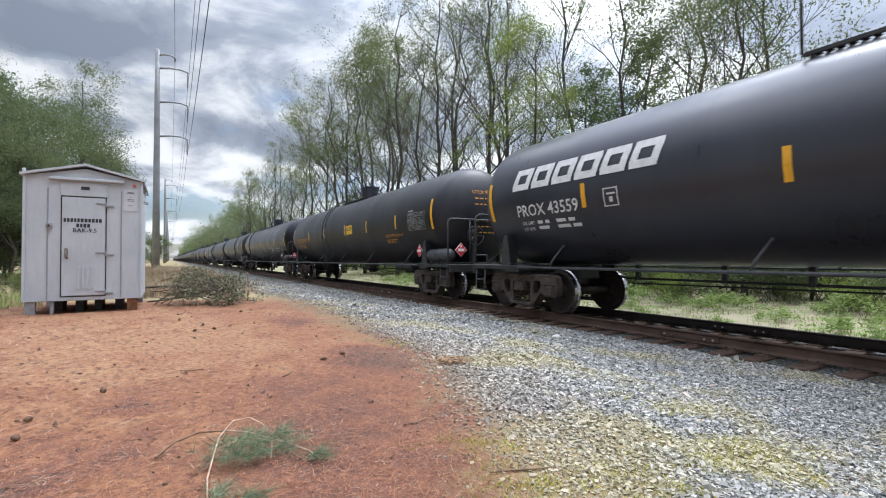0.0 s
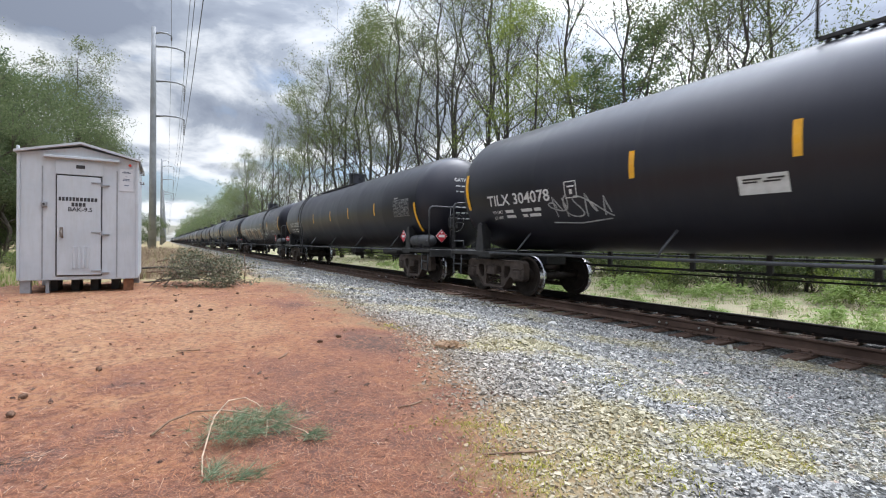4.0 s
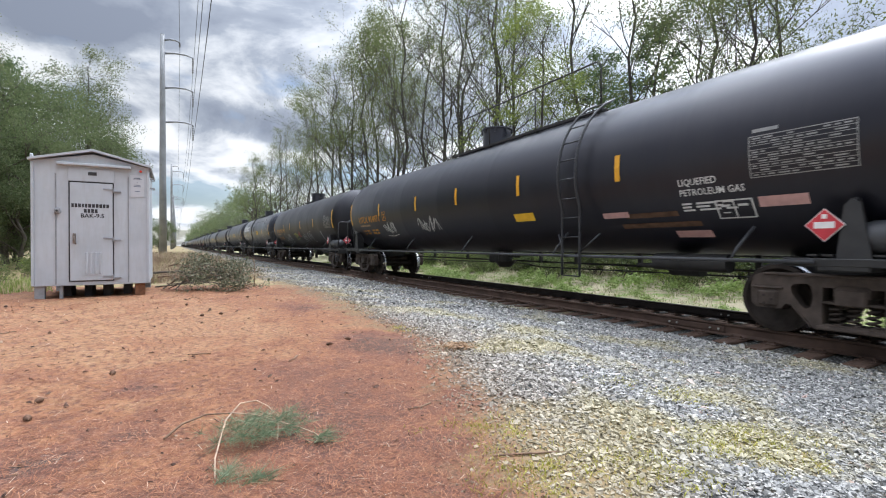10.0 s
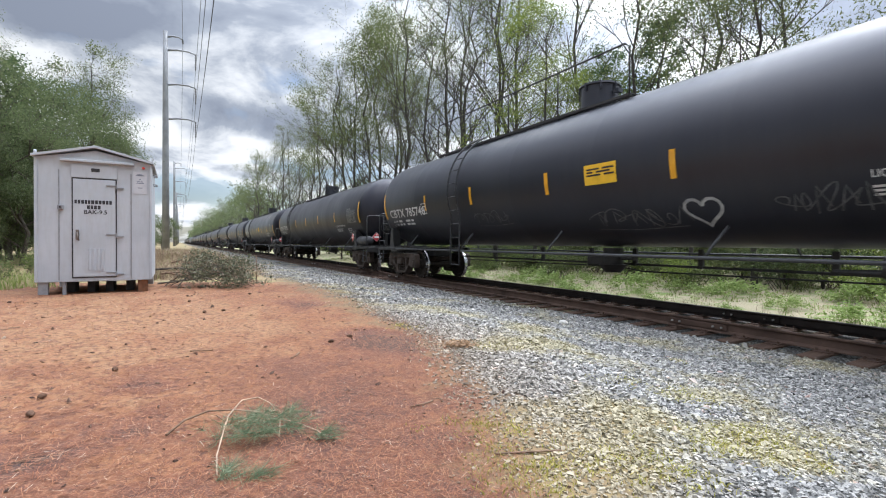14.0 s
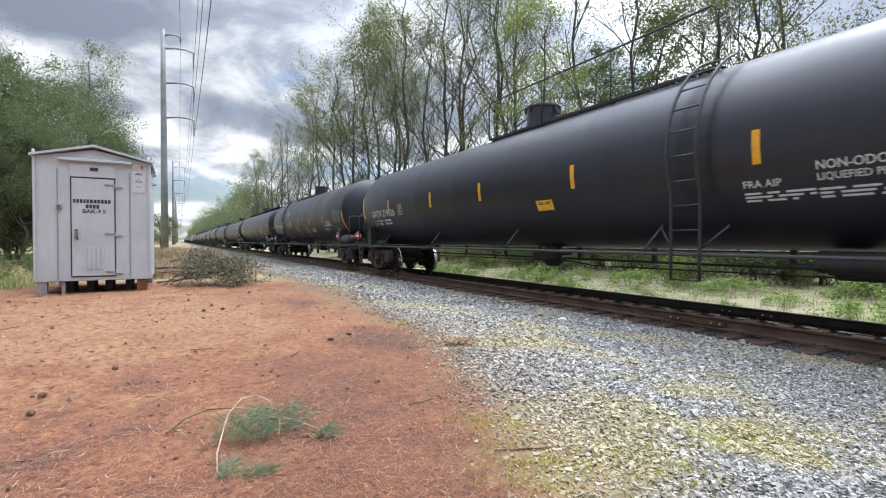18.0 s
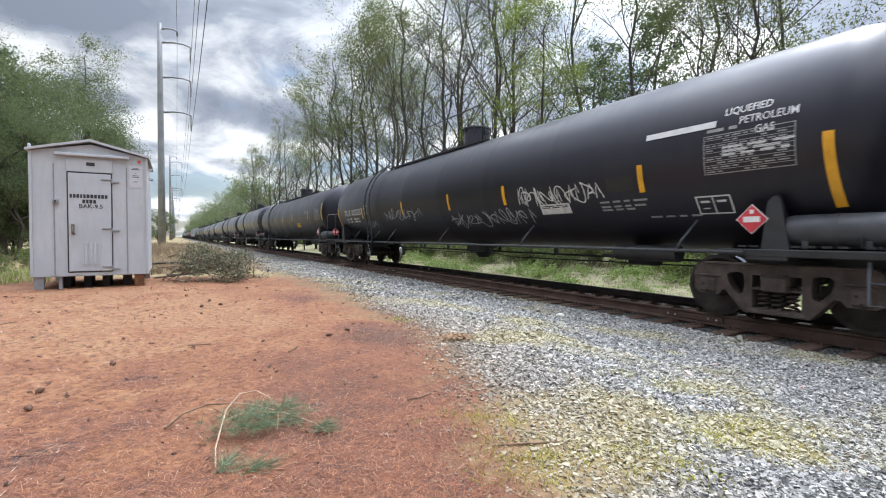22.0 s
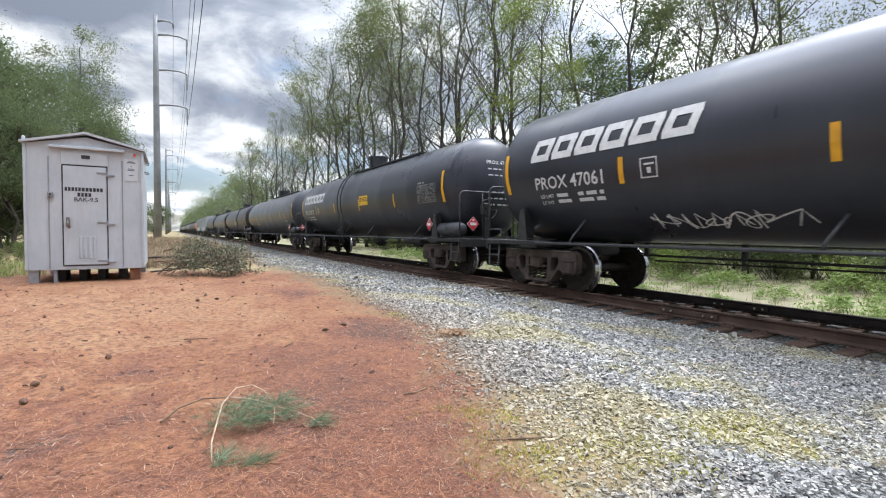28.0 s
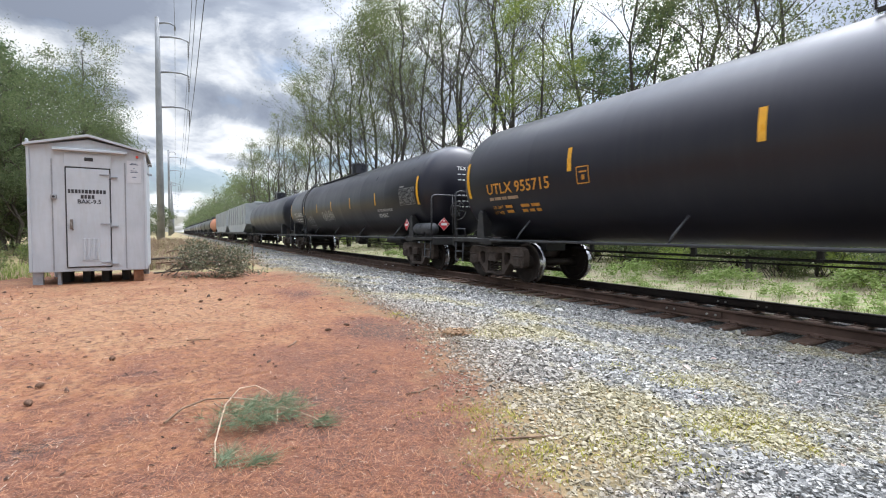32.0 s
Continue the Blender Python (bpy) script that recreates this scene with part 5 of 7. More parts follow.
    for y, z, w, hh, mat in spec.get("cards", ()):
        side.bars([(0, 0, w, hh)], y, z, mat, "label_plate", 0.010)
        if hh > 0.2:
            side.words([(0.06, w - 0.10)] * (3 if hh > 0.3 else 2), y, z + hh * 0.26, M_INK, seed + 5, hh * 0.085, "label_text").matrix_basis = Matrix.Translation((-0.004, 0, 0))
    # the leading end of the tank
    r, zc, half = side.r, side.zc, side.half
    vs, fs = [], []
    rnd = random.Random(seed + 9)
    if spec.get("text"):
        tv, tf = text_shape(spec["text"], 0.15)
        wide = max(v[0] for v in tv)
        head = []
        for u, v, _ in tv:
            a_, b_ = u - wide / 2, 0.66 + v
            head.append((a_, -(half - 0.5 * r + 0.5 * r * math.sqrt(max(0, 1 - (a_ * a_ + b_ * b_) / (r * r)))) - 0.012, zc + b_))
        part("lettering", raw_mesh("lettering", head, tf), ink, side.car)
    for line in range(0 if not spec.get("text") else 1, 6):
        zz = 0.62 - 0.17 * line - (0.3 if line > 2 else 0)
        x = -0.55 if line == 0 else -0.38
        end = 0.55 if line == 0 else 0.36
        while x < end:
            w = rnd.uniform(0.07, 0.15)
            hgt = 0.09 if line == 0 else 0.035
            k = len(vs)
            for a_, b_ in ((x, zz), (x + w, zz), (x + w, zz + hgt), (x, zz + hgt)):
                q = math.hypot(a_, b_) / r
                vs.append((a_, -(half - 0.5 * r + 0.5 * r * math.sqrt(max(0, 1 - q * q))) - 0.012, zc + b_))
            fs.append([k, k + 1, k + 2, k + 3])
            x += w + 0.05
    tagged(part("end_stencil", raw_mesh("end_stencil", vs, fs), ink, side.car), "", "", "", "stuff")
    for g in spec.get("tags", ()):
        kind, *v = g
        if kind == "scrawl":
            y, zz, w, hh, mat, n, width = v
            side.scrawl(y, zz, w, hh, mat, seed + int(y * 10), n, width)
        elif kind == "piece":
            # a big filled piece: tall jagged letters leaning on each other, brown inside a pale line
            y, zz, w, hh, fill, edge, n = v
            rnd = random.Random(seed)
            step = w / n
            for i in range(n):
                c, tall = step * (i + 0.5), hh * rnd.uniform(0.44, 0.58)
                lean = step * rnd.uniform(-0.12, 0.22)
                shape = []
                for a_, b_ in ((-0.50, -0.9), (-0.15, -1.0), (-0.05, -0.55), (0.12, -0.60), (0.22, -1.0), (0.56, -0.85), (0.44, -0.30), (0.60, 0.25), (0.40, 0.92), (0.05, 0.70), (-0.12, 1.0), (-0.52, 0.80), (-0.40, 0.15)):
                    shape.append((c + step * (a_ * 1.12 + rnd.uniform(-0.09, 0.09)) + lean * b_, tall * (b_ + rnd.uniform(-0.12, 0.12))))
                side.patch(shape, y, zz, M_PIECE if i % 3 else fill, 1.0, 0.009 + 0.0006 * i)
                side.strokes([shape + shape[:1]], y, zz, edge, 0.045, "graffiti", 0.0115 + 0.0006 * i)
                core = [(c + step * rnd.uniform(-0.18, 0.05), tall * 0.45), (c + step * rnd.uniform(0.0, 0.2), tall * 0.1), (c + step * rnd.uniform(-0.2, 0.1), -tall * 0.35)]
                side.strokes([core], y, zz, M_INK, 0.07, "graffiti", 0.0125 + 0.0006 * i)
        elif kind == "bubble":
            # an outlined throw-up: round letters drawn with one line
            y, zz, w, hh, mat, n = v
            rnd = random.Random(seed)
            lines = []
            for i in range(n):
                c = w * (i + 0.5) / n
                for up, q in ((-0.16, 1.0), (0.22, 0.72)):
                    ph = rnd.uniform(0, 6)
                    lines.append([(c + q * w / n * 0.60 * (1 + 0.14 * math.sin(3 * a_ + ph)) * math.cos(a_), up * hh + q * hh * 0.42 * (1 + 0.18 * math.sin(2 * a_ + ph)) * math.sin(a_)) for a_ in [2 * math.pi * k / 22 for k in range(23)]])
                lines.append([(c - 0.1, 0.45 * hh), (c - 0.02, rnd.uniform(0.55, 0.68) * hh), (c + 0.06, 0.42 * hh)])
            side.strokes(lines, y, zz, mat, 0.045)
        elif kind == "heart":
            y, zz, s_, mat = v
            pts = [(s_ * 16 * math.sin(a_) ** 3 / 17, s_ * (13 * math.cos(a_) - 5 * math.cos(2 * a_) - 2 * math.cos(3 * a_) - math.cos(4 * a_)) / 17) for a_ in [2 * math.pi * k / 24 for k in range(25)]]
            side.strokes([pts], y, zz, mat, 0.05)
        elif kind == "ring":
            y, zz, s_, mat = v
            ring = [(s_ * math.cos(2 * math.pi * k / 20), s_ * math.sin(2 * math.pi * k / 20)) for k in range(21)]
            side.strokes([ring, [(-s_ * 0.6, s_ * 0.5), (s_ * 0.5, -s_ * 0.6)], [(-s_ * 0.6, -s_ * 0.5), (s_ * 0.1, s_ * 0.1), (s_ * 0.6, s_ * 0.6)], [(-0.2 * s_, s_), (0.2 * s_, -s_)]], y, zz, mat, 0.06)
        elif kind == "bars":
            y, zz, w, hh, mat = v
            side.bars([(0, 0, w, hh)], y, zz, mat, "painted_patch", 0.009)


SPECS = [
    dict(at=(-5.54, 7.96), ty=6.48, zc=2.48, paint='slate', text='PROX 43559', logo=M_WHITE, ladder=(), topr=(1.5, -2.5), board=0, label='charcoal tank car with a big white block mark on its side', stripes=[4.61, 1.38, -1.8, -4.6], sz=2.3, hatch=0.2, boxy=4.14),
    dict(at=(12.13, 27.66), ty=7.55, zc=2.42, paint='brownish', text='UTLX 957547', ink=M_ORANGE, gas=1, label='faded black pressure tank car with orange lettering and yellow card', stripes=[5.04, 2.17, -0.88, -3.37, -6.0], hatch=-0.14, cards=[(-1.08, 2.36, 0.71, 0.36, M_LABEL)], ladder=(1.7,)),
    dict(at=(31.82, 47.94), ty=7.85, zc=2.46, paint='gloss', text='TILX 304059', gas=(-5.64, 1.92, 0.125, 1), ladder=(5.06,), tags=[('ring', 4.5, 2.53, 0.34, M_TAG), ('scrawl', 3.63, 1.7, 2.88, 0.62, M_TAG, 6, 0.035), ('scrawl', -0.41, 1.84, 1.48, 0.6, M_TAG, 5, 0.035), ('scrawl', -2.82, 1.98, 1.91, 0.34, M_TAG, 6, 0.03), ('scrawl', -3.1, 1.62, 1.5, 0.4, M_TAG, 5, 0.03)], label='black pressure tank car with grey spray tags and white lettering', stripes=[3.54, 0.19, -2.8, -5.34], hatch=0.4, py=-7.42, plate=(-7.19, 1.7), cards=[(-3.95, 1.83, 0.8, 0.24, M_TAGPALE)], odor=(-6.26, 1.57)),
    dict(at=(52.12, 67.87), ty=7.7, zc=2.5, paint='black', text='TILX 304078', gas=0, ladder=(-4.24,), tags=[('scrawl', -4.8, 2.72, 0.8, 0.85, M_TAGPALE, 2, 0.06), ('scrawl', -0.04, 1.98, 1.16, 0.3, M_TAGPALE, 5, 0.03), ('scrawl', 5.8, 1.9, 1.5, 0.5, M_TAG, 4, 0.035)], label='black pressure tank car with a white spray tag up high', stripes=[3.78, 1.49, -1.83, -5.0], sz=2.48, hatch=0.3, py=-7.13, plate=(-6.48, 1.8), cards=[(2.19, 1.98, 0.59, 0.26, M_WHITE), (-6.06, 1.52, 0.66, 0.22, M_PINKISH)]),
    dict(at=(72.05, 87.81), ty=7.7, zc=2.46, paint='black', text='GATX 62853', ladder=(4.7,), label='plain satin black tank car with white lettering', hatch=0.2, stripes=[5.7, 2.6, -0.2, -2.6, -5.4], slz=1.98),
    dict(at=(91.98, 108.33), ty=7.87, zc=2.46, paint='gloss', text='TILX 304106', gas=(-6.2, 1.95, 0.125, 1), ladder=(-4.45,), tags=[('piece', 5.85, 1.80, 7.7, 1.0, M_TAGTAN, M_TAGPALE, 7), ('scrawl', -2.48, 1.7, 1.0, 0.6, M_TAGPALE, 4, 0.05), ('scrawl', -4.78, 2.05, 0.42, 1.0, M_TAGPALE, 2, 0.040), ('scrawl', -4.8, 2.42, 0.4, 0.4, M_YELLOW, 2, 0.04), ('scrawl', 7.8, 1.55, 1.8, 0.2, M_TAG, 9, 0.018)], label='black pressure tank car with a large tan and white sprayed piece', stripes=[5.77, -2.3, -5.08], hatch=0.38, py=-7.45, plate=(-7.3, 1.69), cards=[(-3.6, 1.8, 0.87, 0.26, M_WHITE), (-6.6, 1.63, 0.45, 0.16, M_TAGRED)]),
    dict(at=(112.51, 127.98), ty=7.55, boxy=4.05, zc=2.46, paint='black', text='SHQX 5832', gas=1, gas_ink=M_WHITE, ladder=(4.73,), label='black pressure tank car with white lettering and a ladder', stripes=[5.3, 2.68, -0.07, -2.12, -5.22], hatch=0.3, board=1, tz=1.92, plate=(-6.6, 1.68), cards=[(-0.9, 1.85, 0.6, 0.26, M_LABEL)]),
    dict(at=(132.15, 145.67), ty=6.56, boxy=4.0, zc=2.62, paint='grey', text='RAPX 223717', ink=M_WHITE, hatch=0.57, rail=0, ladder=(-0.87,), ladder_mat=M_PIPE, tags=[('scrawl', -1.66, 2.05, 1.85, 0.62, M_TAGPALE, 5, 0.045), ('scrawl', 4.6, 1.9, 1.6, 0.6, M_TAG, 4, 0.035)], stripes=[4.5, 1.68, -2.09, -4.8], label='grey tank car with a rusty ladder and a white spray tag', cards=[(-1.45, 1.64, 0.78, 0.3, M_LABEL)]),
    dict(at=(149.84, 165.89), ty=7.75, zc=2.46, paint='black', text='UTLX 954971', ink=M_ORANGE, gas=(-6.06, 2.09, 0.14, 2), gas_ink=M_WHITE, sz=2.46, plate=(-6.54, 1.67), ladder=(-4.0,), tags=[('scrawl', 5.4, 1.8, 1.0, 0.5, M_TAGPALE, 4, 0.035), ('scrawl', 2.6, 1.8, 1.2, 0.5, M_TAGPALE, 4, 0.035), ('scrawl', 8.73, 1.74, 0.39, 0.25, M_TAG, 3, 0.02), ('bars', -5.0, 1.66, 0.95, 0.09, M_RUST), ('bars', -4.85, 1.50, 1.4, 0.10, M_RUST)], label='black pressure tank car with orange lettering and white tags', stripes=[5.6, 2.6, 0.2, -2.38, -5.0], hatch=0.32, py=-7.07, people=1, cards=[(-4.53, 1.69, 0.54, 0.11, M_PINKISH), (-5.76, 1.35, 0.57, 0.16, M_PINKISH), (-7.11, 1.74, 0.56, 0.15, M_PINKISH), (-2.09, 1.78, 0.65, 0.19, M_LABEL)]),
    dict(at=(170.07, 183.54), ty=6.39, boxy=3.85, zc=2.48, paint='brownish', text='UTLX 212751', ink=M_ORANGE, hatch=0.4, rail=0, tags=[('scrawl', 4.38, 1.7, 2.19, 0.6, M_TAG, 5, 0.045), ('scrawl', -0.61, 1.64, 1.09, 0.5, M_TAG, 3, 0.04), ('scrawl', -1.99, 1.66, 1.18, 0.7, M_TAG, 3, 0.04), ('bars', -5.0, 1.6, 0.12, 0.75, M_TAG), ('scrawl', 1.2, 1.8, 1.0, 0.4, M_TAGLIME, 3, 0.04), ('scrawl', 0.1, 1.8, 0.6, 0.4, M_TAGRED, 3, 0.04)], label='faded black tank car with orange lettering and coloured tags', stripes=[4.05, 1.99, -0.87, -3.86], py=-5.94, people=1),
    dict(at=(187.71, 201.57), ty=6.79, zc=2.52, paint='slate', text='PROX 45533', logo=M_WHITE, ladder=(0.48,), seam=(2.6, -6.2), tags=[('bars', 0.74, 2.72, 0.80, 0.50, M_INK)], label='slate grey tank car with a white block mark and ladder', stripes=[4.5, 1.63, -1.4, -4.4], hatch=0.3, cards=[(-1.38, 2.31, 0.83, 0.32, M_LABEL)]),
    dict(at=(205.74, 221.21), ty=8.0, zc=2.56, paint='dark', text='CBTX 785746', gas=1, ladder=(3.43,), tags=[('heart', -3.09, 1.66, 0.3, M_TAG), ('scrawl', 2.8, 1.8, 1.4, 0.35, M_CHALK, 4, 0.025), ('scrawl', -0.9, 1.62, 1.9, 0.4, M_CHALK, 5, 0.03), ('scrawl', -4.0, 1.7, 1.2, 0.4, M_CHALK, 4, 0.025)], label='charcoal pressure tank car with a chalk heart and grey tags', stripes=[5.3, 2.8, -0.01, -2.77, -5.4], hatch=-0.08, cards=[(-1.03, 2.4, 0.71, 0.36, M_LABEL)], topr=(5.8, -1.4)),
    dict(at=(225.39, 241.25), ty=8.2, zc=2.48, paint='black', text='CBTX 785033', gas=1, ladder=(4.6,), label='black pressure tank car with white lettering and a ladder', stripes=[5.6, 3.1, 0.5, -2.2, -5.2], hatch=0.1, plate=(-6.8, 1.68)),
    dict(at=(245.43, 261.28), ty=8.24, boxy=5.17, zc=2.48, paint='gloss', text='CBTX 785033', gas=1, ladder=(4.15,), label='glossy black pressure tank car with white lettering', stripes=[5.25, 2.78, 0.02, -2.7, -5.6], sz=2.28, hatch=-0.1, cards=[(-0.98, 2.35, 0.7, 0.34, M_LABEL)], lines=[(-1.08, 1.94, 0.75, 1), (-1.08, 1.86, 0.4, 3), (0.42, 1.95, 0.6, 1), (0.36, 1.78, 0.35, 1)], slz=2.08),
    dict(at=(265.46, 282.4), ty=8.28, zc=2.48, paint='dark', text='GATX 219526', gas=(-5.93, 2.06, 0.125, 3), ladder=(-4.4,), label='charcoal pressure tank car with ladder and white notices', stripes=[6.64, 3.54, 0.97, -2.12, -5.31], hatch=0.3, py=-7.3, cards=[(-1.02, 1.9, 0.48, 0.22, M_LABEL)], plate=(-7.06, 1.7), fra=(-5.1, 1.91)),
    dict(at=(286.59, 302.14), ty=8.04, zc=2.58, paint='dark', text='CBTX 784895', gas=1, ladder=(3.95,), tags=[('scrawl', 7.17, 1.56, 1.82, 0.42, M_TAG, 6, 0.03), ('scrawl', 5.11, 1.48, 1.34, 0.5, M_TAG, 4, 0.035), ('scrawl', 3.62, 2.2, 0.99, 0.6, M_TAG, 4, 0.05), ('scrawl', 3.58, 2.95, 0.76, 0.55, M_TAG, 3, 0.05), ('scrawl', 3.3, 1.62, 1.3, 0.42, M_TAGRED, 4, 0.06), ('scrawl', 1.5, 1.9, 1.1, 0.6, M_TAG, 4, 0.04), ('scrawl', -0.6, 1.8, 1.3, 0.6, M_TAG, 4, 0.04)], label='charcoal pressure tank car covered with grey and red tags', stripes=[5.28, 2.55, 0.37, -2.33, -5.1], sz=2.29, hatch=0.21, py=-6.95, boxy=4.81, plate=(-7.1, 1.67), cards=[(-2.4, 1.79, 0.7, 0.26, M_LABEL), (-5.5, 2.04, 0.8, 0.28, M_PINKISH)], slz=2.09),
    dict(at=(306.32, 323.24), ty=8.33, boxy=6.16, zc=2.5, paint='black', text='GATX 2479', gas=(-6.4, 2.0, 0.13, 1), board=1, rail=0, tags=[('bubble', 4.59, 1.7, 2.5, 0.75, M_TAG, 4), ('bubble', -0.86, 1.82, 1.15, 0.46, M_TAGTAN, 4), ('bars', -2.3, 1.86, 0.8, 0.26, M_SADDLE)], label='black pressure tank car with a full-length railed running board', stripes=[5.64, 1.91, -1.81, -5.6], sz=2.11, hatch=0.3, wide=1.72, cards=[(-4.6, 2.0, 0.7, 0.26, M_LABEL)], plate=(-7.4, 1.66)),
    dict(at=(327.43, 344.37), ty=8.28, zc=2.42, paint='black', text='TILX 302533', gas=(-7.95, 2.86, 0.145, 4), ladder=(5.07,), tags=[('bars', -5.96, 2.06, 0.54, 0.24, M_INK), ('scrawl', -3.45, 2.0, 2.43, 0.42, M_TAGPALE, 10, 0.03), ('scrawl', -0.35, 1.62, 3.61, 0.45, M_TAG, 9, 0.03), ('scrawl', 5.85, 1.65, 0.93, 0.4, M_TAG, 4, 0.03), ('scrawl', 4.0, 1.9, 2.8, 0.4, M_TAG, 8, 0.03)], label='black pressure tank car with many white tags and white lettering', stripes=[6.13, 2.4, -0.6, -3.07, -6.65], sz=2.1, hatch=0.1, boxy=5.85, py=-7.69, plate=(-7.48, 1.63), slz=1.95, cards=[(-4.18, 1.73, 0.83, 0.22, M_TAGPALE), (-6.76, 2.72, 1.09, 0.09, M_WHITE)], lines=[(-5.75, 1.78, 0.95, 1), (-5.75, 1.7, 0.9, 2), (-6.65, 1.5, 0.85, 1)]),
    dict(at=(348.56, 365.57), ty=8.4, zc=2.42, paint='black', text='PLMX 139010', ink=M_FADED, gas=0, ladder=(5.05,), label='plain black pressure tank car with a ladder near its end', stripes=[6.22, 3.3, 0.62, -2.44, -6.34], hatch=-0.29, lines=[(-5.63, 2.62, 0.6, 3)], py=-7.72, boxy=5.93, tz=2.02, cards=[(-3.5, 1.86, 0.8, 0.26, M_LABEL)], topr=(4.9, -5.5)),
    dict(at=(369.76, 383.57), ty=6.9, zc=2.56, paint='slate', text='UTLX 20566', ink=M_TAGTAN, rail=0.95, ladder=(0.83,), label='slate grey tank car with faded orange lettering', stripes=[4.83, 1.96, -1.38, -4.24], hatch=-0.1, py=-6.06, lines=[(-4.93, 1.78, 0.3, 2), (-5.43, 1.55, 0.4, 2)], tags=[('scrawl', -5.9, 1.78, 0.7, 0.3, M_CHALK, 4, 0.025)]),
    dict(at=(387.75, 401.99), ty=6.9, zc=2.52, paint='slate', text='PROX 47032', logo=M_FADED, ladder=(-0.2,), label='slate grey tank car with a faded block mark', stripes=[4.7, 1.8, -1.4, -4.4], hatch=0.1),
    dict(at=(406.17, 420.41), ty=6.86, zc=2.46, paint='slate', text='PROX 47061', logo=M_WHITE, ladder=(), tags=[('scrawl', 4.52, 1.38, 2.29, 0.36, M_TAGPALE, 7, 0.03)], label='charcoal tank car with a white block mark and a long tag', stripes=[4.75, 1.86, -1.3, -4.4], sz=2.22, hatch=0.3, boxy=4.36, cards=[(-1.4, 2.39, 0.9, 0.36, M_LABEL)]),
    dict(at=(424.57, 438.94), ty=7.13, zc=2.46, paint='slate', text='PROX 47176', logo=M_WHITE, ladder=(0.72,), label='slate tank car with a white block mark and yellow card', stripes=[5.03, 1.96, -1.25, -4.6], sz=2.22, hatch=0.2, boxy=4.74, cards=[(-1.33, 2.38, 0.92, 0.36, M_LABEL)], lines=[(-1.54, 1.58, 0.4, 1)], topr=(1.3, -5.0)),
    dict(at=(443.13, 459.71), ty=7.91, zc=2.44, paint='ash', text='NATX 32015', ink=M_ORANGE, rail=0.95, label='slate grey tank car with orange lettering', stripes=[4.6, 1.6, -1.76, -5.45], sz=2.22, hatch=0.2, ladder=(), cards=[(4.65, 1.77, 0.83, 0.26, M_LABEL)], py=-7.4, obars=(-6.31, 2.28), plate=(-6.82, 1.75), tags=[('scrawl', -6.42, 1.6, 0.38, 0.24, M_TAG, 3, 0.02), ('bars', -2.6, 1.6, 0.3, 0.14, M_SADDLE)], topr=(1.5, -7.5), lines=[(-5.53, 1.9, 0.22, 3)]),
    dict(at=(463.93, 480.82), ty=8.31, zc=2.42, paint='black', text='UTLX 955715', ink=M_ORANGE, gas=(-5.46, 2.0, 0.165, 1), ladder=(-4.0,), label='black pressure tank car with bright orange lettering', stripes=[5.63, 2.33, -0.4, -2.8, -5.28], sz=2.53, hatch=0.2, py=-7.48, boxy=5.44, plate=(-6.93, 1.67), people=1, cards=[(-0.2, 2.0, 0.8, 0.28, M_LABEL)]),
    dict(at=(485.0, 501.2), ty=7.9, zc=2.46, paint='gloss', text='TILX 304021', gas=1, ladder=(4.9,), tags=[('scrawl', 2.0, 1.9, 2.0, 0.6, M_TAGPALE, 5, 0.04), ('scrawl', 5.0, 1.8, 1.2, 0.5, M_TAG, 4, 0.04)], label='glossy black pressure tank car with white tags', stripes=[5.5, 2.7, 0.2, -2.5, -5.33], hatch=0.2, py=-7.47, headtag=1),
]
for i, spec in enumerate(SPECS):
    spec["seed"] = 100 + i * 17
    tank_car(spec)


def hopper_car(lead, trail, mat):
    """A covered hopper, seen only far up the line."""
    mid, h = (lead + trail) / 2, (trail - lead) / 2
    car = thing("covered_hopper", "long pale grey covered hopper car with ribbed sides", "hopper car", (TRACK_X, mid, RAIL_Z), "train of tank cars")
    CARS.append((car, mid))
    e = h + 1.5
    bm = bmesh.new()
    poly = [(-e, 2.0), (-e + 0.1, 4.1), (e - 0.1, 4.1), (e, 2.0), (e - 2.6, 1.1), (-e + 2.6, 1.1)]
    plate(bm, poly, -1.5, 1.5)
    part("body", bm, mat, car)
    for s in (-1, 1):
        for k in range(9):
            bm = bmesh.new()
            box(bm, (s * 1.54, -e + 0.4 + (2 * e - 0.8) * k / 8, 3.0), (0.07, 0.12, 2.1))
            part("rib", bm, mat, car)
        bm = bmesh.new()
        box(bm, (s * 1.5, 0, 1.05), (0.12, 2 * e, 0.2))
        part("side_sill", bm, M_FRAME, car)
    bm = bmesh.new()
    box(bm, (0, 0, 4.22), (1.2, 2 * e - 1, 0.08))
    for k in range(4):
        box(bm, (0, -e + 2.5 + (2 * e - 5) * k / 3, 4.32), (0.8, 1.6, 0.16), 0.04)
    part("roof_walk", bm, mat, car)
    for k in range(3):
        bm = bmesh.new()
        cyl(bm, (0, -4 + 4 * k, 1.15), (0, -4 + 4 * k, 0.5), 1.1, 4, 0.3)
        part("outlet", bm, M_FRAME, car)
    build_truck(car, -h, 180, False)
    build_truck(car, h, 0, False)
    for y, turn in ((-h, 180), (h, 0)):
        part("end_frame", shared("end_frame", end_frame_mesh), M_FRAME, car, "", pose(0, y, 0, 0, 0, turn))
    return car


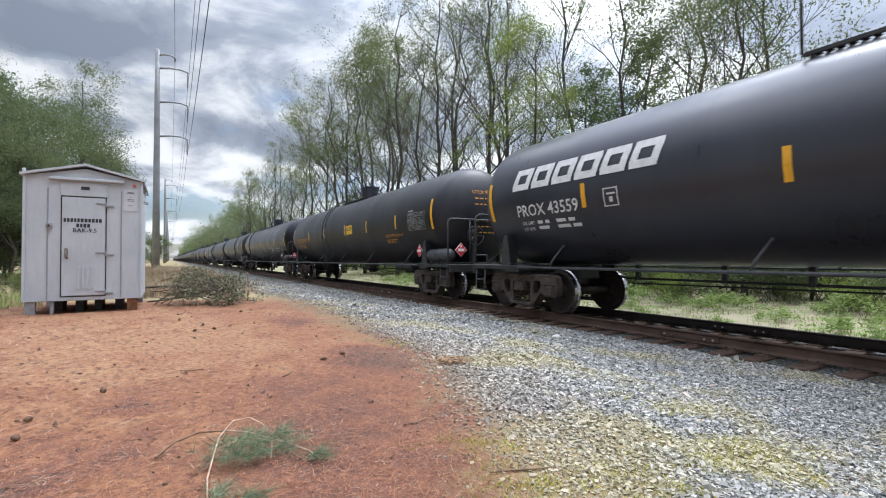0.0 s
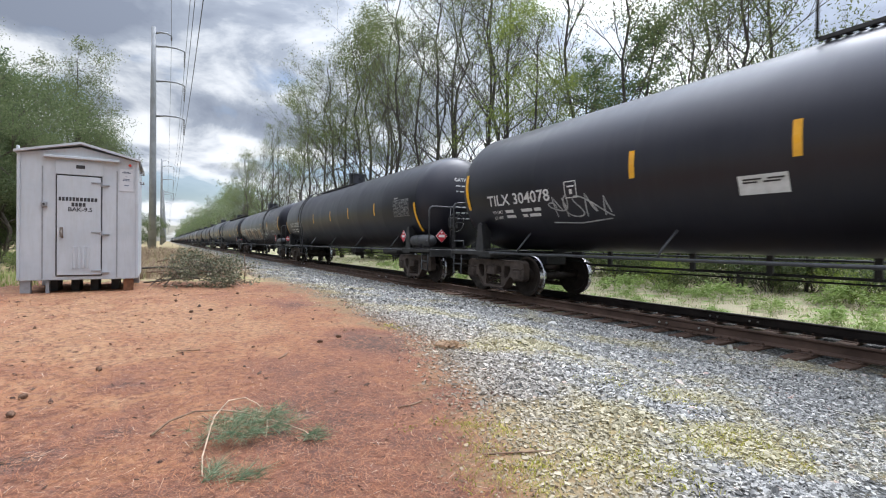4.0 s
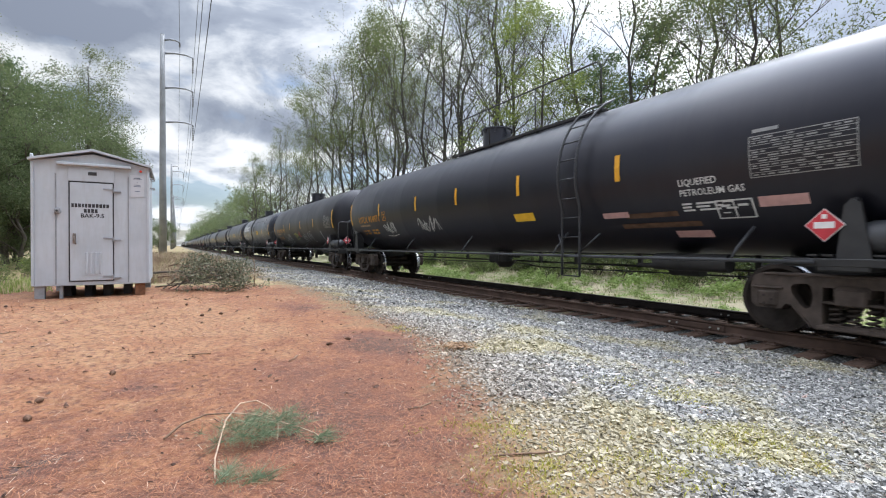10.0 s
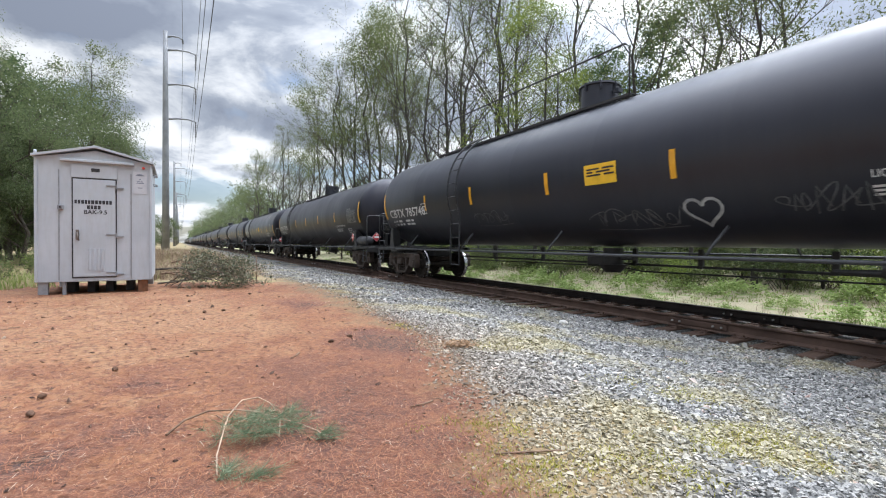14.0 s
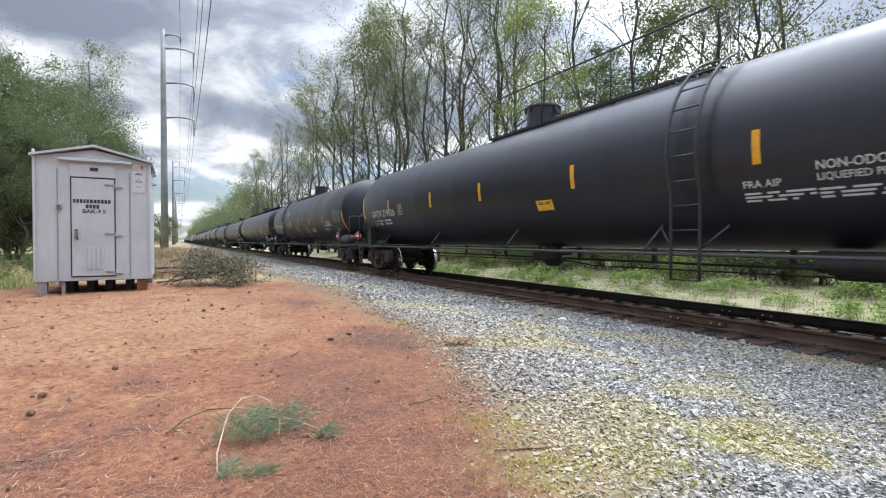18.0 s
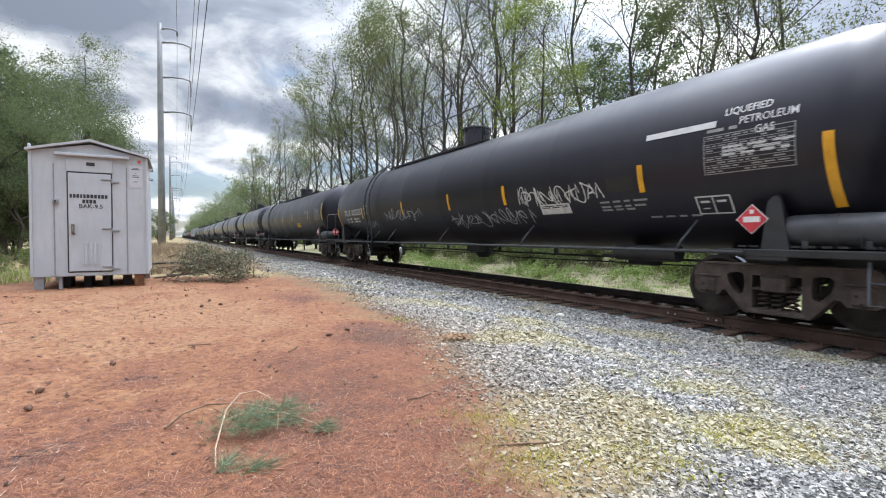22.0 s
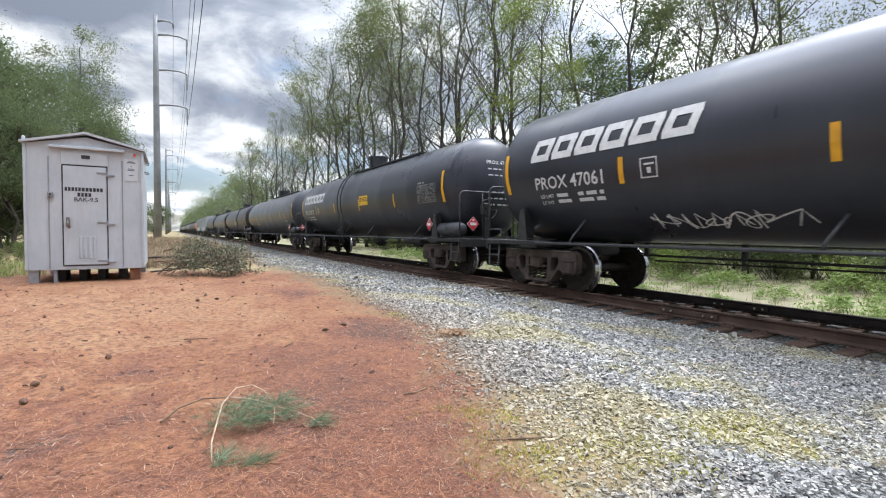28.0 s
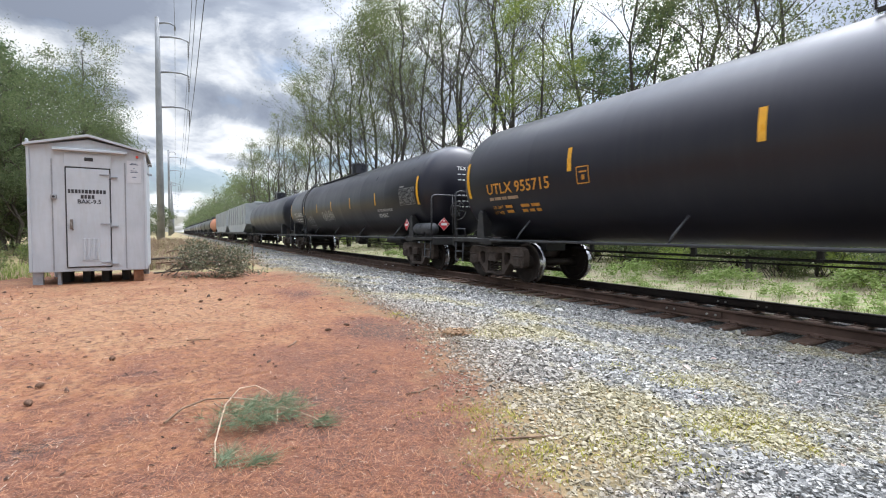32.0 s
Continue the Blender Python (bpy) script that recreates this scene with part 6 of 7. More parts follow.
tank_car(dict(at=(505.4, 519.4), zc=2.46, paint="dark", seed=1, label="charcoal tank car with a railed top walkway"), False)
hopper_car(524.0, 539.5, PAINT["pale"])
hopper_car(544.0, 559.5, PAINT["pale"])
far_y = 564.0
rnd = random.Random(4)
for i in range(17):
    paint = ["orange", "olive", "olive", "black", "slate", "grey", "black", "dark", "black", "pale", "black", "slate", "black", "grey", "black", "dark", "black"][i]
    tc = rnd.choice((13.5, 15.2, 13.5))
    tank_car(dict(at=(far_y, far_y + tc), zc=2.5, paint=paint, seed=i, label="tank car far up the line in faded paint", rail=0.9), False)
    far_y += tc + 4.15


def motions():
    # the train's speed is all but even; the second figure is how far it is ahead
    ahead = [(0, -0.10), (1, -0.22), (2, 0.22), (3, 0.03), (6, 0.09), (7, -0.03), (8, -0.08), (9, -0.14), (10, 0.17), (11, 0.16), (12, -0.04), (13, -0.35), (14, -0.00), (17, -0.05), (19, 0.24), (20, -0.00), (21, 0.09), (22, 0.13), (23, -0.32), (24, 0.29), (25, -0.25), (28, 0.18), (29, 0.40), (30, -0.39), (31, 0.16), (32, 0.00)]
    for car, mid in CARS:
        walk(car, [(t, pose(TRACK_X, mid - SPEED * t - d, RAIL_Z)) for t, d in ahead])
    # wheels roll; sets with the same place in their truck turn alike
    first = {}
    for w, y, turn in WHEELS:
        key = (y > 0, turn)
        if key not in first:
            sign = 1 if turn == 0 else -1
            walk(w, [(k / FPS, Matrix.Translation((0, y, WHEEL_R)) @ Matrix.Rotation(sign * SPEED * k / FPS / WHEEL_R, 4, "X")) for k in range(32 * FPS + 1)])
            first[key] = w.animation_data
        else:
            w.rotation_mode = "QUATERNION"
            d = w.animation_data_create()
            d.action = first[key].action
            d.action_slot = first[key].action_slot

# ---- trees and plants ----
def bark(name, c):
    m = Mat(name, 0.9)
    n = m.noise(4, 5, 0.6, (3, 3, 0.5))
    m.color(m.ramp(n, [(0.3, tuple(x * 0.55 for x in c)), (0.7, tuple(x * 1.3 for x in c))]))
    m.bump(n, 0.5, 0.02)
    return m.m


def leafy(name, stops, through=0.35, rough=0.55):
    """Leaves that vary from one to the next and let light through."""
    m = Mat(name, rough, 0.0, 0.3)
    geo = m.t.nodes.new("ShaderNodeNewGeometry")
    c = m.ramp(geo.outputs["Random Per Island"], stops)
    m.color(c)
    tr = m.t.nodes.new("ShaderNodeBsdfTranslucent")
    mx = m.t.nodes.new("ShaderNodeMixShader")
    mx.inputs[0].default_value = through
    m.l(c, tr.inputs["Color"])
    m.l(m.b.outputs[0], mx.inputs[1]), m.l(tr.outputs[0], mx.inputs[2])
    m.l(mx.outputs[0], m.t.nodes["Material Output"].inputs["Surface"])
    return m.m


M_BARK = bark("grey_brown_bark", (0.085, 0.070, 0.058))
M_BARKDARK = bark("dark_bark", (0.048, 0.041, 0.036))
L_SPRING = leafy("spring_leaves", [(0.0, (0.080, 0.108, 0.040)), (0.5, (0.128, 0.158, 0.058)), (1.0, (0.205, 0.222, 0.098))], 0.55)
L_YELLOW = leafy("yellow_green_leaves", [(0.0, (0.13, 0.185, 0.035)), (0.5, (0.205, 0.265, 0.058)), (1.0, (0.30, 0.34, 0.10))], 0.6)
L_DEEP = leafy("deep_green_leaves", [(0.0, (0.066, 0.094, 0.040)), (0.5, (0.112, 0.148, 0.062)), (1.0, (0.19, 0.215, 0.105))], 0.55)
L_PINE = leafy("pine_green_needles", [(0.0, (0.045, 0.085, 0.035)), (0.6, (0.08, 0.13, 0.05)), (1.0, (0.14, 0.20, 0.08))], 0.4)
L_FAR = leafy("hazy_green_leaves", [(0.0, (0.10, 0.14, 0.06)), (1.0, (0.20, 0.24, 0.11))], 0.5)


class Wood:
    """Collects tapering limbs and leaves as plain arrays."""

    def __init__(self, seed):
        self.rnd = random.Random(seed)
        self.v, self.f, self.tips = [], [], []

    def limb(self, pts, r0, r1, seg):
        side = None
        base = len(self.v)
        for i, p in enumerate(pts):
            d = (pts[min(i + 1, len(pts) - 1)] - pts[max(i - 1, 0)]).normalized()
            if side is None or abs(side.dot(d)) > 0.95:
                side = d.orthogonal().normalized()
            side = (side - d * side.dot(d)).normalized()
            o = d.cross(side)
            r = r0 + (r1 - r0) * i / (len(pts) - 1)
            for k in range(seg):
                a_ = 2 * math.pi * k / seg
                self.v.append(tuple(p + r * (math.cos(a_) * side + math.sin(a_) * o)))
        for i in range(len(pts) - 1):
            for k in range(seg):
                a_, b_ = base + i * seg + k, base + i * seg + (k + 1) % seg
                self.f.append((a_, b_, b_ + seg, a_ + seg))

    def grow(self, p, d, length, r, depth, spread, lift, kids, seg=5):
        rnd_ = self.rnd
        n = 4 if depth > 1 else 2
        pts = [p.copy()]
        q, dd = p.copy(), d.normalized()
        for _ in range(n):
            dd = (dd + Vector((rnd_.gauss(0, 0.13), rnd_.gauss(0, 0.13), rnd_.gauss(0, 0.06) + lift * 0.10))).normalized()
            q = q + dd * length / n
            pts.append(q.copy())
        self.limb(pts, r, r * (0.45 if depth else 0.25), seg)
        if depth == 0:
            self.tips += pts[1:]
            return
        if depth == 1:
            self.tips.append(pts[-1])
        for k in range(kids):
            t = rnd_.uniform(0.35, 1.0) * n
            i = min(n - 1, int(t))
            at = pts[i].lerp(pts[i + 1], t - i)
            a_ = rnd_.uniform(0, 2 * math.pi)
            o = dd.orthogonal().normalized()
            o = Matrix.Rotation(a_, 3, dd) @ o
            nd = (dd * math.cos(spread) + o * math.sin(spread * rnd_.uniform(0.7, 1.25)) + Vector((0, 0, lift * 0.35))).normalized()
            self.grow(at, nd, length * rnd_.uniform(0.5, 0.78), r * (0.62 - 0.25 * t / n), depth - 1, spread, lift, kids, max(3, seg - 1))

    def leaves(self, per, size, reach, flat=0.0):
        rng = np.random.default_rng(self.rnd.randrange(1 << 30))
        tips = np.array([tuple(t) for t in self.tips])
        c = np.repeat(tips, per, 0) + rng.normal(0, reach, (len(tips) * per, 3)) * np.array([1, 1, 0.75])
        n = len(c)
        u = rng.normal(0, 1, (n, 3))
        u[:, 2] *= 1 - flat
        u /= np.linalg.norm(u, axis=1)[:, None]
        w = np.cross(u, rng.normal(0, 1, (n, 3)))
        w /= np.linalg.norm(w, axis=1)[:, None] + 1e-9
        s = size * rng.uniform(0.6, 1.35, (n, 1))
        vs = np.stack([c - u * s * 0.6, c + w * s * 0.42, c + u * s * 0.6], 1).reshape(-1, 3)
        return vs, np.arange(3 * n).reshape(n, 3)


def tree_parts(name, w, vs, fs, bark_mat, leaf_mat, label, category="tree", group="woods along the line"):
    t = thing(name, label, category, (0, 0, -60), group)
    stem = part("trunk" if name != "weed_clump" else "stem", raw_mesh("trunk", w.v, [list(f) for f in w.f], True), bark_mat, t)
    if name == "weed_clump":
        tagged(stem, "", "", "", "stuff")
    part("crown", fast_mesh("crown", vs, fs), leaf_mat, t)
    return t


def tall_tree(seed, height, leaf_mat, per, size, reach, bare=False, lean=0.0, forks=1, bark_mat=None):
    w = Wood(seed)
    r = w.rnd
    for f in range(forks):
        base = Vector((0.25 * f, 0.1 * f, -0.3))
        top = Vector((lean * height + r.uniform(-0.6, 0.6) + f * 1.2, r.uniform(-0.6, 0.6) - f * 0.9, height * (1.0 - 0.08 * f)))
        pts = [base.lerp(top, k / 9) + Vector((r.gauss(0, 0.13), r.gauss(0, 0.13), 0)) * (k / 4) for k in range(10)]
        r0 = height * 0.0088
        w.limb(pts, r0, r0 * 0.18, 7)
        n = 19
        for k in range(n):
            q = 0.24 + 0.74 * (k + r.random()) / n
            i = min(8, int(q * 9))
            at = pts[i].lerp(pts[i + 1], q * 9 - i)
            a_ = r.uniform(0, 2 * math.pi)
            up = r.uniform(0.55, 1.5)
            ln = height * (0.30 - 0.21 * q) * r.uniform(0.7, 1.25)
            w.grow(at, Vector((math.cos(a_), math.sin(a_), up)), ln, r0 * (0.44 - 0.30 * q), 3, 0.55, 0.42, 3, 4)
    vs, fs = w.leaves(per, size, reach)
    return w, vs, fs


def pine_tree(seed, height):
    w = Wood(seed)
    r = w.rnd
    pts = [Vector((r.gauss(0, 0.05) * k, r.gauss(0, 0.05) * k, -0.3 + (height + 0.3) * k / 9)) for k in range(10)]
    w.limb(pts, height * 0.014, 0.03, 7)
    for k in range(34):
        q = 0.22 + 0.77 * k / 34
        i = min(8, int(q * 9))
        at = pts[i].lerp(pts[i + 1], q * 9 - i)
        a_ = 2.4 * k + r.uniform(-0.4, 0.4)
        ln = height * (0.34 - 0.30 * q) * r.uniform(0.7, 1.15)
        w.grow(at, Vector((math.cos(a_), math.sin(a_), r.uniform(-0.05, 0.35))), ln, 0.05, 1, 0.6, 0.15, 5, 4)
    vs, fs = w.leaves(16, 0.22, 0.26, 0.3)
    return w, vs, fs


def bushy_tree(seed, height, leaf_per, size, reach=0.36, kids=4):
    w = Wood(seed)
    r = w.rnd
    pts = [Vector((r.gauss(0, 0.07) * k, r.gauss(0, 0.07) * k, -0.3 + (height * 0.8) * k / 6)) for k in range(7)]
    w.limb(pts, height * 0.018, 0.04, 7)
    for k in range(16):
        q = 0.12 + 0.86 * (k + r.random()) / 16
        i = min(5, int(q * 6))
        at = pts[i].lerp(pts[i + 1], q * 6 - i)
        a_ = 2.4 * k + r.uniform(-0.5, 0.5)
        w.grow(at, Vector((math.cos(a_), math.sin(a_), r.uniform(0.1, 0.9))), height * r.uniform(0.22, 0.36), height * 0.007, 2, 0.7, 0.35, kids, 4)
    vs, fs = w.leaves(leaf_per, size, reach)
    return w, vs, fs


def shrub(seed, height, per, size):
    w = Wood(seed)
    r = w.rnd
    for k in range(9):
        a_ = r.uniform(0, 2 * math.pi)
        w.grow(Vector((r.gauss(0, 0.3), r.gauss(0, 0.3), -0.1)), Vector((math.cos(a_), math.sin(a_), r.uniform(0.8, 2.0))), height * r.uniform(0.5, 0.8), 0.014, 1, 0.6, 0.2, 4, 4)
    w.tips += [Vector(v) for v in w.v[::9] if v[2] > 0.1]
    vs, fs = w.leaves(per, size, 0.20)
    return w, vs, fs


def weed_mound(seed):
    """A low dome of broad green leaves on thin stems."""
    w = Wood(seed)
    r = w.rnd
    for k in range(26):
        a_, q = r.uniform(0, 2 * math.pi), math.sqrt(r.random())
        x, y = 0.62 * q * math.cos(a_), 0.50 * q * math.sin(a_)
        h = (0.10 + 0.26 * (1 - q * q)) * r.uniform(0.7, 1.25)
        tip = Vector((x * 1.1 + r.gauss(0, 0.04), y * 1.1 + r.gauss(0, 0.04), h))
        w.limb([Vector((x, y, -0.03)), Vector((x, y, -0.03)).lerp(tip, 0.6), tip], 0.004, 0.002, 3)
        w.tips += [tip, tip * 0.85]
    vs, fs = w.leaves(13, 0.075, 0.07, 0.5)
    vs[:, 2] = np.maximum(vs[:, 2], 0.005)
    return w, vs, fs


T_BARE = "tall slender broadleaf tree with sparse new spring leaves"
T_LEAF = "tall broadleaf tree with yellow-green spring foliage"
L_WEED = leafy("fresh_weed_leaves", [(0.0, (0.16, 0.225, 0.06)), (0.5, (0.26, 0.35, 0.11)), (1.0, (0.38, 0.45, 0.19))], 0.5)
KINDS = {"glow": [], "weed": [], "bare": [], "leaf": [], "pine": [], "bush": [], "shrub": [], "far": []}
for s in range(4):
    KINDS["bare"].append(tree_parts("tree", *tall_tree(20 + s, 20.0, None, 3, 0.125, 0.24, forks=1 + (s == 1)), M_BARKDARK, L_SPRING, T_BARE))
for s in range(3):
    KINDS["leaf"].append(tree_parts("tree", *tall_tree(40 + s, 18.0, None, 7, 0.15, 0.34, lean=(0, 0.06, -0.05)[s]), M_BARKDARK, (L_SPRING, L_YELLOW, L_SPRING)[s], T_LEAF))
for s in range(2):
    KINDS["pine"].append(tree_parts("pine_tree", *pine_tree(60 + s, 15.0), M_BARKDARK, L_PINE, "green pine tree with spreading layered branches"))
for s in range(3):
    KINDS["bush"].append(tree_parts("tree", *bushy_tree(70 + s, 10.0, 58, 0.125, 0.34, 5), M_BARK, L_DEEP, "dense dark green tree with a full leafy crown"))
for s in range(3):
    KINDS["shrub"].append(tree_parts("shrub", *shrub(80 + s, 2.0, 15, 0.13), M_BARK, (L_DEEP, L_SPRING, L_YELLOW)[s], "low green shrub in weedy ground", "shrub", "undergrowth"))
for s in range(2):
    KINDS["glow"].append(tree_parts("tree", *bushy_tree(100 + s, 8.0, 20, 0.14, 0.36), M_BARKDARK, L_YELLOW, "young tree with bright yellow-green spring leaves"))
for s in range(2):
    KINDS["weed"].append(tree_parts("weed_clump", *weed_mound(110 + s), L_WEED, L_WEED, "low mound of fresh green weeds beside the ballast", "weeds", "weeds beyond the track"))
for s in range(2):
    KINDS["far"].append(tree_parts("tree", *bushy_tree(90 + s, 15.0, 7, 0.42, 0.6, 3), M_BARK, L_FAR, "distant tree in fresh green leaf"))
USED = set()


def plant(kind, i, x, y, scale=1.0, turn=None, squash=1.0):
    src = KINDS[kind][i % len(KINDS[kind])]
    turn = TREE_RND.uniform(0, 360) if turn is None else turn
    m = pose(x, y, float(ground_z(x, y)), 0, 0, turn) @ Matrix.Diagonal((scale * squash, scale * squash, scale, 1))
    if src not in USED:
        USED.add(src)
        src.matrix_basis = m
        return src
    return copy_thing(src, m)


TREE_RND = random.Random(5)


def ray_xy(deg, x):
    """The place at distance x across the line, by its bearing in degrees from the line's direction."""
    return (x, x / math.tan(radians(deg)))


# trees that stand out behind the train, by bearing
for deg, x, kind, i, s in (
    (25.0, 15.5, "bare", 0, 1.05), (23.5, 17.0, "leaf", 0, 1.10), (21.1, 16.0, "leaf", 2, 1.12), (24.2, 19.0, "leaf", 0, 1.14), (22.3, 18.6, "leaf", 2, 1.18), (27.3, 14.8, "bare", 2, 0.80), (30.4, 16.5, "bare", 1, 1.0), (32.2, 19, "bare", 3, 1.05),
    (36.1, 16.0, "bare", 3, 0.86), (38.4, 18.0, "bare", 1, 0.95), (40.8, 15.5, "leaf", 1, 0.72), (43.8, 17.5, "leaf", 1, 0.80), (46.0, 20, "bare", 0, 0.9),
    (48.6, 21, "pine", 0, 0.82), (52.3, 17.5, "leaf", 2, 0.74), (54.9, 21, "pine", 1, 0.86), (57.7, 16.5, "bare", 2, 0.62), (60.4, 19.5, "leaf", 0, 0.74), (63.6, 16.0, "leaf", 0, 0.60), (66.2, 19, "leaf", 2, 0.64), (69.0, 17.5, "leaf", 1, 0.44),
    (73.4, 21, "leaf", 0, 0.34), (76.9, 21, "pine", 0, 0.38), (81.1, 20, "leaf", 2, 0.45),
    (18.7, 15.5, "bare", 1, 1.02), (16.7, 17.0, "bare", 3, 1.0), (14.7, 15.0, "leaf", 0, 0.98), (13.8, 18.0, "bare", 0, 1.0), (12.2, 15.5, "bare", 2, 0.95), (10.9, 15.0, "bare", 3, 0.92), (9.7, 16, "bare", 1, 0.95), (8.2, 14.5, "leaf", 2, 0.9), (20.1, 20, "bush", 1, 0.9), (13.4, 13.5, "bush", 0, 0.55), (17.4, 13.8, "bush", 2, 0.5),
):
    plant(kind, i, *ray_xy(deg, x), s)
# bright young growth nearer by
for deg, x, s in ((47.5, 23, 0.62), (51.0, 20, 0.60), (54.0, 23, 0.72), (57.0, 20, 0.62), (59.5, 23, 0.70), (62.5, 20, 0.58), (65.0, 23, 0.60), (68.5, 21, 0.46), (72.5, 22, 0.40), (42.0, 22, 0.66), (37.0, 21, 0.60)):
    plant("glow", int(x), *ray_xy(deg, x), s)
# dark understorey between the trunks
for k in range(15):
    y = 34 + 5.2 * k + TREE_RND.uniform(-1.5, 1.5)
    plant("bush", k, TREE_RND.uniform(16.5, 22), y, TREE_RND.uniform(0.42, 0.78))
# the woods behind them
for k in range(14):
    y = -14 + 9.6 * k + TREE_RND.uniform(-2, 2)
    if 32 < y < 92:
        continue
    plant(TREE_RND.choice(("bare", "bare", "leaf", "pine")), TREE_RND.randrange(4), TREE_RND.uniform(23, 34), y, TREE_RND.uniform(0.30, 0.38) if y < 10 else TREE_RND.uniform(0.55, 0.78) if y < 24 else TREE_RND.uniform(0.8, 1.05))
for k in range(30):
    y = 95 + 11 * k + TREE_RND.uniform(-4, 4)
    plant("far" if k % 3 else "bare", k, TREE_RND.uniform(14, 21), y, TREE_RND.uniform(0.85, 1.15))
for k in range(14):
    y = 430 + 45 * k
    plant("far", k, TREE_RND.uniform(14, 24), y, TREE_RND.uniform(0.9, 1.2))
    plant("far", k + 1, TREE_RND.uniform(-40, -24), y, TREE_RND.uniform(0.5, 0.7))
# left of the shed
for x, y, s, i in ((-5.4, 28.0, 0.76, 0), (-6.4, 25.0, 0.80, 1), (-8.2, 25.5, 0.92, 2), (-9.6, 29.0, 1.0, 0), (-7.2, 29.5, 0.90, 2), (-5.3, 21.5, 0.50, 1), (-6.9, 21.0, 0.70, 0), (-6.6, 33.0, 0.90, 1), (-7.6, 23.0, 0.80, 2), (-6.9, 27.0, 0.80, 0), (-5.8, 18.4, 0.36, 0), (-3.8, 27.0, 0.46, 2), (-4.5, 26.0, 0.60, 1)):
    plant("bush", i, x + 0.5, y, s * 1.05)
for k in range(6):
    plant("shrub", 0, -12.0 + 0.95 * k, 31 + TREE_RND.uniform(-3, 3), TREE_RND.uniform(1.0, 1.4))
plant("bush", 1, -1.6, 62.0, 0.42)
for x, y, s, i in ((-10.5, 33.0, 0.80, 1), (-8.8, 35.0, 0.86, 0), (-7.0, 36.0, 0.78, 2), (-5.9, 35.0, 0.66, 1), (-11.5, 28.0, 0.75, 2), (-8.0, 19.5, 0.50, 1), (-9.4, 22.0, 0.62, 0)):
    plant("bush", i, x, y, s)
plant("bare", 2, -7.6, 27.0, 0.60)
plant("leaf", 0, -4.2, 31.0, 0.52)
plant("pine", 0, -6.9, 27.5, 0.78)
# undergrowth beyond the track
for k in range(44):
    plant("shrub", (0, 0, 1)[k % 3], TREE_RND.uniform(18.0, 21.5), -5 + 1.15 * k + TREE_RND.uniform(-0.5, 0.5), TREE_RND.uniform(0.8, 1.35))
for k in range(34):
    y = -3 + 1.35 * k + TREE_RND.uniform(-0.8, 0.8)
    plant("shrub", (2, 1, 0)[k % 3], TREE_RND.uniform(14.4, 17.0), y, TREE_RND.uniform(0.5, 1.0))
for k in range(58):
    plant("weed", k, TREE_RND.uniform(11.4, 15.2), -2.5 + 0.58 * k + TREE_RND.uniform(-0.5, 0.5), TREE_RND.uniform(0.55, 1.25))
for k in range(46):
    y = -4 + 1.9 * k + TREE_RND.uniform(-1, 1)
    plant("shrub", k, TREE_RND.uniform(14.5, 21), y, TREE_RND.uniform(0.5, 1.25))
for k in range(40):
    y = -12 + 3.4 * k + TREE_RND.uniform(-1, 1)
    plant("shrub", k, TREE_RND.uniform(22, 34), y, TREE_RND.uniform(1.3, 2.4))
for k in range(14):
    plant("shrub", k, TREE_RND.uniform(-7.5, -3.2), TREE_RND.uniform(14.5, 19), TREE_RND.uniform(0.35, 0.6))


def blades(name, spots, n_each, height, spread, mat, label, seed, width=0.012, droop=0.5):
    """Grass: bent, pointed blades in tufts."""
    rng = np.random.default_rng(seed)
    spots = np.asarray(spots, float)
    n = len(spots) * n_each
    c = np.repeat(spots, n_each, 0)
    xy = c[:, :2] + rng.normal(0, 1, (n, 2)) * spread * c[:, 2:3]
    z = ground_z(xy[:, 0], xy[:, 1]) - 0.01
    h = height * c[:, 2] * rng.uniform(0.45, 1.2, n)
    a_ = rng.uniform(0, 2 * np.pi, n)
    side = np.stack([np.cos(a_), np.sin(a_), np.zeros(n)], 1)
    b_ = rng.uniform(0, 2 * np.pi, n)
    out = np.stack([np.cos(b_), np.sin(b_), np.zeros(n)], 1) * (droop * h * rng.uniform(0.2, 1, n))[:, None]
    p0 = np.concatenate([xy, z[:, None]], 1)
    up = np.array([0, 0, 1.0])
    w = (width * rng.uniform(0.6, 1.4, n))[:, None]
    mid = p0 + up * (h * 0.6)[:, None] + out * 0.35
    tip = p0 + up * (h * rng.uniform(0.75, 1.0, n))[:, None] + out
    vs = np.stack([p0 - side * w / 2, p0 + side * w / 2, mid + side * w * 0.4, mid - side * w * 0.4, tip], 1).reshape(-1, 3)
    k = np.arange(n) * 5
    fs = np.concatenate([np.stack([k, k + 1, k + 2], 1), np.stack([k, k + 2, k + 3], 1), np.stack([k + 3, k + 2, k + 4], 1)])
    ob = part(name, fast_mesh(name, vs, fs), mat, None)
    return tagged(ob, label, "grass", "", "stuff")


G_GREEN = leafy("grass_blades", [(0.0, (0.15, 0.205, 0.05)), (0.4, (0.25, 0.32, 0.095)), (0.6, (0.36, 0.40, 0.16)), (0.75, (0.42, 0.36, 0.23)), (1.0, (0.50, 0.43, 0.30))], 0.5)
G_DRY = leafy("dry_grass_blades", [(0.0, (0.15, 0.11, 0.07)), (0.6, (0.26, 0.20, 0.13)), (0.85, (0.34, 0.27, 0.18)), (1.0, (0.14, 0.16, 0.04))], 0.25)
G_VERGE = leafy("verge_weed_blades", [(0.0, (0.13, 0.085, 0.06)), (0.45, (0.24, 0.165, 0.115)), (0.75, (0.33, 0.25, 0.17)), (1.0, (0.17, 0.19, 0.07))], 0.3)
_r = random.Random(9)
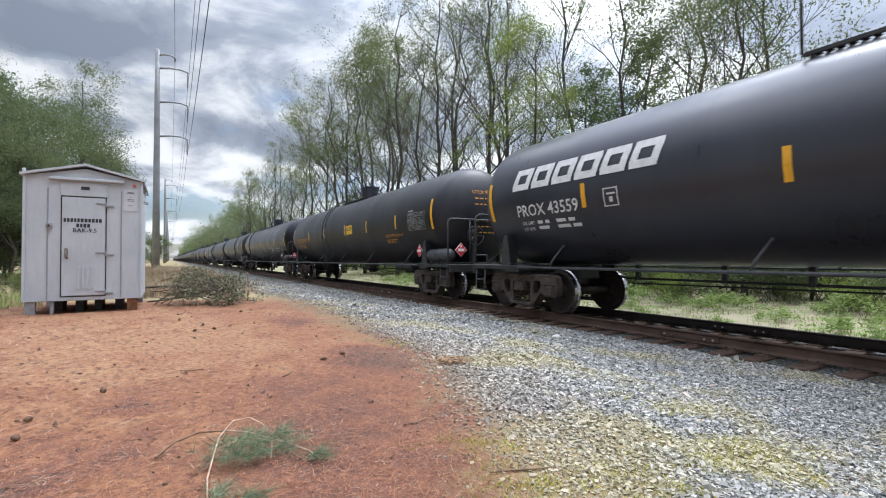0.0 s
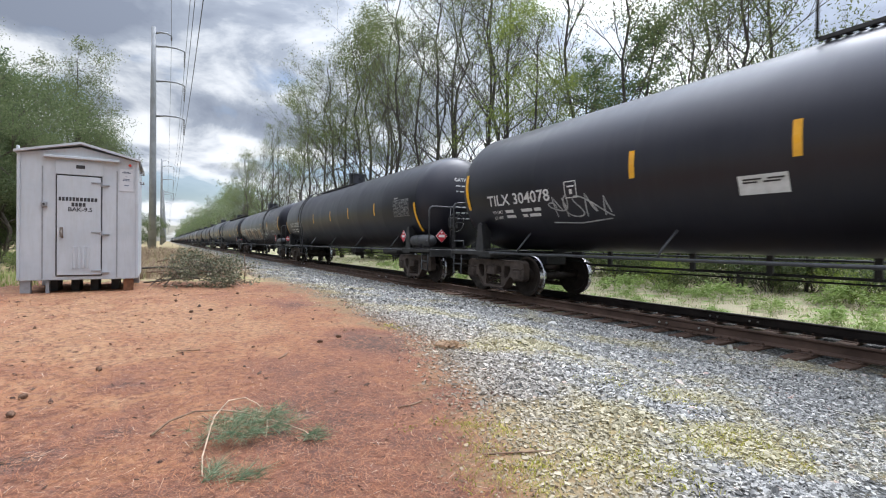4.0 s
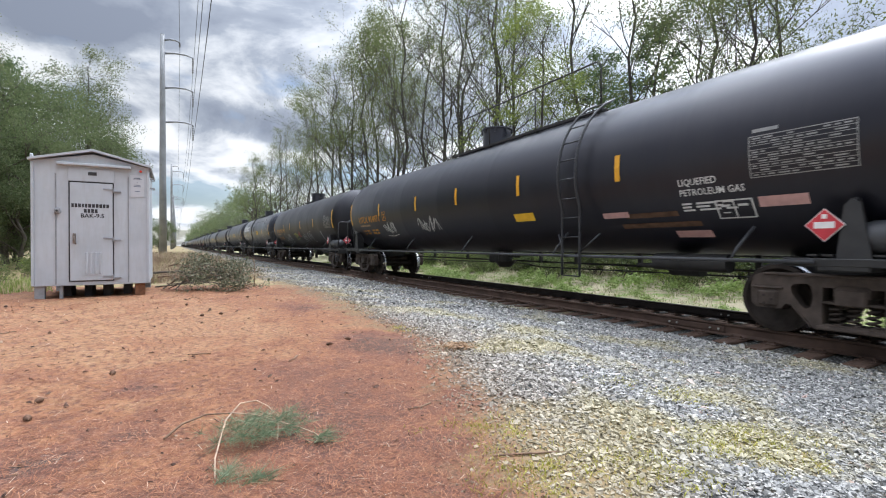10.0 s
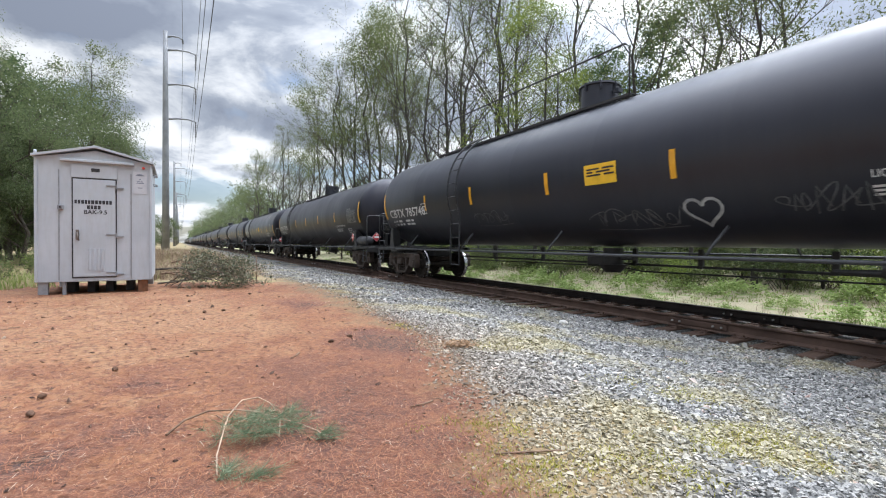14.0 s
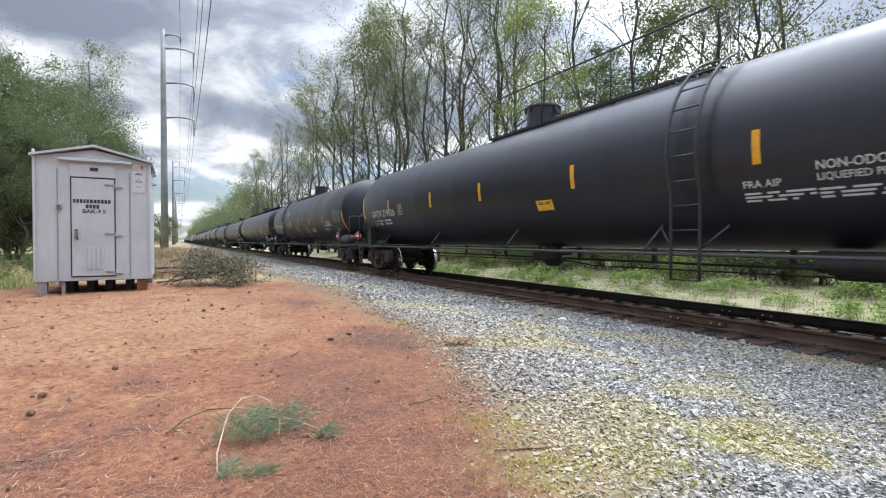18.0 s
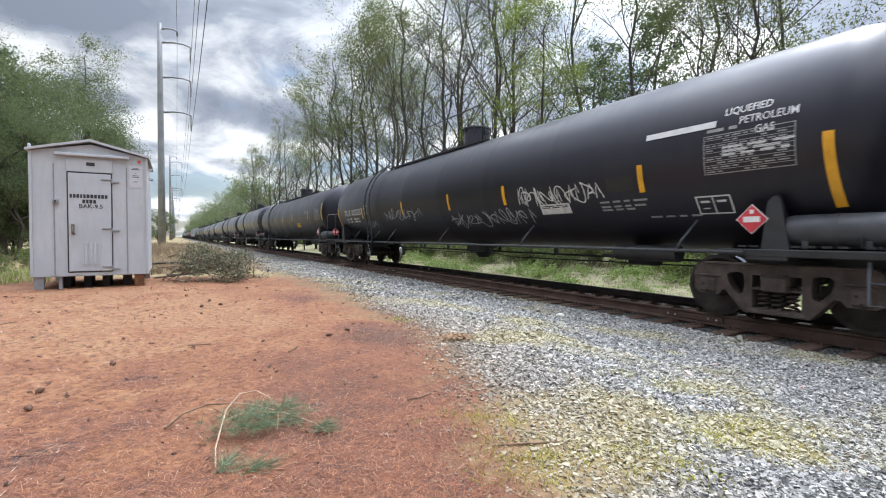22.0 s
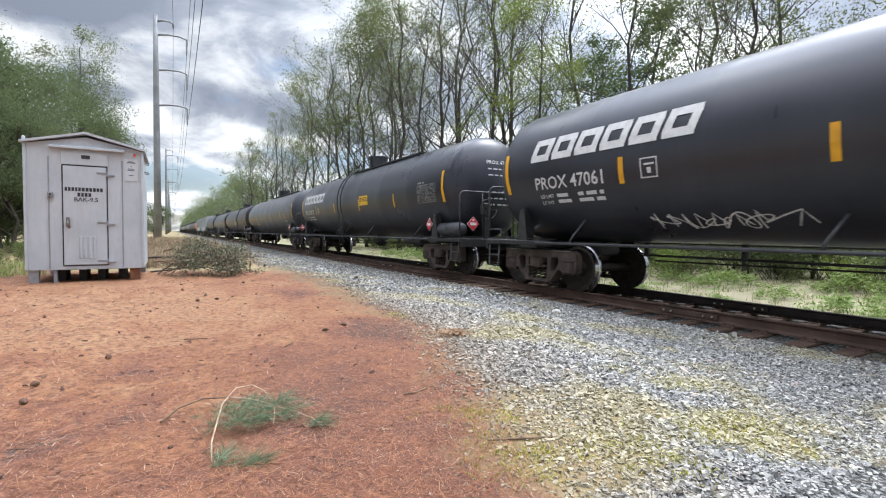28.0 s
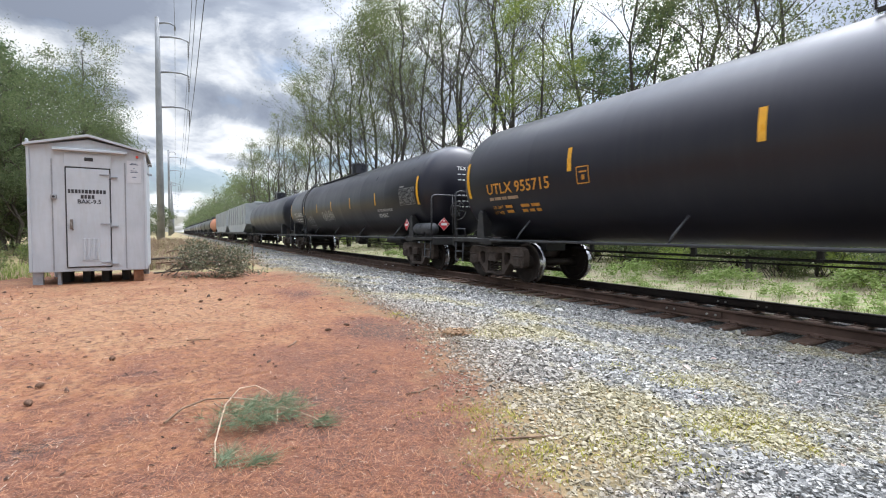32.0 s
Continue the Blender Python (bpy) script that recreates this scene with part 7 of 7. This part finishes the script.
blades("green_grass", [(_r.uniform(11.3, 19.0), _r.uniform(-3, 46) ** 1.0, _r.uniform(0.5, 1.3)) for _ in range(1300)], 16, 0.12, 0.19, G_GREEN, "fresh green weedy grass beyond the track", 1, 0.016)
blades("dry_grass", [(_r.uniform(11.6, 20.0), _r.uniform(-3, 40), _r.uniform(0.5, 1.2)) for _ in range(420)], 14, 0.20, 0.20, G_DRY, "dry tan grass among weeds beyond the track", 2, 0.009, 1.3)
blades("verge_grass", [(_r.uniform(-2.2, 2.3), 15.2 + 34 * _r.random() ** 1.6, _r.uniform(0.6, 1.4)) for _ in range(620)], 16, 0.36, 0.26, G_VERGE, "tangled dry brown weeds and grass on the verge", 3, 0.014, 1.5)
blades("verge_weeds", [(_r.uniform(-6.5, -2.4), _r.uniform(13.4, 17.5), _r.uniform(0.5, 1.2)) for _ in range(230)], 16, 0.22, 0.18, G_GREEN, "yellow-green weeds behind the shed", 4, 0.02)

CONES = [(-0.47, 4.8), (0.64, 7.96), (0.37, 7.99), (-0.83, 3.89), (1.4, 4.95), (-0.85, 4.21), (1.73, 5.12), (1.3, 10.22), (0.17, 9.37)]
MOSS = [(3.43, 4.21, 1.3), (3.0, 4.05, 0.9), (3.5, 2.3, 1.1), (3.75, 2.35, 0.7), (1.62, 2.3, 0.8), (1.45, 1.75, 1.0), (3.1, 1.48, 1.3), (3.35, 1.62, 1.0), (2.75, 1.6, 0.7), (1.95, 1.6, 0.8), (5.1, 3.37, 0.5), (3.3, 2.75, 0.6), (2.2, 1.45, 0.6), (2.6, 5.6, 0.6)]
DEAD = (2.62, 4.21)
TWIGS = [((1.35, 2.81), (1.55, 2.86)), ((1.42, 1.95), (1.78, 1.84)), ((-1.9, 7.3), (-1.7, 7.55)), ((0.9, 4.4), (1.02, 4.6)), ((0.1, 5.2), (0.3, 5.15))]

# ---- litter, brush and small things ----
M_TWIG = bark("dry_twig_bark", (0.20, 0.13, 0.085))
M_PALETWIG = bark("pale_peeled_twig", (0.42, 0.30, 0.21))
L_NEEDLE = leafy("fresh_pine_needles", [(0.0, (0.085, 0.13, 0.07)), (0.6, (0.16, 0.22, 0.125)), (1.0, (0.30, 0.34, 0.22))], 0.25)
L_DRAB = leafy("wilted_leaves", [(0.0, (0.065, 0.075, 0.042)), (0.6, (0.12, 0.13, 0.078)), (0.9, (0.20, 0.18, 0.12)), (1.0, (0.40, 0.34, 0.27))], 0.25)


def needle_fan(vs, centre, way, n, length, rng):
    """A brush of needles round a twig's end."""
    way = np.array(way) / np.linalg.norm(way)
    for _ in range(n):
        d = way * rng.uniform(0.2, 1.0) + rng.normal(0, 0.55, 3)
        d[2] = abs(d[2]) * 0.8
        d /= np.linalg.norm(d)
        l = length * rng.uniform(0.6, 1.15)
        s = np.cross(d, rng.normal(0, 1, 3))
        s *= 0.0011 / (np.linalg.norm(s) + 1e-9)
        c = np.array(centre) - way * rng.uniform(0, 0.05)
        bend = np.array([0, 0, -0.2 * l])
        vs.append((c - s, c + s, c + d * l + bend + s * 0.2, c + d * l + bend - s * 0.2))


def quads(name, vs, mat, parent=None):
    v = np.array(vs).reshape(-1, 3)
    return part(name, fast_mesh(name, v, np.arange(len(v)).reshape(-1, 4)), mat, parent)


def build_sprig():
    t = thing("pine_sprig", "broken green pine sprig with bare twigs on needle litter", "branch", (0.3, 2.8, 0.0))

    def at(x, y, z):
        return (x - 0.3, y - 2.8, z)

    for pts, mat, r in (
        ([(-0.06, 3.04, 0.01), (0.03, 3.15, 0.04), (0.16, 3.19, 0.06), (0.30, 3.17, 0.05)], M_TWIG, 0.008),
        ([(0.30, 3.17, 0.05), (0.42, 3.00, 0.07), (0.52, 2.85, 0.06), (0.60, 2.76, 0.05), (0.68, 2.66, 0.03), (0.72, 2.52, 0.02)], M_PALETWIG, 0.006),
        ([(0.30, 3.17, 0.05), (0.25, 2.95, 0.09), (0.21, 2.75, 0.08), (0.165, 2.55, 0.04), (0.155, 2.40, 0.015), (0.185, 2.29, 0.012), (0.245, 2.23, 0.012), (0.33, 2.24, 0.015)], M_PALETWIG, 0.0055),
        ([(0.30, 3.17, 0.05), (0.36, 3.27, 0.07), (0.46, 3.28, 0.07), (0.52, 3.19, 0.05), (0.535, 3.08, 0.04)], M_PALETWIG, 0.0055),
        ([(0.52, 2.85, 0.06), (0.50, 2.74, 0.05), (0.48, 2.66, 0.03)], M_PALETWIG, 0.004),
        ([(0.20, 3.12, 0.05), (0.24, 3.02, 0.04)], M_TWIG, 0.004),
    ):
        bm = bmesh.new()
        tube(bm, [at(*p) for p in pts], r, 6, [r * (1 - 0.5 * i / (len(pts) - 1)) for i in range(len(pts))])
        part("twig", bm, mat, t)
    rng = np.random.default_rng(5)
    for (x, y, z), (a_, b_), n, spread in (
        ((0.24, 2.84, 0.05), (-0.4, -0.6), 5, 0.05), ((0.30, 2.80, 0.06), (0.0, -1.0), 14, 0.08), ((0.36, 2.70, 0.05), (0.3, -0.9), 14, 0.07), ((0.42, 2.88, 0.06), (0.3, -0.6), 9, 0.06),
        ((0.54, 2.86, 0.06), (0.5, 0.3), 10, 0.06), ((0.52, 2.74, 0.05), (0.1, -1.0), 8, 0.05), ((0.70, 2.56, 0.03), (0.9, -0.1), 7, 0.03),
        ((0.22, 2.36, 0.03), (0.5, 0.6), 6, 0.03), ((0.31, 2.27, 0.02), (0.9, 0.1), 9, 0.035), ((0.45, 3.0, 0.06), (0.6, 0.4), 5, 0.04),
    ):
        vs = []
        for _ in range(n):
            needle_fan(vs, at(x + rng.normal(0, spread), y + rng.normal(0, spread), z + abs(rng.normal(0, 0.02))), (a_ + rng.normal(0, 0.3), b_ + rng.normal(0, 0.3), 0.35), 27, 0.118, rng)
        tagged(quads("needle_tuft", vs, L_NEEDLE, t), "", "", "", "stuff")


build_sprig()


def build_brush():
    t = thing("brush_pile", "heap of cut branches with wilted grey-green leaves", "brush pile", (0.72, 12.55, 0.05))
    rnd_ = random.Random(21)
    rng = np.random.default_rng(21)
    tips = []
    # (butt, tip, thickness, share of leaves): bare butts by the shed, leafy tops towards the track
    mains = [((-1.15, 0.55, 0.40), (1.05, -0.35, 0.05), 0.026, 0.5), ((-1.05, 0.1, 0.30), (0.90, -0.70, 0.05), 0.022, 0.6), ((-0.5, 0.5, 0.50), (1.20, -0.1, 0.04), 0.022, 0.8), ((-1.1, -0.3, 0.10), (0.6, -0.95, 0.05), 0.018, 0.4),
             ((-0.3, -0.2, 0.40), (0.80, 0.3, 0.15), 0.018, 1.0), ((-0.6, 0.9, 0.50), (0.8, 0.1, 0.25), 0.020, 1.0), ((-0.2, 0.1, 0.25), (0.75, -1.0, 0.04), 0.018, 1.0), ((0.0, 0.7, 0.35), (1.0, 0.3, 0.08), 0.018, 1.0), ((-1.0, 0.2, 0.12), (-0.1, -0.75, 0.05), 0.016, 0.1),
             ((-1.0, 0.8, 0.55), (0.65, -0.2, 0.30), 0.020, 0.5), ((0.1, -0.6, 0.15), (0.95, -0.9, 0.04), 0.014, 1.0), ((-0.9, -0.1, 0.25), (0.95, -0.5, 0.12), 0.020, 0.0), ((-0.7, -0.5, 0.06), (0.3, -0.3, 0.45), 0.016, 0.0), ((-1.0, -0.2, 0.05), (0.1, -0.6, 0.10), 0.012, 0.0), ((-0.9, 0.0, 0.04), (-0.2, -0.9, 0.04), 0.010, 0.0)]
    for p, q, r, leafed in mains:
        w = Wood(rnd_.randrange(9999))
        p, q = Vector(p), Vector(q)
        pts = [p.lerp(q, k / 6) + Vector((rnd_.gauss(0, 0.05), rnd_.gauss(0, 0.05), rnd_.gauss(0, 0.03) + 0.16 * math.sin(math.pi * k / 6))) for k in range(7)]
        w.limb(pts, r, r * 0.35, 6)
        for k in range(9):
            i = rnd_.randrange(1, 6)
            d = Vector((rnd_.gauss(0, 1), rnd_.gauss(0, 1), rnd_.gauss(0.15, 0.4)))
            w.grow(pts[i], d, rnd_.uniform(0.25, 0.55), r * 0.4, 1, 0.6, 0.0, 3, 4)
        for k, v in enumerate(w.v):
            if v[2] < 0.0:
                w.v[k] = (v[0], v[1], 0.01)
        part("branch", raw_mesh("branch", w.v, [list(f) for f in w.f], True), M_BARK if rnd_.random() < 0.6 else M_TWIG, t)
        w.tips = [Vector((x.x, x.y, max(0.02, x.z))) for x in w.tips if x.x > -0.7 - 0.6 * rnd_.random() * leafed and rnd_.random() < 0.2 + 0.8 * leafed]
        w.tips = w.tips or [q]
        vs, fs = w.leaves(9, 0.058, 0.065)
        vs[:, 2] = np.maximum(vs[:, 2], 0.005)
        part("leaves", fast_mesh("leaves", vs, fs), L_DRAB, t)
    bm = bmesh.new()
    tube(bm, [(1.0, 0.05, -0.05), (1.02, 0.05, 0.35), (0.99, 0.04, 0.72)], 0.012, 5)
    part("stick", bm, M_TWIG, t)


build_brush()
for i, (x, y) in enumerate(((1.62, 13.2), (1.78, 13.05), (1.95, 13.1), (1.5, 12.3), (0.0, 12.5))):
    bm = bmesh.new()
    bmesh.ops.create_icosphere(bm, subdivisions=1, radius=0.5)
    rr = random.Random(i)
    for v in bm.verts:
        v.co = Vector((v.co.x * rr.uniform(0.8, 1.2), v.co.y * 0.7 * rr.uniform(0.8, 1.2), v.co.z * 0.4))
    bmesh.ops.scale(bm, vec=(0.16, 0.12, 0.12), verts=bm.verts)
    ob = part("wood_chip", bm, M_PALETWIG, None, "", pose(x, y, float(ground_z(x, y)) + 0.015, 0, 0, 40 * i))
    tagged(ob, "pale splintered wood chip lying on red dirt", "wood chip", "wood chips by the brush pile")


def cone_mesh(bm):
    for k in range(7):
        q = k / 6
        r = 0.024 * math.sin(math.pi * (0.15 + 0.8 * q))
        lathe(bm, [(0.07 * q, r * 0.5), (0.07 * q + 0.003, r), (0.07 * q + 0.010, r * 0.4)], "y", 9)


M_CONE = plain("pine_cone_scales", (0.125, 0.068, 0.042), 0.9, 0, 0.4, 60, 0.3)
for i, (x, y) in enumerate(CONES):
    ob = part("pine_cone", shared("pine_cone", cone_mesh), M_CONE, None, "", pose(x, y, float(ground_z(x, y)) + 0.018, 0, 0, 67 * i))
    tagged(ob, "small dark pine cone lying on red needle litter", "pine cone", "fallen pine cones")
for i, (p, q) in enumerate(TWIGS):
    bm = bmesh.new()
    m = ((p[0] + q[0]) / 2 + 0.01, (p[1] + q[1]) / 2 - 0.01)
    tube(bm, [(x, y, float(ground_z(x, y)) + 0.012) for x, y in (p, m, q)], 0.006, 5)
    tagged(part("fallen_twig", bm, M_TWIG, None), "thin brown twig lying on the ground", "twig", "fallen twigs")
bm = bmesh.new()
bmesh.ops.create_icosphere(bm, subdivisions=2, radius=0.075)
for v in bm.verts:
    v.co = v.co * (1 + 0.16 * noise.noise(v.co * 17)) * 1.0
    v.co.z *= 0.6
ob = part("pale_stone", bm, plain("pale_limestone", (0.58, 0.56, 0.52), 0.85, 0, 0.15, 14, 0.3), None, "", (5.62, 5.76, float(ground_z(5.62, 5.76)) + 0.035))
tagged(ob, "large pale stone lying on the grey ballast", "stone")
# a little heap of dead leaves and moss tufts among the stones
G_MOSS = leafy("yellow_green_moss", [(0.0, (0.25, 0.26, 0.045)), (0.6, (0.42, 0.40, 0.085)), (1.0, (0.50, 0.42, 0.15))], 0.4)
_r = random.Random(31)
spots = []
for x, y, s in MOSS:
    for _ in range(int(40 * s)):
        spots.append((x + _r.gauss(0, 0.17 * s), y + _r.gauss(0, 0.15 * s), _r.uniform(0.5, 1.1)))
blades("moss_tufts", spots, 22, 0.040, 0.045, G_MOSS, "yellow-green moss and low weeds between gravel stones", 6, 0.006, 1.2)
rng = np.random.default_rng(8)
n = 160
c = np.stack([DEAD[0] + rng.normal(0, 0.09, n), DEAD[1] + rng.normal(0, 0.07, n), np.zeros(n)], 1)
c[:, 2] = ground_z(c[:, 0], c[:, 1]) + rng.uniform(0.02, 0.06, n)
u = rng.normal(0, 1, (n, 3)) * [1, 1, 0.3]
u /= np.linalg.norm(u, axis=1)[:, None]
w = np.cross(u, rng.normal(0, 1, (n, 3)) * [0.3, 0.3, 1])
w /= np.linalg.norm(w, axis=1)[:, None]
ob = quads("dead_leaves", np.stack([c - u * 0.035, c + w * 0.014, c + u * 0.035, c - w * 0.014], 1), leafy("dead_leaf_tan", [(0, (0.22, 0.13, 0.07)), (1, (0.42, 0.28, 0.17))]))
tagged(ob, "small heap of tan dead leaves on gravel", "leaves", "", "stuff")

# bark flakes and crumbs scattered over the litter
rng = np.random.default_rng(17)
n = 520
y = 1.3 + 10.0 * rng.random(n) ** 1.5
x = edge_x(y) + 0.6 - rng.random(n) * (1.4 + y * 0.75)
keep = ~((y > 11.0) & (x < -0.4))
x, y = x[keep], y[keep]
n = len(x)
a_ = rng.uniform(0, 2 * np.pi, n)
s = np.exp(rng.normal(0, 0.4, n)) * 0.007 * (0.8 + 0.09 * y)
u = np.stack([np.cos(a_), np.sin(a_), rng.normal(0, 0.2, n)], 1) * s[:, None] * 1.7
w = np.stack([-np.sin(a_), np.cos(a_), rng.normal(0, 0.2, n)], 1) * s[:, None] * 0.8
c = np.stack([x, y, ground_z(x, y) + 0.006], 1)
top = c + np.array([0, 0, 1.0]) * (s * rng.uniform(0.5, 1.1, n))[:, None]
vs = np.stack([c - u, c - w, c + u, c + w, top - u * 0.4, top + u * 0.5], 1).reshape(-1, 3)
fs = (np.array([(0, 1, 4), (1, 5, 4), (1, 2, 5), (2, 3, 5), (3, 4, 5), (3, 0, 4)])[None] + 6 * np.arange(n)[:, None, None]).reshape(-1, 3)
ob = part("bark_flakes", fast_mesh("bark_flakes", vs, fs), leafy("bark_crumbs", [(0, (0.05, 0.034, 0.028)), (0.7, (0.12, 0.07, 0.05)), (0.95, (0.20, 0.125, 0.08)), (1.0, (0.42, 0.33, 0.25))], 0.0, 0.9), None)
tagged(ob, "dark bark flakes and crumbs scattered on needle litter", "bark", "", "stuff")

# ---- needle litter and crushed stone ----
rng = np.random.default_rng(12)
n = 74000
y = 1.2 + 11.0 * rng.random(n) ** 1.7
x = edge_x(y) + 0.35 - np.abs(rng.normal(0, 1.0, n)) * 0.2 - rng.random(n) * (0.9 + y * 0.62)
x, y = np.append(x, rng.normal(-0.8, 2.4, 26000)), np.append(y, rng.normal(0.8, 2.6, 26000))
keep = ~((y > 11.6) & (x < -0.4)) & (x < edge_x(y) + 0.35) & (y > -6)
x, y = x[keep], y[keep]
n = len(x)
a_ = rng.uniform(0, 2 * np.pi, n)
l = rng.uniform(0.025, 0.075, n) * (0.8 + 0.05 * np.maximum(y, 0.5))
d = np.stack([np.cos(a_), np.sin(a_), rng.normal(0, 0.16, n)], 1) * (l / 2)[:, None]
s = np.stack([-np.sin(a_), np.cos(a_), np.zeros(n)], 1) * (0.0005 + 0.00023 * np.maximum(y, 0.5))[:, None]
c = np.stack([x, y, ground_z(x, y) + 0.006 + rng.uniform(0, 0.010, n)], 1)
L_LITTER = leafy("dry_needles", [(0.0, (0.10, 0.042, 0.027)), (0.45, (0.22, 0.085, 0.046)), (0.88, (0.34, 0.150, 0.072)), (0.985, (0.42, 0.23, 0.13)), (1.0, (0.58, 0.48, 0.38))], 0.1, 0.7)
ob = quads("needle_litter", np.stack([c - d - s, c - d + s, c + d + s, c + d - s], 1), L_LITTER)
tagged(ob, "fallen rust-coloured pine needles covering the dirt", "needles", "", "stuff")


def stone_field(name, n, lo, hi, size, seed, label, bias=1.0, x_max=6.62):
    """Angular stones, each a squashed and twisted block."""
    rng = np.random.default_rng(seed)
    base = np.array([(x, y, z) for x in (-0.8, 0.8) for y in (-0.8, 0.8) for z in (-0.8, 0.8)])
    tri = np.array([(0, 1, 3), (0, 3, 2), (4, 6, 7), (4, 7, 5), (0, 4, 5), (0, 5, 1), (2, 3, 7), (2, 7, 6), (1, 5, 7), (1, 7, 3)])
    y = lo + (hi - lo) * rng.random(n) ** bias
    y = np.append(y, lo - np.abs(rng.normal(0, 2.6, n // 3)) if lo < 2 else [])
    n = len(y)
    e = edge_x(y)
    q = rng.random(n)
    wide = np.interp(y, [3.0, 6.5], [0.95, 0.5])
    x = e - wide / 3 + (x_max - e + wide / 3) * q
    # thin out across the edge of the dirt
    keep = rng.random(n) < np.clip((x - e + wide / 3) / wide, 0.0, 1.0) ** 1.7
    x, y = x[keep], y[keep]
    n = len(x)
    s = size * np.exp(rng.normal(0, 0.26, n)) * np.interp(y, [1.0, 2.5, 4.5], [0.52, 0.72, 1.0]) * np.interp(x - edge_x(y), [0.0, 1.3], [0.60, 1.0])
    v = base[None] * (1 + rng.uniform(-0.40, 0.30, (n, 8, 3)))
    v = v * np.stack([rng.uniform(0.8, 1.35, n), rng.uniform(0.7, 1.0, n), rng.uniform(0.30, 0.52, n)], 1)[:, None]
    q = rng.normal(0, 1, (n, 4)) * np.array([1.0, 0.22, 0.22, 1.0])
    q /= np.linalg.norm(q, axis=1)[:, None]
    w_, i_, j_, k_ = q.T
    R = np.stack([1 - 2 * (j_ * j_ + k_ * k_), 2 * (i_ * j_ - k_ * w_), 2 * (i_ * k_ + j_ * w_), 2 * (i_ * j_ + k_ * w_), 1 - 2 * (i_ * i_ + k_ * k_), 2 * (j_ * k_ - i_ * w_), 2 * (i_ * k_ - j_ * w_), 2 * (j_ * k_ + i_ * w_), 1 - 2 * (i_ * i_ + j_ * j_)], 1).reshape(n, 3, 3)
    v = np.einsum("nij,nkj->nki", R, v) * (s / 2)[:, None, None]
    v += np.stack([x, y, ground_z(x, y) + s * rng.uniform(0.02, 0.30, n)], 1)[:, None]
    f = (tri[None] + 8 * np.arange(n)[:, None, None]).reshape(-1, 3)
    me = fast_mesh(name, v.reshape(-1, 3), f)
    me.attributes.new("edge", "FLOAT", "POINT").data.foreach_set("value", np.repeat(x - edge_x(y) + 0.45 * smooth01(4.5, 7.0, y), 8).astype(np.float32))
    me.attributes.new("moss", "FLOAT", "POINT").data.foreach_set("value", np.repeat(moss_at(x, y), 8).astype(np.float32))
    ob = part(name, me, M_STONE, None)
    return tagged(ob, label, "gravel", "", "stuff")


M_STONE = Mat("crushed_stone", 0.85, 0.0, 0.3)
_geo = M_STONE.t.nodes.new("ShaderNodeNewGeometry")
_c = M_STONE.ramp(_geo.outputs["Random Per Island"], [(0.0, (0.128, 0.127, 0.124)), (0.3, (0.222, 0.219, 0.212)), (0.7, (0.345, 0.336, 0.320)), (0.92, (0.44, 0.428, 0.40)), (0.98, (0.55, 0.535, 0.50)), (1.0, (0.40, 0.28, 0.24))])
_d = M_STONE.noise(38, 4, 0.6)
_e = M_STONE.n("ShaderNodeAttribute")
_e.attribute_name = "edge"
_m = moss_mask(M_STONE, _e.outputs["Fac"], M_STONE.noise(16, 5, 0.65))
_c = M_STONE.mix(M_STONE.math("MULTIPLY", _m, 0.75), _c, M_STONE.mix(_geo.outputs["Random Per Island"], (0.28, 0.24, 0.10), (0.47, 0.41, 0.23)))
# warmer stones by the dirt, dusted with it
_c = M_STONE.mix(M_STONE.ramp(M_STONE.math("MULTIPLY", _e.outputs["Fac"], 0.25), [(0.0, 0.75), (0.12, 0.5), (0.40, 0.0)]), _c, M_STONE.mix(_geo.outputs["Random Per Island"], (0.19, 0.135, 0.085), (0.40, 0.325, 0.235)))
M_STONE.color(M_STONE.mix(M_STONE.ramp(_d, [(0.4, 0.0), (0.7, 0.40)]), _c, (0.11, 0.108, 0.10)))
M_STONE.bump(_d, 0.5, 0.006)
M_STONE = M_STONE.m
stone_field("gravel", 80000, 1.0, 7.5, 0.040, 41, "grey crushed-stone gravel with mossy patches beside the track", 1.2)
stone_field("gravel_beyond", 15000, 7.5, 26.0, 0.052, 42, "pale grey crushed-stone ballast further up the line", 1.4)
motions()
